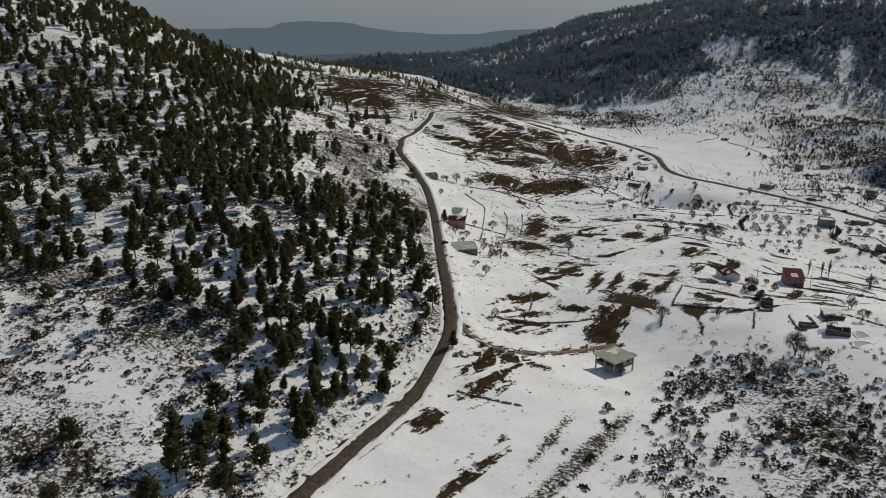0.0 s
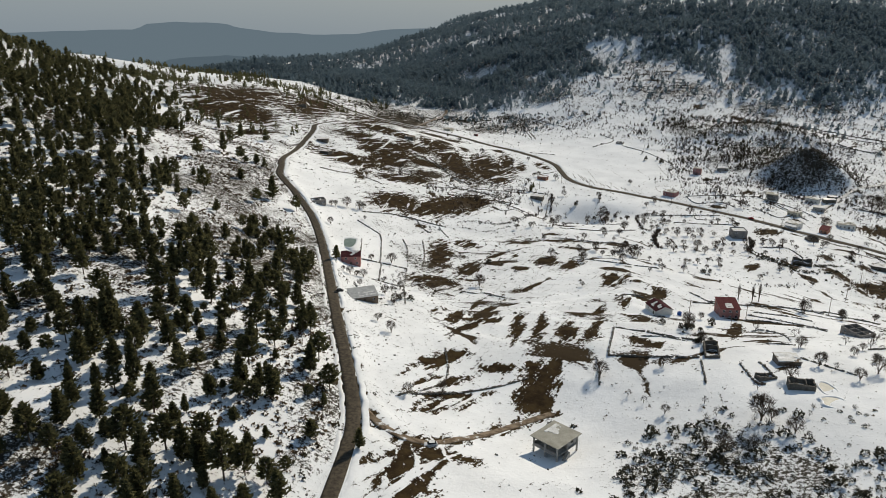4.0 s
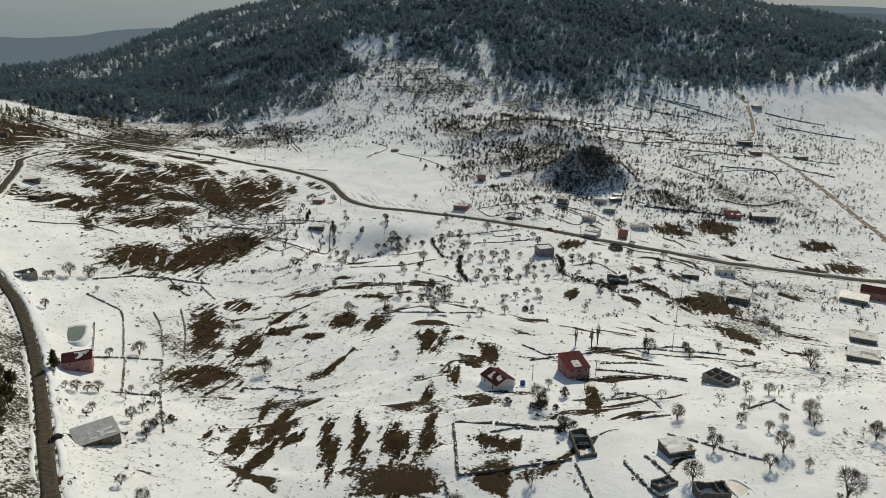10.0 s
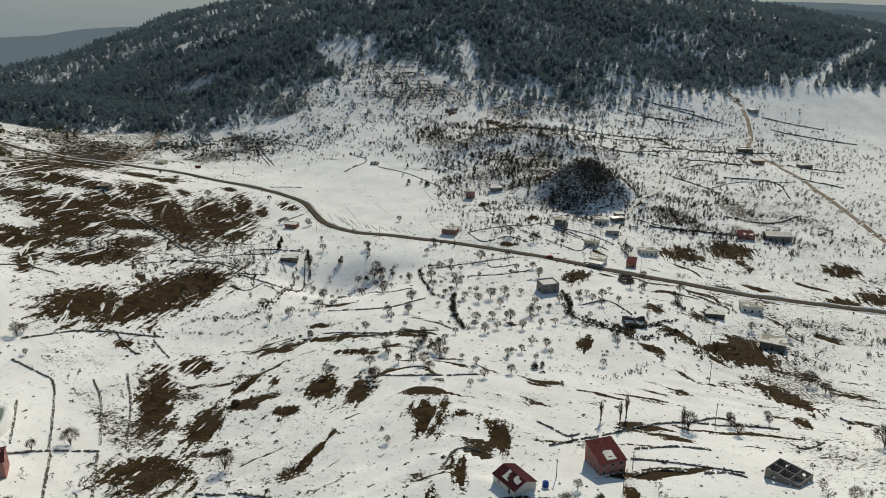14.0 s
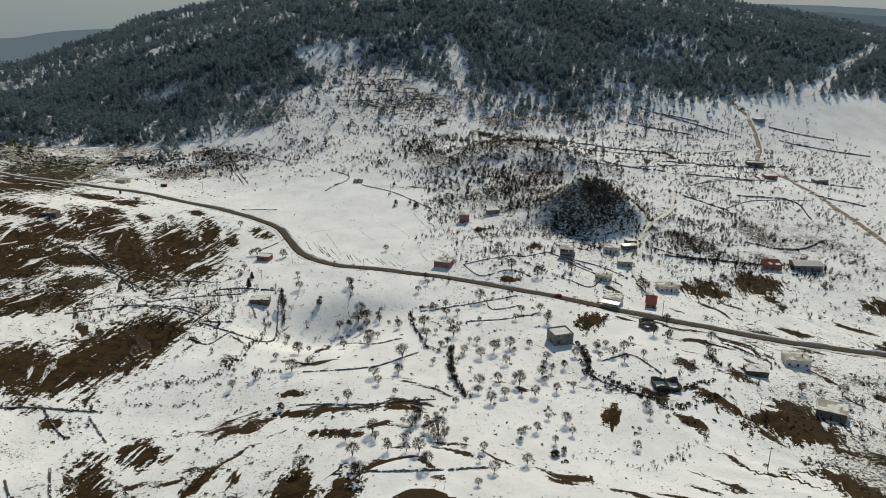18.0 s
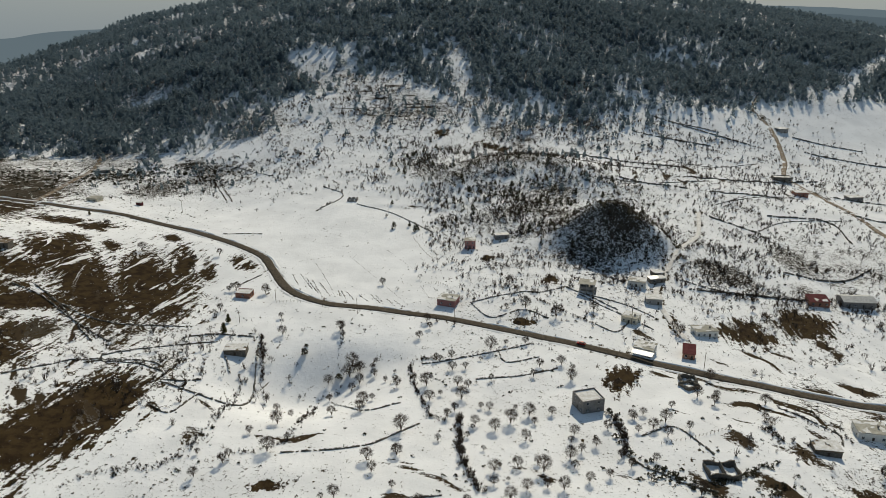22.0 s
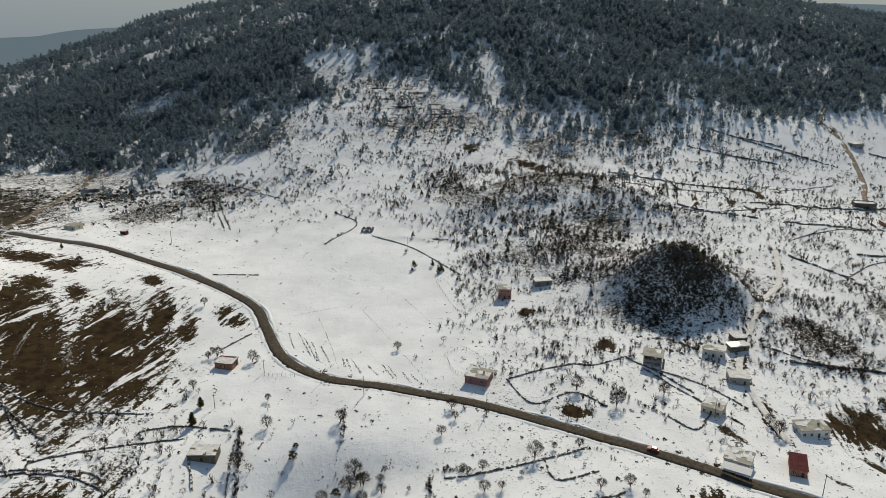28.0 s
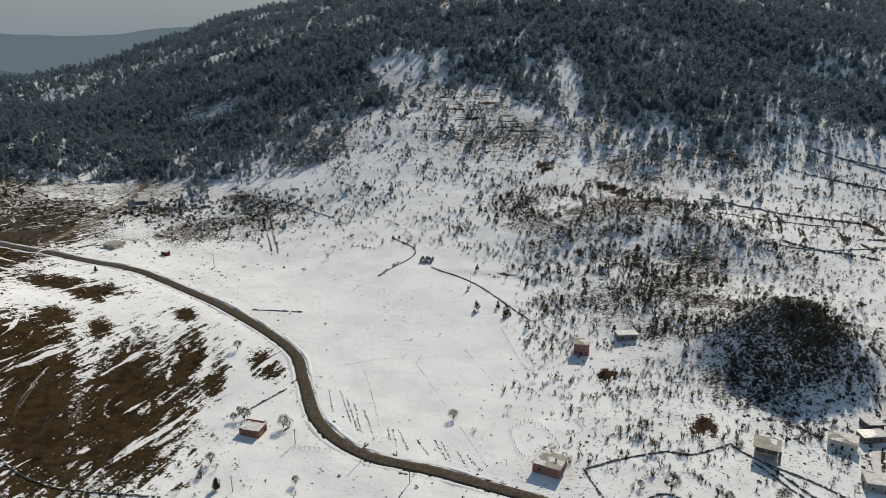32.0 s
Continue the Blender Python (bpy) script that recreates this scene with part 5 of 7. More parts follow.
pillar_house("unfinished two-storey concrete house on pillars above the lane", -25, 265, -34, 9.5, 11, 3.1, 3)
barn = house("low barn with dark maroon sheet roof beside the slope", 16, 389, -66, 10, 8.2, 2.8, "white", "gable", "maroon_sheet", 0.6, 1, (1, 0, 0, 1), ("front",), 4, rise=1.7, name="barn", category="barn", roof_label="maroon sheet metal roof")
house("two-storey pink house with sloping red sheet roof", 47, 396, 6, 8.6, 10.5, 5.2, "pink", "mono", "red_sheet", 0.6, 2, (3, 2, 2, 2), ("right",), 5, rise=1.4, roof_label="faded red sheet roof")
house("pale pink house with snowy maroon roof beside the road", -141, 421, 14, 10, 8.5, 5.4, "pink", "gable", "maroon_sheet", 0.9, 2, (2, 2, 1, 1), ("front",), 6, rise=1.6)
house("timber-walled barn with snow-laden roof beside the road", -115, 356, 30, 12, 8.5, 3.0, "wood", "mono", "tin", 0.9, 1, (2, 1, 0, 1), ("front",), 7, rise=1.3, name="barn", category="barn")
ruin("roofless grey blockwork house above the road bend", -188, 501, 34, 9, 6.5, 3.0, [("x", 0.5)], 8, "block", 0.7)
ruin("roofless blockwork house divided into small rooms", 96.5, 376, -62, 10.5, 8, 3.0, [("x", -1.8), ("x", 1.8), ("y", 0.0)], 9, "block", 0.6)
ruin("long roofless stone house filled with snow and rubble", 31, 335, -4, 5.5, 13.5, 2.4, [("y", 2.0)], 10)
byre("low stone hut under a smooth snow roof", 55.5, 324, 4, 8, 7, 2.4, 11)
ruin("stone hut with a collapsed snowy roof beside the ponds", 54.5, 300.5, -6, 8.4, 5.2, 2.6, [("x", 1.2)], 12, snow=0.8, broken=0.15)
ruin("small roofless stone room at a yard's end", 45, 308, 20, 6.5, 3.6, 1.8, [("x", 0.0)], 13, snow=0.7)
house("unfinished two-storey blockwork house with snow on its flat roof", 84, 577, 6, 9.6, 9, 5.8, "block", "parapet", "roof_slab", 0.97, 2, (2, 1, 2, 2), ("left",), 14)
ruin("small dark roofless stone hut below the road", 137, 595, -10, 7, 6, 2.4, (), 15)
byre("stone shed with long snowy roof inside a hedge ring", 161, 536, -20, 9.5, 7, 2.6, 16)
house("whitewashed flat-roofed house by the valley road", 188, 546, -22, 11, 9, 3.8, "white", "flat", "roof_slab", 0.35, 1, (2, 1, 1, 2), ("front",), 17, True)
house("grey stone house with thawing flat roof on the slope", 172, 500, -38, 11, 9, 3.8, "stone", "flat", "roof_slab", 0.55, 1, (2, 1, 1, 1), ("front",), 18)
ruin("tumbledown stone house half buried in snow", 113, 526, -12, 11, 8, 2.8, [("x", 0.0)], 19, snow=0.9)
house("small pink plastered house with cracked flat roof beside the field", 51, 699, -30, 10, 8.5, 3.6, "pink", "flat", "roof_slab", 0.45, 1, (2, 1, 1, 2), ("left",), 20, True)
house("narrow two-storey pink house at the field's edge", 83, 788, -14, 7, 6.5, 5.8, "pink", "flat", "roof_slab", 0.4, 2, (2, 1, 1, 1), ("front",), 21)
house("grey shed with pale flat roof at the field's edge", 107, 798, 3, 9.5, 5, 3.0, "block", "flat", "tin", 0.8, 1, (1, 0, 0, 1), ("front",), 22, name="shed", category="shed")
pillar_house("concrete house with open pillared corner and snowy roof", 132, 703, -28, 8, 7, 2.9, 23, "block")
house("whitewashed house with flat roof under the dark mound", 166, 711, -32, 10, 7, 3.6, "white", "flat", "roof_slab", 0.6, 1, (2, 1, 1, 1), ("front",), 24)
house("pale blockwork house with thick snow on its roof", 165, 687, -18, 8.6, 7.6, 3.4, "concrete", "flat", "roof_slab", 0.97, 1, (1, 1, 1, 1), ("front",), 25)
byre("upper stone house under snow at the mound's foot", 184, 722, 0, 6.5, 6, 3.4, 26)
house("stone outbuilding with a bright tin sheet roof", 180, 715, 2, 9.5, 5, 2.8, "stone", "flat", "tin", 0.4, 1, (1, 0, 0, 1), ("front",), 27, name="outbuilding", category="shed")
house("small cream house with thawing flat roof", 141, 663, -44, 8, 7.5, 3.4, "cream", "flat", "roof_slab", 0.55, 1, (2, 1, 1, 1), ("front",), 28, True)
house("white house with cream flat roof behind the bare garden", 174, 647, -6, 11.5, 7.5, 3.4, "white", "flat", "roof_slab", 0.35, 1, (3, 1, 1, 1), ("front",), 29, True)
house("roadside house with bright white porch roof", 132, 627, -40, 9, 8.5, 3.6, "white", "flat", "roof_slab", 0.6, 1, (2, 1, 1, 1), ("front",), 30)
house("narrow shed with a dark red sheet roof", 152, 622, -28, 5.5, 9, 3.0, "brick", "mono", "red_sheet", 0, 1, (1, 1, 0, 1), ("front",), 31, rise=0.9, name="shed", category="shed")
ruin("roofless stone hut close below the road", 135, 590, 20, 7, 6, 2.2, (), 32, snow=0.5)
house("brick shed with snow and a red sheet corner", -58, 725, -18, 8, 6.5, 3.0, "brick", "flat", "red_sheet", 0.75, 1, (1, 1, 0, 1), ("right",), 33, name="shed", category="shed")
byre("old stone barn with flat snowy roof in the hollow", -58, 656, -8, 10, 6.5, 2.8, 34)
house("long farm building with grey sheet roof", 290, 682, -16, 18, 11, 3.8, "block", "gable", "tin", 0, 1, (3, 1, 2, 1), ("front",), 35, rise=1.6, name="farm_building", category="barn")
house("low outbuilding with rusty red roof beside the farm", 266, 684, -16, 11, 9, 3.0, "brick", "mono", "red_sheet", 0.7, 1, (2, 1, 1, 1), ("front",), 36, rise=1.0, name="farm_building", category="barn")
house("open shed with bright white sheet roof", 243, 503, -40, 14, 8, 3.4, "block", "mono", "tin", 0, 1, (2, 0, 0, 1), ("front",), 37, rise=1.0, name="shed", category="shed")
house("large house with maroon sheet roof by the road", 262, 510, -40, 16, 12, 5.0, "pink", "gable", "maroon_sheet", 0, 2, (3, 2, 2, 2), ("front",), 38, rise=2.0)
house("stone house with snowy flat roof below the lane", 178, 408, -36, 12, 10, 3.4, "stone", "flat", "roof_slab", 0.85, 1, (2, 1, 1, 1), ("front",), 39)
house("grey flat-roofed stone house beside its neighbour", 203, 441, -34, 11, 9, 3.4, "stone", "flat", "roof_slab", 0.8, 1, (2, 1, 1, 1), ("front",), 40)
house("small cream hut with concrete roof near the junction", -184, 939, -22, 9, 8, 3.0, "cream", "flat", "roof_slab", 0.1, 1, (1, 1, 1, 1), ("front",), 41, name="hut", category="hut")
house("tiny red shed in the snow by the road", -150, 933, -20, 4, 3.5, 2.6, "red_sheet", "flat", "tin", 0.9, 1, (0, 0, 0, 0), ("front",), 42, name="shed", category="shed")
house("low hut with brown roof on the bare knoll", -190, 766, -10, 9, 6, 2.8, "stone", "flat", "dirt", 0.1, 1, (1, 0, 0, 1), ("front",), 43, name="hut", category="hut")
house("shed with pale sheet roof at the forest's foot", -202, 1051, 10, 11, 7, 3.0, "block", "mono", "tin", 0, 1, (1, 0, 0, 1), ("front",), 44, rise=0.8, name="shed", category="shed")
for k, (hx, hy, hw, hd, hr, text, wm) in enumerate(((413, 941, 16, 9, "parapet", "long stone house with snowy roof by the upper track", "stone"), (402, 897, 11, 9, "flat", "upper house with reddish walls by the track", "brick"),
                                                   (452, 892, 13, 8, "flat", "grey house beyond the upper track", "block"), (498, 1074, 11, 9, "flat", "lone house below the forest edge", "concrete"))):
    house(text, hx, hy, -20 + 9 * k, hw, hd, 3.6 if k else 4.2, wm, hr, "roof_slab", 0.8, 1, (3, 1, 1, 1), ("front",), 50 + k)
byre("small dark stone hut near the road's upper end", -245, 673, 10, 9, 6, 2.6, 71)
byre("low stone hut under snow beside the upper road", -233, 646, -14, 8, 6, 2.4, 72)
ruin("roofless stone house on the thawed ridge", -306, 781, 8, 12, 7, 2.6, (), 73)
ruin("bare foundation of a small hut in the field", 14.6, 905, -15, 7.5, 6.5, 0.9, (), 60, "block", 0.2, name="foundation", category="foundation")

# ---- walls, hedges, bare trees ----
def field_wall(points, tall=0.9, seed=1, material="stone", label="tumbled dry stone wall with snow on its ridge"):
    q = curve(points, 0.9)
    z = height(q[:, 0], q[:, 1])
    r, bm, cap = random.Random(seed), bmesh.new(), bmesh.new()
    for k in range(len(q) - 1):
        d = q[k + 1] - q[k]
        length, a = float(np.hypot(*d)), math.degrees(math.atan2(d[1], d[0]))
        if r.random() < 0.1 or length < 0.05:
            continue
        m = pose(*q[k], z[k], 0, 0, a)
        h = tall * (0.6 + 0.35 * math.sin(k * 0.31 + seed) ** 2) * r.uniform(0.8, 1.1)
        for lo, hi, t in ((-0.5, h * 0.5, 0.27), (h * 0.5, h, 0.17)):
            j = r.uniform(-0.12, 0.12)
            v = box(bm, -0.05, -t + j, lo, length * r.uniform(0.85, 1.05), t + j, hi - 0.02, m)
            for p in v:
                p.co += Vector((r.gauss(0, 0.16), r.gauss(0, 0.15), r.gauss(0, 0.15)))
        if r.random() < 0.28:
            box(cap, 0, -0.22, h - 0.05, length, 0.22, h + r.uniform(0.05, 0.14), m)
    ob = thing("field_wall", label, "stone wall", pose(0, 0, 0))
    tagged(part("stones", bm, material, ob), kind="stuff")
    tagged(part("snow_ridge", cap, "snow", ob, "thin cap of snow"), kind="stuff")
    return ob


WALLS_VILLAGE = [[(-4, 361), (17, 353), (27, 350)], [(-8, 329), (10, 329), (26, 329)], [(-5, 359), (-8, 329)], [(26, 326), (25, 305)], [(39, 322), (41, 305), (44, 303)],
                 [(46, 324), (48, 313)], [(-12, 327), (-11, 308)], [(-70, 317), (-66, 293), (-78, 270)], [(-74, 275), (-37, 309)], [(-27, 478), (-1, 473), (23, 472)],
                 [(34, 412), (52, 416), (86, 424), (120, 415)], [(58, 335), (76, 312)]]
WALLS_VALLEY = [[(-165, 521), (-144, 539), (-112, 541)], [(57, 399), (71, 393), (87, 383)], [(-69, 208), (-57, 210), (-48, 211)], [(-39, 532), (-12, 526), (15, 526)],
                [(130, 699), (147, 684), (157, 664)], [(17, 895), (40, 873), (65, 824)], [(-87, 626), (-54, 613), (-48, 666)], [(-7, 947), (8, 920), (-14, 885)],
                [(-103, 1007), (-90, 1035), (-48, 994)], [(-153, 712), (-121, 689), (-81, 685)]]
WALLS_MORE = [[(126, 699), (138, 674), (149, 651)], [(95, 551), (111, 556), (116, 536)], [(195, 715), (207, 705), (221, 696)], [(91, 347), (103, 352)],
              [(150, 423), (156, 414)], [(54, 349), (65, 349)], [(209, 940), (250, 948), (300, 951)], [(215, 900), (262, 905), (330, 925)],
              [(300, 860), (345, 880), (400, 885)], [(320, 985), (360, 975), (410, 985)], [(300, 800), (340, 825), (395, 830)]]
WALLS_TERRACE = [[(35, 429), (39, 423), (42, 418), (47, 419)], [(53, 388), (62, 390), (71, 387)], [(75, 385), (82, 384), (86, 380)], [(53, 370), (57, 373), (63, 370), (65, 363), (65, 355)],
                 [(61, 405), (74, 405), (85, 402)], [(88, 423), (103, 427), (110, 417)], [(115, 404), (117, 397), (127, 401)], [(102, 350), (102, 346), (102, 342)],
                 [(6, 351), (15, 352), (23, 349)], [(-3, 404), (4, 414), (11, 411)], [(84, 541), (88, 532), (93, 527), (97, 521), (106, 516)], [(46, 611), (65, 610), (84, 614)],
                 [(63, 638), (64, 625), (80, 628)], [(164, 569), (170, 558), (175, 547), (171, 539)]]
WALLS_ORCHARD = [[(-173, 723), (-158, 714), (-142, 696), (-125, 677), (-115, 666)], [(-148, 629), (-131, 643), (-117, 647), (-96, 646), (-88, 641)], [(-86, 628), (-78, 627), (-71, 630)], [(-88, 607), (-79, 600), (-71, 616), (-67, 614)],
                 [(-37, 564), (-21, 562), (-6, 563), (3, 568), (16, 577)], [(-16, 623), (-6, 595), (11, 596)], [(-85, 672), (-70, 676), (-47, 671)], [(-162, 501), (-150, 494), (-143, 487), (-135, 458), (-130, 438)],
                 [(-131, 495), (-124, 478), (-116, 445)], [(-120, 503), (-113, 476), (-107, 442)], [(-144, 431), (-131, 438), (-115, 440)], [(-124, 401), (-116, 402), (-107, 403)],
                 [(-129, 437), (-121, 403)], [(-115, 438), (-107, 400), (-98, 366)], [(-79, 408), (-66, 404), (-49, 397)], [(-133, 541), (-123, 525), (-119, 522)],
                 [(-116, 537), (-106, 519)], [(-150, 470), (-142, 440)]]
WALLS_GARDENS = [[(-164, 727), (-146, 705), (-123, 667)], [(-216, 584), (-194, 605), (-173, 599)], [(-187, 652), (-174, 670), (-163, 695)], 
                 [(63, 698), (79, 703), (95, 706), (105, 704), (123, 711)], [(63, 698), (69, 677), (88, 682), (98, 669)], [(122, 710), (131, 696), (140, 678)], [(120, 660), (127, 650), (138, 660)],
                 [(26, 634), (39, 634), (62, 638), (80, 643)], [(-115, 652), (-101, 658), (-85, 663), (-67, 667)], [(-121, 644), (-114, 645), (-102, 644), (-90, 638), (-86, 633)], [(-63, 653), (-61, 645), (-60, 639)],
                 [(-79, 840), (-66, 838), (-53, 837)], [(-62, 742), (-56, 750), (-50, 758)]]
WALLS_SLOPE = [[(217, 994), (268, 967), (325, 964)], [(349, 1099), (414, 1064)], [(316, 1053), (390, 1030)], [(381, 1078), (448, 1026)], [(238, 909), (297, 898)],
               [(310, 934), (391, 932), (452, 942)], [(311, 892), (373, 884)], [(494, 1024), (578, 981)], [(503, 1060), (569, 1031)], [(431, 895), (484, 872)],
               [(332, 837), (377, 827), (364, 780)], [(273, 727), (301, 712), (343, 734)], [(195, 703), (243, 692), (267, 687)], [(415, 842), (440, 813)], [(278, 830), (301, 795)]]
for k, line in enumerate(WALLS_VILLAGE + WALLS_VALLEY + WALLS_MORE + WALLS_TERRACE + WALLS_ORCHARD + WALLS_GARDENS):
    field_wall(line, 0.95 if k < 7 else 0.6, 70 + k)
for k, line in enumerate(WALLS_SLOPE):
    field_wall(line, 1.3, 170 + k)

brush = [broom_shape(200 + k) for k in range(8)]
dark_brush = [bush_shape(220 + k, 18, 0.5, 0.75) for k in range(6)]


def hedge(points, wide, tall, seed, material="twig", label="tangled leafless hedge along a field edge", dense=0.75):
    q = curve(points, 0.8)
    r = np.random.default_rng(seed)
    n = int(len(q) * 0.8 * dense)
    k = r.integers(0, len(q), n)
    x, y = q[k, 0] + r.normal(0, wide / 2, n), q[k, 1] + r.normal(0, wide / 2, n)
    ok = off_roads(x, y, 0.8)
    x, y = x[ok], y[ok]
    ob = mass("hedge", brush if material == "twig" else dark_brush, np.c_[x, y, height(x, y) - 0.1, r.uniform(0.35, 1.0, len(x)) * tall], material, label, "hedge")
    return ob


hedge([(32, 579), (27, 556), (27, 540), (28, 526)], 1.5, 3.2, 101, label="dense leafless hedge across the orchard", dense=2.6)
hedge([(91, 568), (89, 553), (84, 541)], 1.5, 3.2, 102, label="dense leafless hedge across the orchard", dense=2.6)
hedge([(145, 553), (149, 545)], 1.5, 2.4, 103, label="leafless brush beside the ruined hut", dense=2)
hedge([(-107, 552), (-100, 561), (-88, 563), (-77, 564), (-68, 574), (-62, 595), (-55, 627), (-54, 636)], 2.2, 1.9, 104, label="dense leafless brush along a gully", dense=2.2)
hedge([(-57, 564), (-41, 569), (-33, 577), (-23, 623), (-16, 631)], 1.8, 1.9, 105, label="brush growing along a small gully", dense=1.8)
hedge([(-7, 684), (-9, 661), (-12, 650), (-10, 643), (-13, 628)], 0.8, 1.6, 106, label="row of leafless bushes between two fields", dense=1.3)
hedge([(-47, 673), (-46, 651), (-46, 639)], 1, 2.6, 107, label="row of leafless bushes beside the hut", dense=2.2)
hedge([(36, 636), (25, 640), (21, 636), (19, 612), (20, 593), (21, 582), (25, 578)], 1.3, 2.3, 108, label="leafless hedge curving round the orchard", dense=2.2)
hedge([(99, 696), (108, 678), (117, 663), (120, 660)], 1.2, 2.0, 111, label="leafless bushes along a garden path", dense=1.8)
hedge([(89, 536), (104, 520), (138, 530)], 1.6, 2.2, 68, "juniper", "dark thicket along a stony bank", 1.4)
hedge([(48, 479), (61, 475), (79, 468), (106, 485)], 2.2, 1.8, 69, label="loose brush above the terrace", dense=0.9)
hedge([(164, 570), (167, 562), (174, 544)], 1.4, 1.8, 70, label="leafless hedge beside the ruined hut", dense=1.2)
hedge([(151, 558), (147, 545), (158, 540)], 2.0, 2.6, 71, label="leafless brush beside the ruined hut", dense=1.4)
hedge([(235, 747), (230, 725), (226, 705)], 3.0, 3.0, 72, label="dense brush in a fold of the slope", dense=2.0)
hedge([(212, 700), (222, 692), (236, 696)], 3.0, 3.0, 73, label="dense brush in a fold of the slope", dense=2.0)
hedge([(-77, 409), (-77, 453), (-75, 479), (-72, 516), (-59, 540)], 1.2, 0.9, 74, "rust", "withered growth along a small ditch", 0.9)
hedge([(-58, 408), (-39, 433)], 0.4, 0.5, 75, "rust", "line of withered grass on the slope", 1.2)
hedge([(23, 635), (57, 640), (80, 643), (88, 636), (91, 618)], 1.0, 1.4, 2)
hedge([(92, 568), (85, 537), (99, 519), (110, 510), (133, 517)], 2.2, 2.2, 3, "juniper", "dark thicket along a stony bank")
hedge([(150, 552), (160, 562), (172, 566), (178, 552), (176, 540)], 1.2, 1.5, 4)
hedge([(82, 527), (98, 520), (108, 508), (136, 516)], 2.0, 1.8, 7, "juniper", "dark thicket along a stony bank")
hedge([(-33, 938), (-20, 929)], 2.5, 2.0, 8, "juniper", "clump of dark brush in the snowfield")
hedge([(-14, 885), (-8, 896), (-2, 905)], 1.5, 1.6, 9, "juniper", "clump of dark brush in the snowfield")
hedge([(66, 824), (78, 790), (88, 745), (93, 705)], 3.0, 2.0, 11, label="row of brush along the field's edge")
hedge([(-102, 1008), (-93, 975), (-85, 942)], 0.7, 1.0, 12, "rust", "strip of withered plants in the snow", 2.2)
hedge([(-97, 1010), (-89, 975), (-80, 937)], 0.7, 1.0, 13, "rust", "strip of withered plants in the snow", 2.2)
hedge([(-70, 560), (-85, 545), (-105, 548)], 1.5, 1.3, 16, "juniper", "dark brush below the bare bank")
# stubble rows and plot lines in the field
STUBBLE = [[(-32.2, 757.2), (-29.3, 739.9)], [(-27.5, 757.0), (-21.2, 731.2)], [(-24.5, 750.9), (-18.5, 725.7)], [(-21.0, 746.3), (-17.2, 724.4)], [(-16.9, 741.9), (-12.2, 720.0)], [(-7.2, 727.8), (-6.0, 718.3)], [(-5.3, 727.7), (-3.6, 714.6)], [(-2.7, 726.2), (0.6, 712.0)], [(4.0, 719.3), (8.4, 708.9)], [(10.8, 719.2), (14.3, 706.5)], [(13.3, 717.7), (16.0, 705.3)], [(18.9, 710.9), (21.7, 701.6)], [(22.4, 708.3), (25.7, 700.2)]]
PLOT_LINES = [[(3.8, 786.1), (17.6, 741.2), (29.3, 699.7)], [(28.7, 794.5), (36.1, 771.3), (42.3, 752.9)], [(-18.3, 777.0), (-13.0, 747.4), (-9.1, 719.8)], [(-10.4, 837.1), (1.0, 824.0)], [(-77.9, 838.6), (-53.6, 839.4)], [(-32.0, 777.5), (-13.3, 785.2), (-4.4, 786.6)]]
for k, line in enumerate(STUBBLE):
    hedge(line, 0.45, 0.55, 130 + k, "rust", "short row of withered stubble in the snow", 3.2)
for k, line in enumerate(PLOT_LINES):
    hedge(line, 0.3, 0.42, 150 + k, "rust", "thin line of withered grass between two plots", 1.7)
# rows of a young vineyard
for k in range(8):
    a, b = Vector((50 + k * 2.4, 811 + k * 1.2)), Vector((57 + k * 2.4, 775 + k * 1.7))
    hedge([tuple(a.lerp(b, s)) for s in (0, 0.5, 1)], 0.15, 0.5, 50 + k, "twig", "row of young bare vines in the snow", 0.7)

kinds_bare = [bare_meshes(*a) for a in ((5.4, 5.2), (4.6, 4.2), (6.6, 6.8), (3.8, 3.4))]
light_bare = [bare_meshes(*a, limbs=4, forks=2, twigs=95, thin=2.3) for a in ((5.2, 5.0), (4.2, 4.2), (6.0, 5.0), (3.4, 3.2))]
poplar_kind = bare_meshes(11, 2.6, 1.0, limbs=9, forks=4, twigs=120, thin=0.5)
models_bare = [tree_from("bare_tree", k, "leafless orchard tree standing in snow", "tree", "bare trees in the valley") for k in kinds_bare]
model_poplar = tree_from("poplar", poplar_kind, "tall slender leafless poplar", "poplar", "poplars by the pink house")

TREES_VILLAGE = [(87, 419), (102, 412), (119, 420), (145, 395), (66, 346), (88, 345), (105, 359), (87, 329), (104, 335), (94, 333), (82, 336), (162, 444), (163, 459), (-138, 398), (-134, 397), (-131, 398),
                 (-128, 400), (-109, 384), (-101, 376), (-103, 366), (-72, 423), (-19, 423), (-110, 375), (-108, 397), (64, 318), (53, 308), (79, 318), (81, 314), (73, 307), (85, 306), (84, 294), (113, 317),
                 (104, 420), (26, 365), (29, 351), (10, 323), (-92, 318), (-100, 327), (25, 263), (20, 264), (33, 264), (35, 277), (39, 277), (43, 280), (12, 321), (10, 288), (46, 271), (26, 375)]
TREES_YARDS = [(34, 384), (-75, 274), (-65, 284), (-11, 314), (-124, 381), (-102, 361), (-135, 438), (-125, 444), (-118, 404), (106, 424), (122, 426), (29, 347), (70, 331), (164, 450), (141, 387), (101, 328),
               (117, 322)]
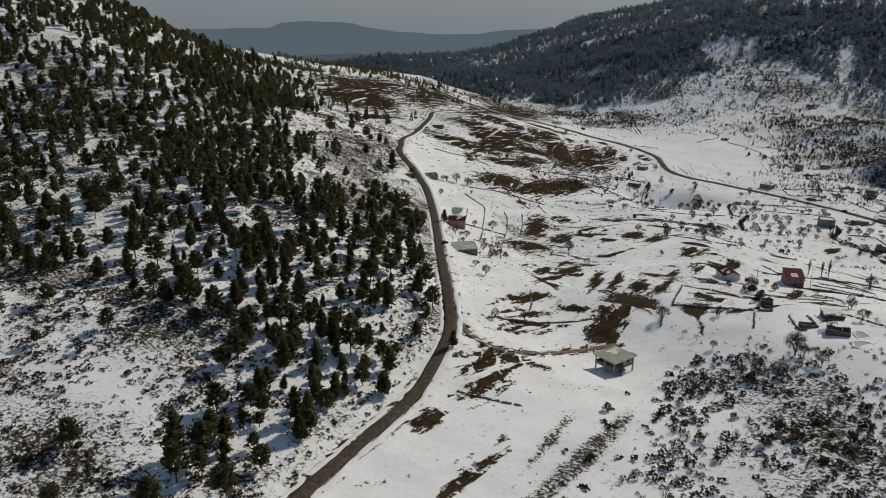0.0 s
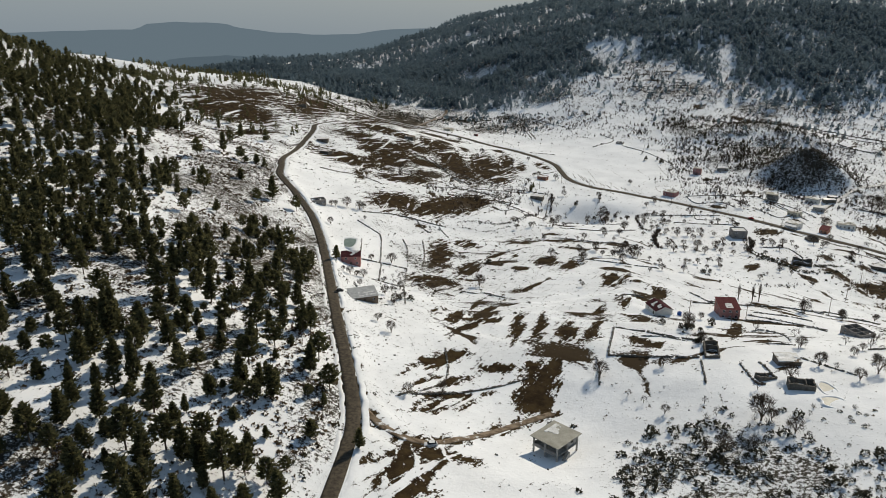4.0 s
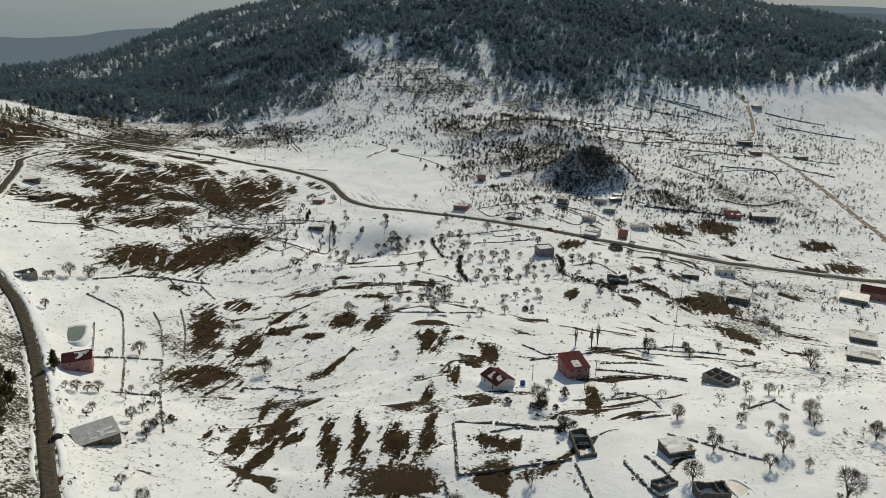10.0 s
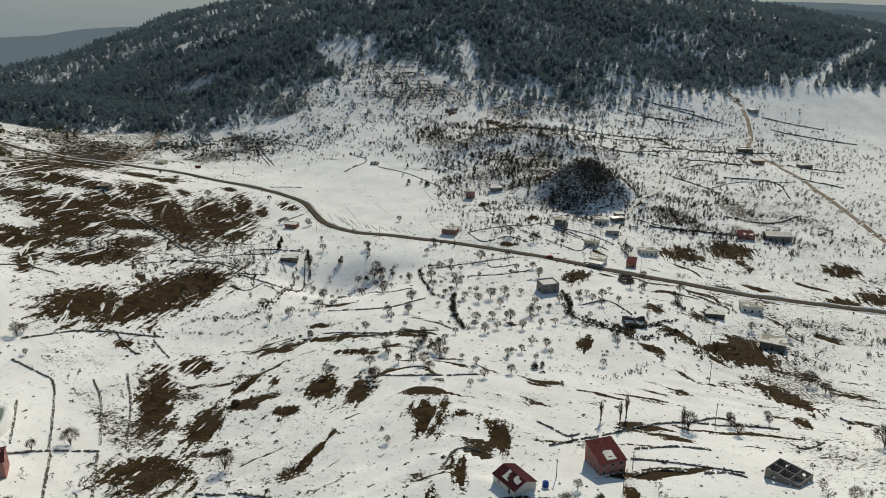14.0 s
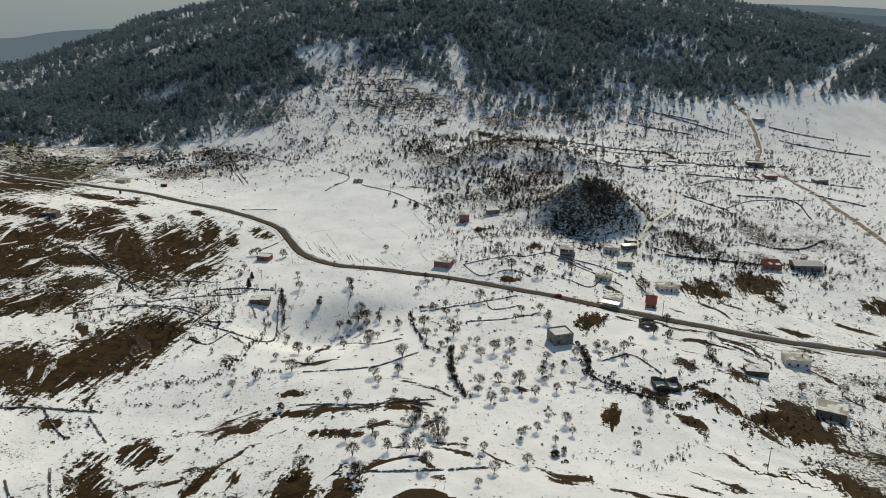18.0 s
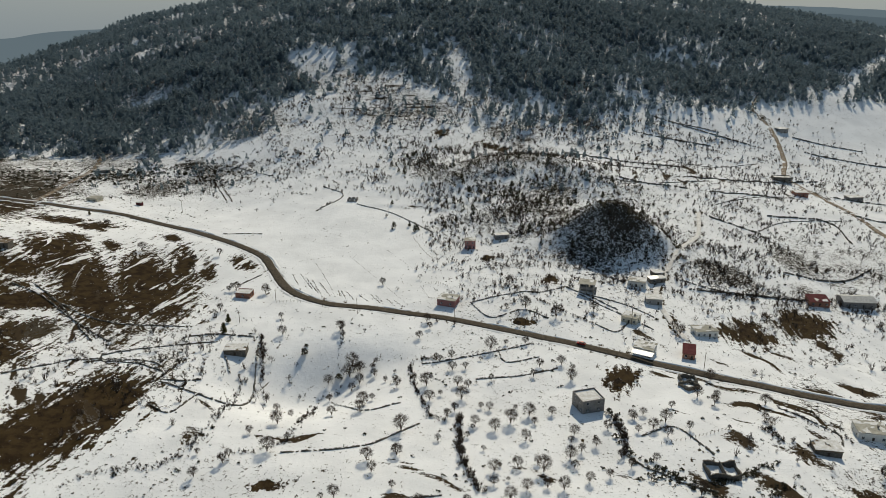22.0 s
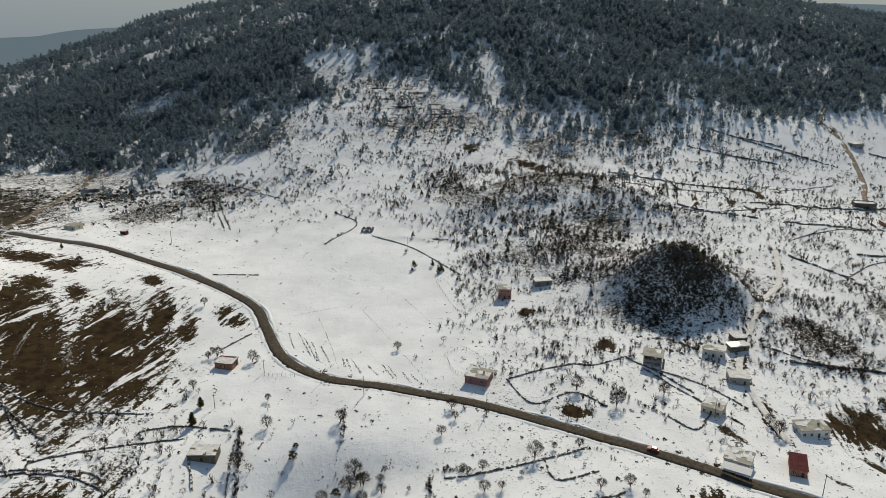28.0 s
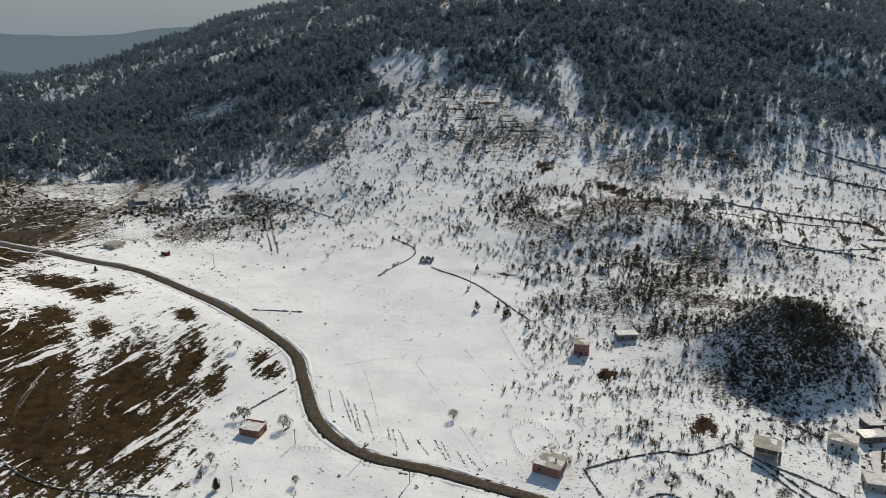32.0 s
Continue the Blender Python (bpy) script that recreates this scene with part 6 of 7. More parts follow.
TREES_VALLEY = [(188, 514), (151, 555), (36, 594), (42, 585), (45, 583), (27, 579), (50, 570), (59, 568), (52, 556), (44, 539), (52, 535), (50, 525), (55, 523), (68, 552), (64, 542), (76, 548),
                (65, 526), (98, 564), (109, 560), (116, 554), (134, 581), (138, 574), (149, 597), (151, 559), (43, 525), (73, 528), (8, 572), (4, 557), (-19, 531), (-65, 555), (-38, 589), (-48, 581),
                (23, 596), (-54, 564), (-41, 566), (-34, 574), (-170, 472), (-181, 507), (-179, 509), (-174, 517), (-167, 522), (-20, 522), (-38, 484), (-2, 486), (3, 475), (-20, 478), (4, 554), (-56, 561),
                (-166, 527), (-159, 507), (172, 519), (-17, 595), (-6, 594), (-2, 494), (-12, 502), (31, 584), (59, 575), (68, 574), (85, 559), (8, 500), (11, 498), (40, 492), (36, 520), (105, 550),
                (-19, 473), (83, 533)]
TREES_FIELDS = [(38, 623), (44, 623), (60, 640), (52, 608), (37, 607), (41, 604), (87, 617), (90, 611), (160, 653), (77, 618), (86, 602), (-38, 693), (-37, 673), (-8, 666), (-5, 646), (6, 646),
                (-3, 633), (12, 621), (-4, 602), (-17, 626), (29, 661), (36, 671), (24, 610), (33, 636), (-17, 638), (-3, 642), (-46, 651), (-44, 624), (-7, 628), (4, 636), (-9, 673), (89, 731),
                (91, 720), (92, 707), (102, 669), (100, 704), (19, 734), (-159, 864), (-124, 799), (-66, 739), (-85, 1049), (-69, 1025), (-84, 1034), (-47, 1051), (-35, 1062), (-28, 1042), (-68, 1022), (-120, 1035),
                (-54, 1030), (37, 948)]
TREES_GARDENS = [(90, 684), (80, 686), (40, 636), (78, 644), (160, 646), (195, 719), (219, 675), (196, 679), (126, 677), (107, 677), (-156, 856), (-77, 792), (-63, 734), (-67, 733), (-47, 728), (4, 642),
                 (-7, 640), (-114, 665), (-91, 783), (-69, 704)]


def orchard_share(x, y):
    s = np.zeros_like(x)
    for cx, cy, rx, ry, k in ((60, 535, 42, 45, 0.35), (30, 500, 35, 20, 0.5), (95, 600, 40, 40, 0.08), (55, 615, 35, 22, 0.15), (130, 690, 45, 40, 0.35), (-125, 400, 22, 30, 0.5),
                              (85, 800, 22, 90, 0.9), (110, 850, 45, 60, 1.0), (60, 960, 70, 40, 0.6), (130, 900, 60, 100, 0.9), (150, 800, 60, 70, 1.0), (225, 740, 40, 50, 0.9), (330, 790, 90, 90, 0.5),
                              (420, 960, 130, 90, 0.6), (300, 930, 70, 50, 0.6), (-30, 1010, 60, 30, 0.35), (70, 305, 45, 25, 0.2), (110, 340, 40, 40, 0.2), (-90, 650, 30, 40, 0.45), (110, 550, 60, 40, 0.3),
                              (250, 860, 70, 90, 0.55), (-40, 655, 22, 40, 0.25), (90, 1100, 90, 80, 0.35)):
        s = np.maximum(s, k * np.minimum(1, 1.5 * blob(x, y, cx, cy, rx, ry)))
    s *= np.where(blob(x, y, -5, 830, 60, 95) > 0.45, 0, 1)
    return s * np.clip(0.55 + rough(x, y, 14, 61), 0, 1)


HOUSE_SPOTS = np.array([o.matrix_basis.translation[:2] for o in scene.collection.objects if o.parent is None and o.get("category") in
                        ("house", "barn", "shed", "hut", "ruined house", "stone hut", "foundation")])


def clear_of_houses(x, y, gap):
    return np.sqrt(((x[:, None] - HOUSE_SPOTS[None, :, 0]) ** 2 + (y[:, None] - HOUSE_SPOTS[None, :, 1]) ** 2).min(1)) > gap


ox, oy = scatter(26000, -140, 600, 280, 1180, orchard_share, 71, 3.2)
ok = off_roads(ox, oy, 2.5) & clear_of_houses(ox, oy, 7.5)
ox, oy = ox[ok], oy[ok]
BIG_TREES = [(87, 419), (102, 412), (145, 395), (-170, 472), (-167, 522), (66, 322), (38, 279), (41, 279), (83, 315), (75, 308), (85, 290), (12, 321), (27, 372)]
special = [(x, y, dice.uniform(1.3, 1.6)) for x, y in BIG_TREES] + [(x, y, dice.uniform(0.85, 1.25)) for x, y in TREES_VILLAGE + TREES_YARDS + TREES_VALLEY + TREES_FIELDS + TREES_GARDENS if all((x - u) ** 2 + (y - v) ** 2 > 25 for u, v in BIG_TREES)]
nearest = np.argsort(np.abs(ox - 40) * 1.2 + np.abs(oy - 560))
placed = special + [(ox[k], oy[k], dice.uniform(0.5, 1.0)) for k in nearest[: 300 - len(special)]]
for n, (x, y, size) in enumerate(placed):
    m = pose(x, y, level(x, y) - 0.05, 0, 0, dice.uniform(0, 360)) @ Matrix.Diagonal((size, size, size * dice.uniform(0.85, 1.1), 1))
    ob = models_bare[n] if n < 4 else copy_thing(models_bare[n % 4], m)
    ob.matrix_basis = m
rest = np.array([(ox[k], oy[k], 0.0, dice.uniform(0.5, 0.95)) for k in nearest[300 - len(special):]])
rest[:, 2] = height(rest[:, 0], rest[:, 1]) - 0.05
small = []
for me in light_bare:
    tv, tf = arrays_of(me[1])
    bv, bf = arrays_of(me[0])
    small.append((np.vstack([tv, bv]), np.vstack([tf, bf + len(tv)])))
mass("bare_wood", small, rest, "twig", "grey leafless trees and brush on far slopes", "bare trees")
for n, (x, y) in enumerate(((87, 423), (58, 428), (64, 425), (68, 429))):
    m = pose(x, y, level(x, y) - 0.05, 0, 0, 70 * n) @ Matrix.Diagonal((1, 1, 0.8 + 0.1 * n, 1))
    (model_poplar if n == 0 else copy_thing(model_poplar, m)).matrix_basis = m
for x, y, size in ((-65, 676, 0.75), (-175, 886, 0.45), (-146, 412, 0.95), (-79, 233, 0.8), (-64, 690, 0.6)):
    m = pose(x, y, level(x, y) - 0.1, 0, 0, 40 * size) @ Matrix.Diagonal((size, size, size, 1))
    c = copy_thing(bpy.data.objects["pine_tree"], m)
    c.matrix_basis = m
    tagged(c, "lone dark evergreen standing in the open snow", group="lone evergreens")

# ---- scrub ----
def build_scrub():
    shapes = [bush_shape(300 + k, 13) for k in range(8)]
    x, y = scatter(75000, -420, 460, 110, 1090, lambda u, v: 0.8 * np.clip(share_of_scrub(u, v) - 0.18, 0, 1) * np.where(v < 290, 1.6, 1) * np.clip(0.5 + 1.1 * rough(u, v, 9, 81), 0, 1), 82)
    ok = off_roads(x, y, 1.5) & clear_of_houses(x, y, 7)
    x, y = x[ok], y[ok]
    size = rng.uniform(0.7, 1.9, len(x)) * np.where((y < 290) & (x > -60), 1.6, 1)
    mass("juniper_scrub", shapes, np.c_[x, y, height(x, y) - 0.1, size], "juniper", "low dark evergreen scrub poking through snow", "scrub", (0.6, 1.0))
    x, y = scatter(48000, -330, 420, 120, 1080, lambda u, v: 0.04 + 0.40 * np.clip(share_of_scrub(u, v), 0, 1) * np.clip(rough(u, v, 12, 83) + 0.5, 0, 1), 84)
    ok = off_roads(x, y, 0.5) & clear_of_houses(x, y, 6) & (blob(x, y, -5, 830, 55, 90) < 0.5)
    x, y = x[ok], y[ok]
    small_tuft = [bush_shape(340 + k, 7) for k in range(6)]
    mass("dry_tufts", small_tuft, np.c_[x, y, height(x, y) - 0.08, rng.uniform(0.35, 0.9, len(x))], "rust", "withered brown tufts scattered through the snow", "dry grass", (0.6, 1.0))


def build_brush():
    """Grey leafless brush on the wooded slopes."""
    def share(u, v):
        s = np.zeros_like(u)
        for cx, cy, rx, ry, k in ((130, 900, 62, 110, 1.0), (120, 850, 45, 75, 1.0), (165, 790, 55, 60, 1.0), (150, 930, 80, 60, 0.8), (240, 735, 40, 48, 1.3), (60, 985, 70, 35, 0.6), (268, 730, 55, 60, 1.2), (300, 800, 70, 60, 0.6), (-140, 655, 55, 24, 0.6), (105, 770, 30, 60, 0.7),
                                  (90, 780, 14, 70, 0.8), (-60, 1010, 60, 28, 0.6), (100, 1090, 120, 60, 0.5), (-110, 660, 30, 40, 0.5), (380, 960, 140, 80, 0.35), (190, 500, 40, 25, 0.3), (60, 1130, 90, 90, 0.7), (330, 1040, 120, 50, 0.6), (10, 1230, 60, 70, 0.5)):
            s = np.maximum(s, k * np.minimum(1, 1.5 * blob(u, v, cx, cy, rx, ry)))
        return s * np.clip(0.45 + 1.1 * rough(u * 0.45, v, 9, 62) + 0.7 * rough(u, v, 26, 67), 0, 1) * np.where(blob(u, v, -5, 830, 58, 92) > 0.45, 0, 1)

    x, y = scatter(110000, -180, 560, 460, 1260, share, 85)
    ok = off_roads(x, y, 1.5) & clear_of_houses(x, y, 7)
    x, y = x[ok], y[ok]
    mx, my = scatter(800, 140, 215, 725, 810, lambda u, v: np.minimum(1, 1.3 * blob(u, v, 174, 760, 24, 25)), 88)
    ok = clear_of_houses(mx, my, 7)
    mass("mound_brush", dark_brush, np.c_[mx[ok], my[ok], height(mx[ok], my[ok]) - 0.1, rng.uniform(0.8, 2.4, ok.sum())], "juniper", "dark brush covering the rocky mound", "brush", (0.7, 1.1))
    kx, ky = scatter(5200, -340, -80, 930, 1090, lambda u, v: np.minimum(1, 0.8 * blob(u, v, -150, 1024, 52, 26) + 0.5 * blob(u, v, -265, 1020, 60, 45)) * np.clip(0.6 + rough(u, v, 9, 66), 0, 1), 89)
    ok = clear_of_houses(kx, ky, 8) & off_roads(kx, ky, 2)
    mass("knoll_brush", dark_brush, np.c_[kx[ok], ky[ok], height(kx[ok], ky[ok]) - 0.1, rng.uniform(1.0, 3.2, ok.sum())], "juniper", "dark bushes on the stony knoll below the forest", "brush", (0.7, 1.1))
    mass("bare_brush", brush, np.c_[x, y, height(x, y) - 0.1, 1.0 + 3.2 * rng.uniform(0, 1, len(x)) ** 2], "twig", "grey leafless brush on the wooded slope", "brush", (0.8, 1.3))


def build_thicket():
    """Bushes and heath on the stony spur, and undergrowth between the pines."""
    def spur(u, v):
        rim = np.interp(v, [110, 150, 185, 220, 253, 281, 300], [-30, -22, -14, -8, -10, -2, 30])
        s = np.clip((u - rim) / 8, 0, 1) * np.clip((292 - v) / 12, 0, 1)
        s *= np.maximum(np.maximum(blob(u, v, 0, 235, 9, 34, -8), 0.9 * blob(u, v, 12, 272, 18, 7)), np.clip(0.42 + 0.8 * rough(u, v, 14, 63), 0.1, 1) * np.where(blob(u, v, 18, 242, 10, 12) > 0.5, 0.3, 1))
        return np.minimum(1, 1.2 * s)

    x, y = scatter(5200, -32, 150, 110, 300, spur, 86, 1.15)
    ok = clear_of_houses(x, y, 8) & off_roads(x, y, 3)
    x, y = x[ok], y[ok]
    big = [bush_shape(400 + k, 46, 0.62, 0.9) if k % 4 else broom_shape(400 + k, 34, 0.6, 1.1, 0.03) for k in range(8)]
    size = 1.1 + 2.7 * rng.uniform(0, 1, len(x)) ** 2
    mass("thicket", big, np.c_[x, y, height(x, y) - 0.15, size], "juniper", "big dark bushes covering the stony spur", "bushes", (0.7, 1.0))

    def below(u, v):
        d = left_of_road(u, v)
        return np.clip((d - 4) / 6, 0, 1) * np.clip(0.45 + 0.9 * rough(u, v, 13, 64), 0.05, 1) * np.where((d < 45) & (v < 330) | (v < 200), 1, 0.55) * np.where(v > 560, 0.5, 1)

    x, y = scatter(38000, -340, -86, 80, 640, below, 87)
    ok = off_roads(x, y, 3)
    x, y = x[ok], y[ok]
    small_bush = [bush_shape(420 + k, 9, 0.8, 0.8) for k in range(6)]
    mass("undergrowth", small_bush, np.c_[x, y, height(x, y) - 0.1, rng.uniform(0.6, 1.7, len(x))], "rust", "brown leafless undergrowth on the pine slope", "undergrowth", (0.6, 0.9))


def juniper_meshes(tall, wide):
    bm, leaves = bmesh.new(), bmesh.new()
    rod(bm, (0, 0, -0.3), (0, 0, tall * 0.6), 0.09, 0.04, 5, False)
    for k in range(16):
        a, u = k * 2.4, (k + 0.5) / 16
        reach = wide * 0.4 * math.sqrt(1 - u * u) * dice.uniform(0.5, 1.1)
        tip = Vector((reach * math.cos(a), reach * math.sin(a), tall * (0.15 + 0.75 * u)))
        rod(bm, (0, 0, tall * 0.2), tip, 0.03, 0.012, 3, False)
        pad(leaves, tip, wide * 0.17, tall * 0.13, 26, 0.34)
    return mesh_of("stem", bm, "bark"), mesh_of("foliage", leaves, "juniper")


models_bush = []
for tall, wide in ((2.4, 3.2), (1.9, 2.8), (3.0, 3.0)):
    stem, foliage = juniper_meshes(tall, wide)
    ob = thing("juniper_bush", "round dark juniper bush standing in snow", "bush", None, "round juniper bushes")
    part("stem", stem, None, ob), part("foliage", foliage, None, ob)
    models_bush.append(ob)
BUSHES = [(26, 367), (28, 368), (37, 374), (28, 348), (27, 347), (52, 480), (16, 372), (48, 478), (23, 365), (7, 212), (-22, 188), (30, 222), (35, 217), (44, 222), (49, 219), (17, 230), (47, 236), (-22, 222), (26, 366), (31, 364), (29, 347), (33, 350), (-199, 181), (-172, 157), (-176, 160), (-154, 156),
          (-133, 153), (-124, 161), (-144, 126), (-163, 140), (-190, 170), (-185, 173), (58, 214), (63, 222), (40, 205), (-102, 371), (-98, 376), (56, 240), (25, 214), (12, 200), (70, 232), (-45, 531), (-12, 640),
          (-26, 661), (-27, 655), (90, 570), (-73, 469), (-120, 176), (-152, 200), (-140, 188)]
for n, (x, y) in enumerate(BUSHES):
    size = dice.uniform(0.8, 1.35)
    m = pose(x, y, level(x, y) - 0.05, 0, 0, dice.uniform(0, 360)) @ Matrix.Diagonal((size, size, size * dice.uniform(0.85, 1.1), 1))
    ob = models_bush[n] if n < 3 else copy_thing(models_bush[n % 3], m)
    ob.matrix_basis = m

build_scrub()
build_brush()
build_thicket()

# ---- poles, cars, ponds and small things ----
def power_pole(x, y, tall=8.5, seed=0, bars=1):
    ob = thing("power_pole", "slender wooden power pole with a short crossarm", "power pole", pose(x, y, level(x, y), 0, 0, 20 * seed), "power poles")
    bm = bmesh.new()
    rod(bm, (0, 0, -0.8), (0, 0, tall), 0.15, 0.10, 8)
    part("pole", bm, "wood", ob)
    part("crossarm", boxes((-0.7, -0.06, tall - 0.7, 0.7, 0.06, tall - 0.58)), "wood", ob)
    for s in (-0.6, 0.0, 0.6):
        bm = bmesh.new()
        rod(bm, (s, 0, tall - 0.58), (s, 0, tall - 0.35), 0.05, 0.035, 6)
        part("insulator", bm, "white_paint", ob)


for k, (x, y) in enumerate(((-58.5, 689), (-41.2, 717), (-16.6, 705), (-115.8, 914.6), (139, 658), (46, 379), (30, 392), (55, 393), (120, 464), (99, 422), (137, 496), (38, 867), (1, 692), (49, 673), (151, 606))):
    power_pole(x, y, 6.5 if k < 3 or 5 <= k < 8 else 9.0, k)


def car(label, x, y, yaw, paint):
    bm = bmesh.new()
    ob = thing("car", label, "car", pose(x, y, level(x, y) + 0.12, 0, 0, yaw))
    prof = [(-2.05, 0.35), (-2.1, 0.75), (-1.95, 0.92), (-1.0, 1.0), (1.95, 1.0), (2.1, 0.8), (2.05, 0.35)]
    a = [bm.verts.new((px, -0.82, pz)) for px, pz in prof]
    b = [bm.verts.new((px, 0.82, pz)) for px, pz in prof]
    for k in range(len(prof)):
        j = (k + 1) % len(prof)
        bm.faces.new((a[k], a[j], b[j], b[k]))
    bm.faces.new(a[::-1]), bm.faces.new(b)
    bmesh.ops.bevel(bm, geom=bm.edges[:], offset=0.07, segments=2, affect="EDGES")
    part("body", bm, paint, ob)
    cab = [(-1.0, 1.0), (-0.45, 1.48), (1.2, 1.5), (1.8, 1.0)]
    bm = bmesh.new()
    a, b = [bm.verts.new((px, -0.76 + (pz - 1) * 0.25, pz - 0.01)) for px, pz in cab], [bm.verts.new((px, 0.76 - (pz - 1) * 0.25, pz - 0.01)) for px, pz in cab]
    for k in range(4):
        bm.faces.new((a[k], a[(k + 1) % 4], b[(k + 1) % 4], b[k]))
    bm.faces.new(a[::-1]), bm.faces.new(b)
    part("windows", bm, "glass", ob)
    bm = boxes((-0.5, -0.66, 1.47, 1.25, 0.66, 1.53))
    bmesh.ops.bevel(bm, geom=bm.edges[:], offset=0.03, segments=1, affect="EDGES")
    part("car_roof", bm, paint, ob)
    for wx in (-1.3, 1.3):
        for wy in (-0.78, 0.78):
            bm = bmesh.new()
            rod(bm, (wx, wy - 0.1, 0.32), (wx, wy + 0.1, 0.32), 0.32, 0.32, 14)
            w = part("wheel", bm, "tyre", ob)
            bm = bmesh.new()
            s = 1 if wy > 0 else -1
            rod(bm, (wx, wy + s * 0.095, 0.32), (wx, wy + s * 0.115, 0.32), 0.19, 0.17, 10)
            part("rim", bm, "steel", w)
    for wy in (-0.55, 0.55):
        part("headlight", boxes((-2.13, wy - 0.17, 0.68, -2.05, wy + 0.17, 0.82)), "white_paint", ob)
        part("tail_light", boxes((2.06, wy - 0.17, 0.68, 2.12, wy + 0.17, 0.82)), "red_paint", ob)


car("small red hatchback standing on the valley road", 104, 637.5, -38, "red_paint")
car("white saloon parked on the muddy farm lane", -61.6, 248, 20, "white_paint")
car("dark car parked beside the timber barn", -124, 350, 55, "tyre")


def pond(label, x, y, rx, ry, turn, material, rim="snow", seed=1, square=False):
    edge = height(x + np.array([-rx, rx, 0, 0]), y + np.array([0, 0, -ry, ry]))
    z = float(edge.mean() + 0.5 if square else edge.min() + 0.25)
    ob = thing("pond", label, "pond", pose(x, y, z, 0, 0, turn))
    n = 36
    a = np.arange(n) * 2 * math.pi / n
    r = 1 + 0.14 * rough(np.cos(a) * 4, np.sin(a) * 4, 2.0, seed)
    if square:
        r = r / (np.abs(np.cos(a)) ** 5 + np.abs(np.sin(a)) ** 5) ** 0.2
    px, py = rx * r * np.cos(a), ry * r * np.sin(a)
    part("water", flat_mesh("water", [(u, v, 0.05) for u, v in zip(px, py)], [list(range(n))], material), None, ob)
    v, f = [], []
    for s, dz in ((0.97, 0.0), (1.08, 0.30), (1.22, 0.28), (1.5, -3.0 if square else -0.9)):
        v += [(u * s, w * s, dz) for u, w in zip(px, py)]
    for q in range(3):
        f += [(q * n + k, q * n + (k + 1) % n, (q + 1) * n + (k + 1) % n, (q + 1) * n + k) for k in range(n)]
    part("bank", flat_mesh("bank", v, f, rim, True), None, ob, "raised bank with snow")


pond("small frozen pond with a yellowish ice crust", 62.8, 300, 2.3, 4.6, 12, "ice", seed=3)
pond("round frozen pond with pale ice", 62, 290, 3.6, 3.4, 0, "ice", seed=4)
pond("rectangular grey-green reservoir with earthen banks", -153, 451, 4.6, 7.5, 6, "pool_water", "snow", 5, True)


def water_tank(x, y):
    ob = thing("water_tank", "round blue plastic water tank beside the barn", "water tank", pose(x, y, level(x, y)))
    bm = bmesh.new()
    rod(bm, (0, 0, -0.2), (0, 0, 1.5), 0.95, 0.95, 18), rod(bm, (0, 0, 1.5), (0, 0, 1.75), 0.9, 0.45, 18)
    part("barrel", bm, "blue", ob)
    bm = bmesh.new()
    rod(bm, (0, 0, 1.74), (0, 0, 1.86), 0.28, 0.26, 12)
    part("lid", bm, "blue", ob)


water_tank(25, 387)


def porch_roof():
    ob = thing("porch_roof", "bright white sheet roof on thin posts before the house", "porch", pose(127.5, 620.5, level(127.5, 620.5), 0, 0, -40))
    bm = boxes((-5, -1.9, 2.75, 5, 1.9, 2.83))
    for v in bm.verts:
        v.co.z += 0.12 * v.co.y
    part("sheet", bm, "white_paint", ob)
    for px in (-4.7, 0, 4.7):
        for py in (-1.7, 1.7):
            part("post", boxes((px - 0.06, py - 0.06, -1.2, px + 0.06, py + 0.06, 2.74 + 0.12 * py)), "steel", ob)


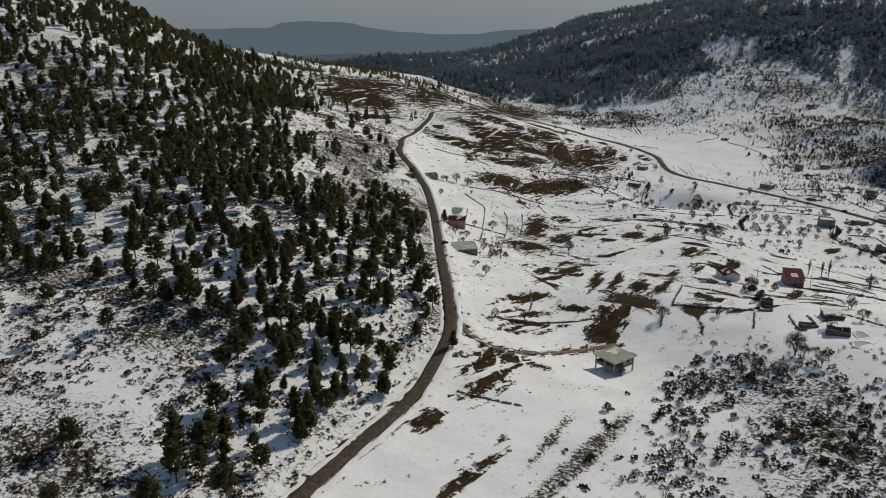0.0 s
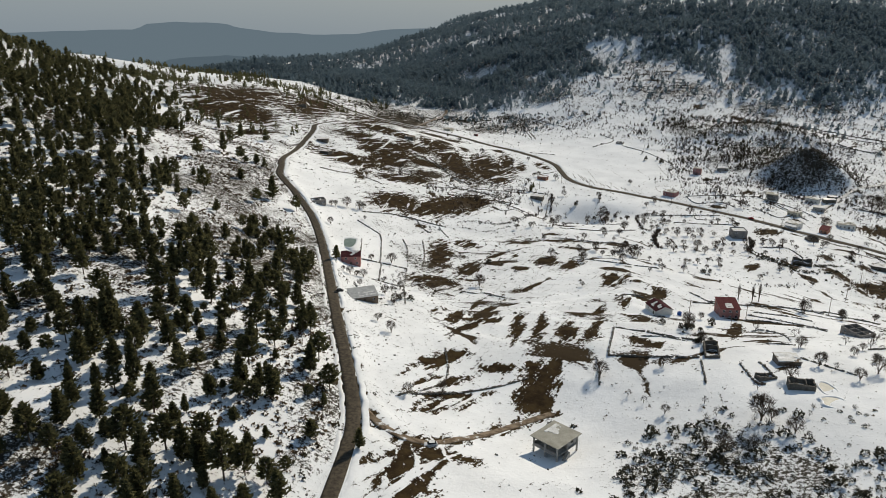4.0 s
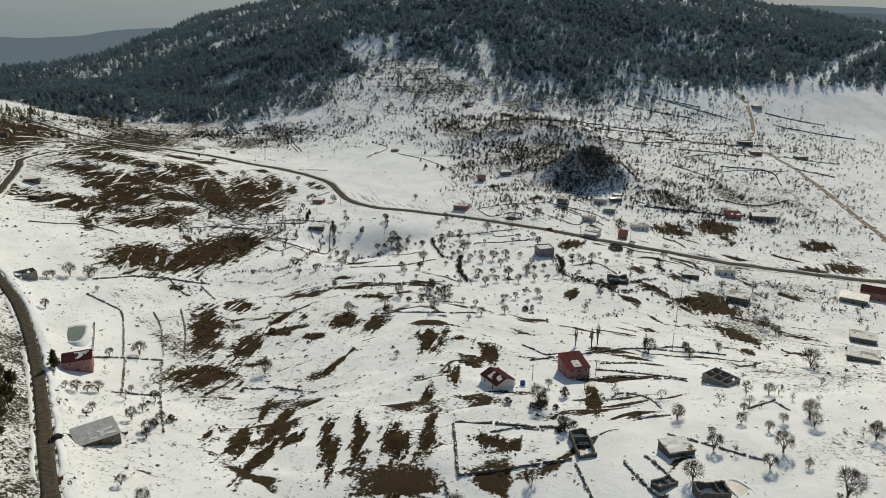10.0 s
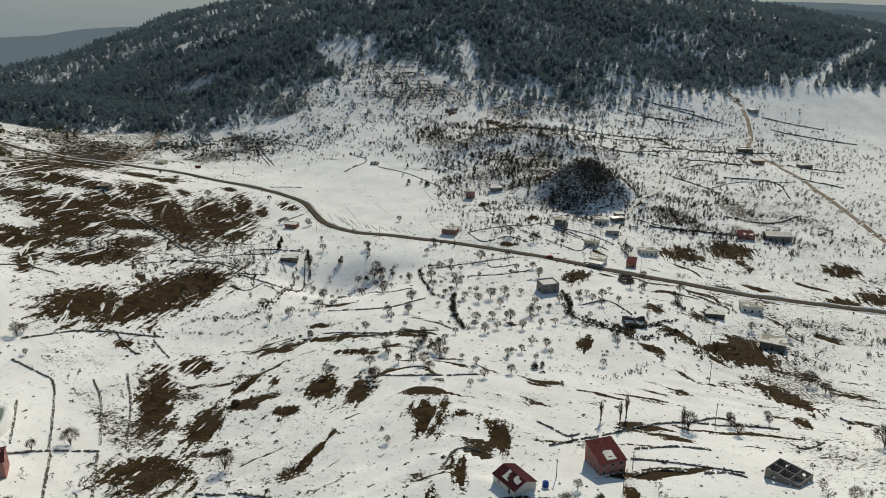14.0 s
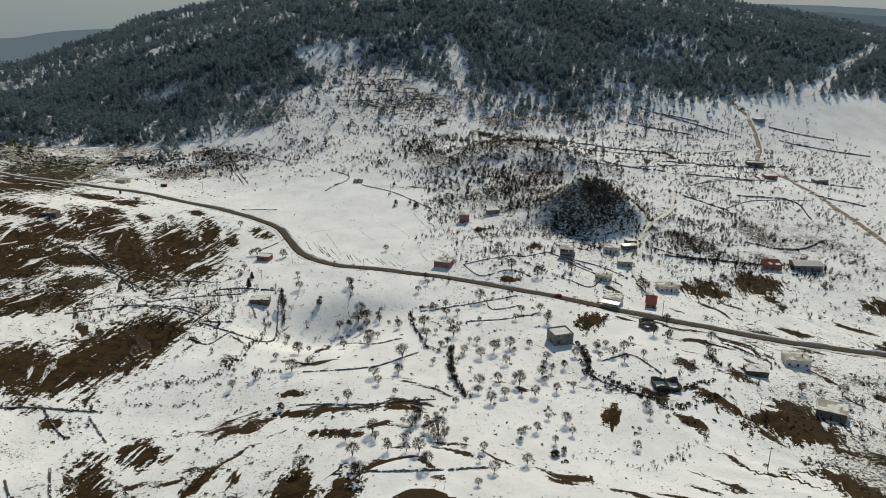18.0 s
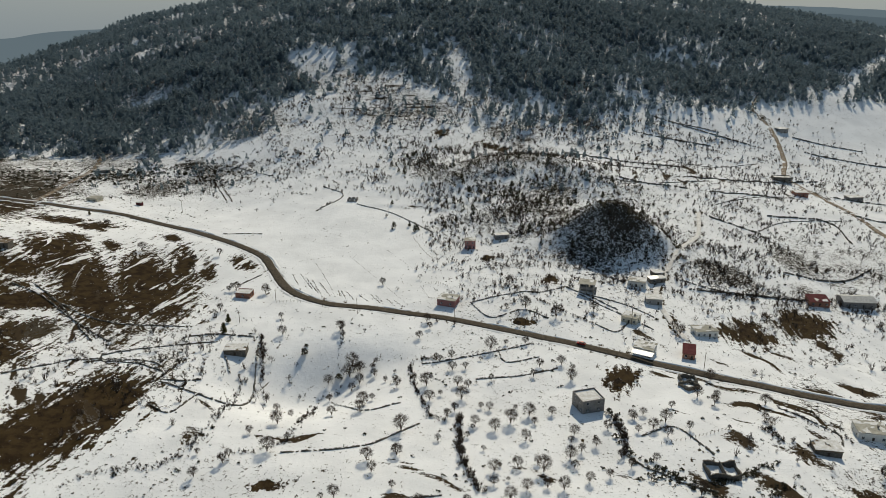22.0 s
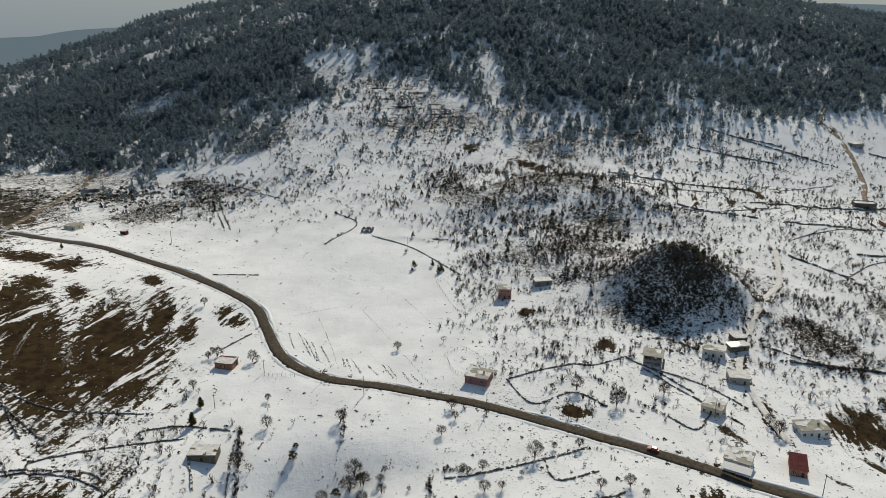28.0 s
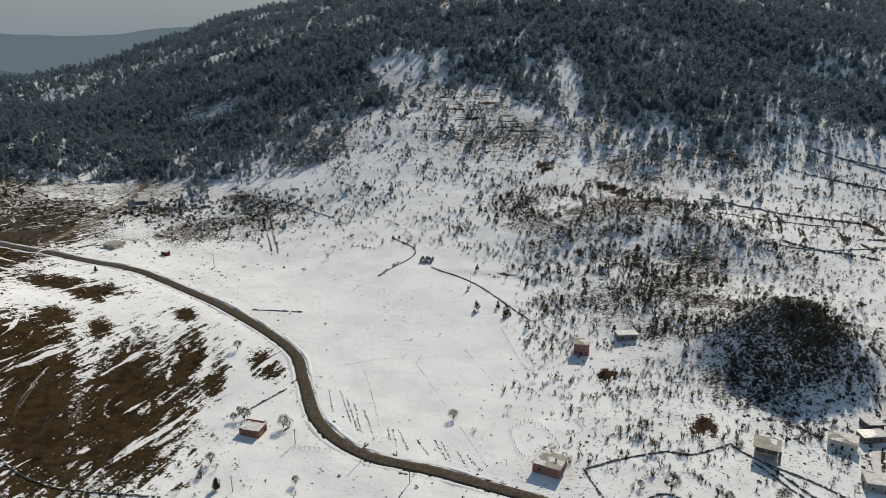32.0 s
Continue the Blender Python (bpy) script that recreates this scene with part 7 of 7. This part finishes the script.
porch_roof()


def fence(points, gap, label):
    q = curve(points, gap)
    z = height(q[:, 0], q[:, 1])
    ob = thing("fence", label, "fence", pose(0, 0, 0))
    post = mesh_of("post", boxes((-0.06, -0.06, -0.4, 0.06, 0.06, 1.25)), "wood")
    for (x, y), h in zip(q, z):
        p = part("post", post, None, ob)
        p.location = (x, y, h)
    for up in (0.6, 1.1):
        bm = bmesh.new()
        for k in range(len(q) - 1):
            rod(bm, (*q[k], z[k] + up), (*q[k + 1], z[k + 1] + up), 0.012, 0.012, 3, False)
        part("fence_wire", bm, "wire", ob)


fence([(100, 545), (115, 548), (132, 553)], 2.2, "thin post and wire fence round an orchard")
fence([(40, 725), (50, 730), (57, 711), (43, 706), (40, 725)], 2.2, "garden fence of thin posts beside the pink house")
fence([(49, 815), (56, 772), (76, 785), (68, 825), (49, 815)], 3.0, "post fence round the young vineyard")
fence([(-41, 714), (-28, 712)], 2.0, "low post fence by the roadside shed")
fence([(196, 530), (225, 512), (250, 495)], 3.0, "long post and wire fence across the slope")


def rocks():
    """Grey boulders lying about the walls, ruins and mound."""
    shape = []
    for k in range(5):
        bm = bmesh.new()
        bmesh.ops.create_icosphere(bm, subdivisions=1, radius=0.5)
        for v in bm.verts:
            v.co *= dice.uniform(0.7, 1.2)
            v.co.z *= 0.7
        me = mesh_of("rock", bm, "rock")
        shape.append(arrays_of(me))
    x, y = scatter(22000, -250, 330, 200, 900, lambda u, v: 0.04 + 0.25 * np.clip(share_of_scrub(u, v), 0, 1) ** 2 + 0.5 * blob(u, v, 163, 730, 26, 26), 91)
    ok = off_roads(x, y, 1.0) & clear_of_houses(x, y, 5) & (blob(x, y, -5, 830, 60, 95) < 0.5)
    x, y = x[ok], y[ok]
    mound = blob(x, y, 163, 732, 24, 28)
    mass("boulders", shape, np.c_[x, y, height(x, y), rng.uniform(0.35, 1.1, len(x)) * (1 + 2.2 * mound)], "rock", "dark boulders scattered over slopes and mound", "rocks", (0.6, 1.1))


rocks()
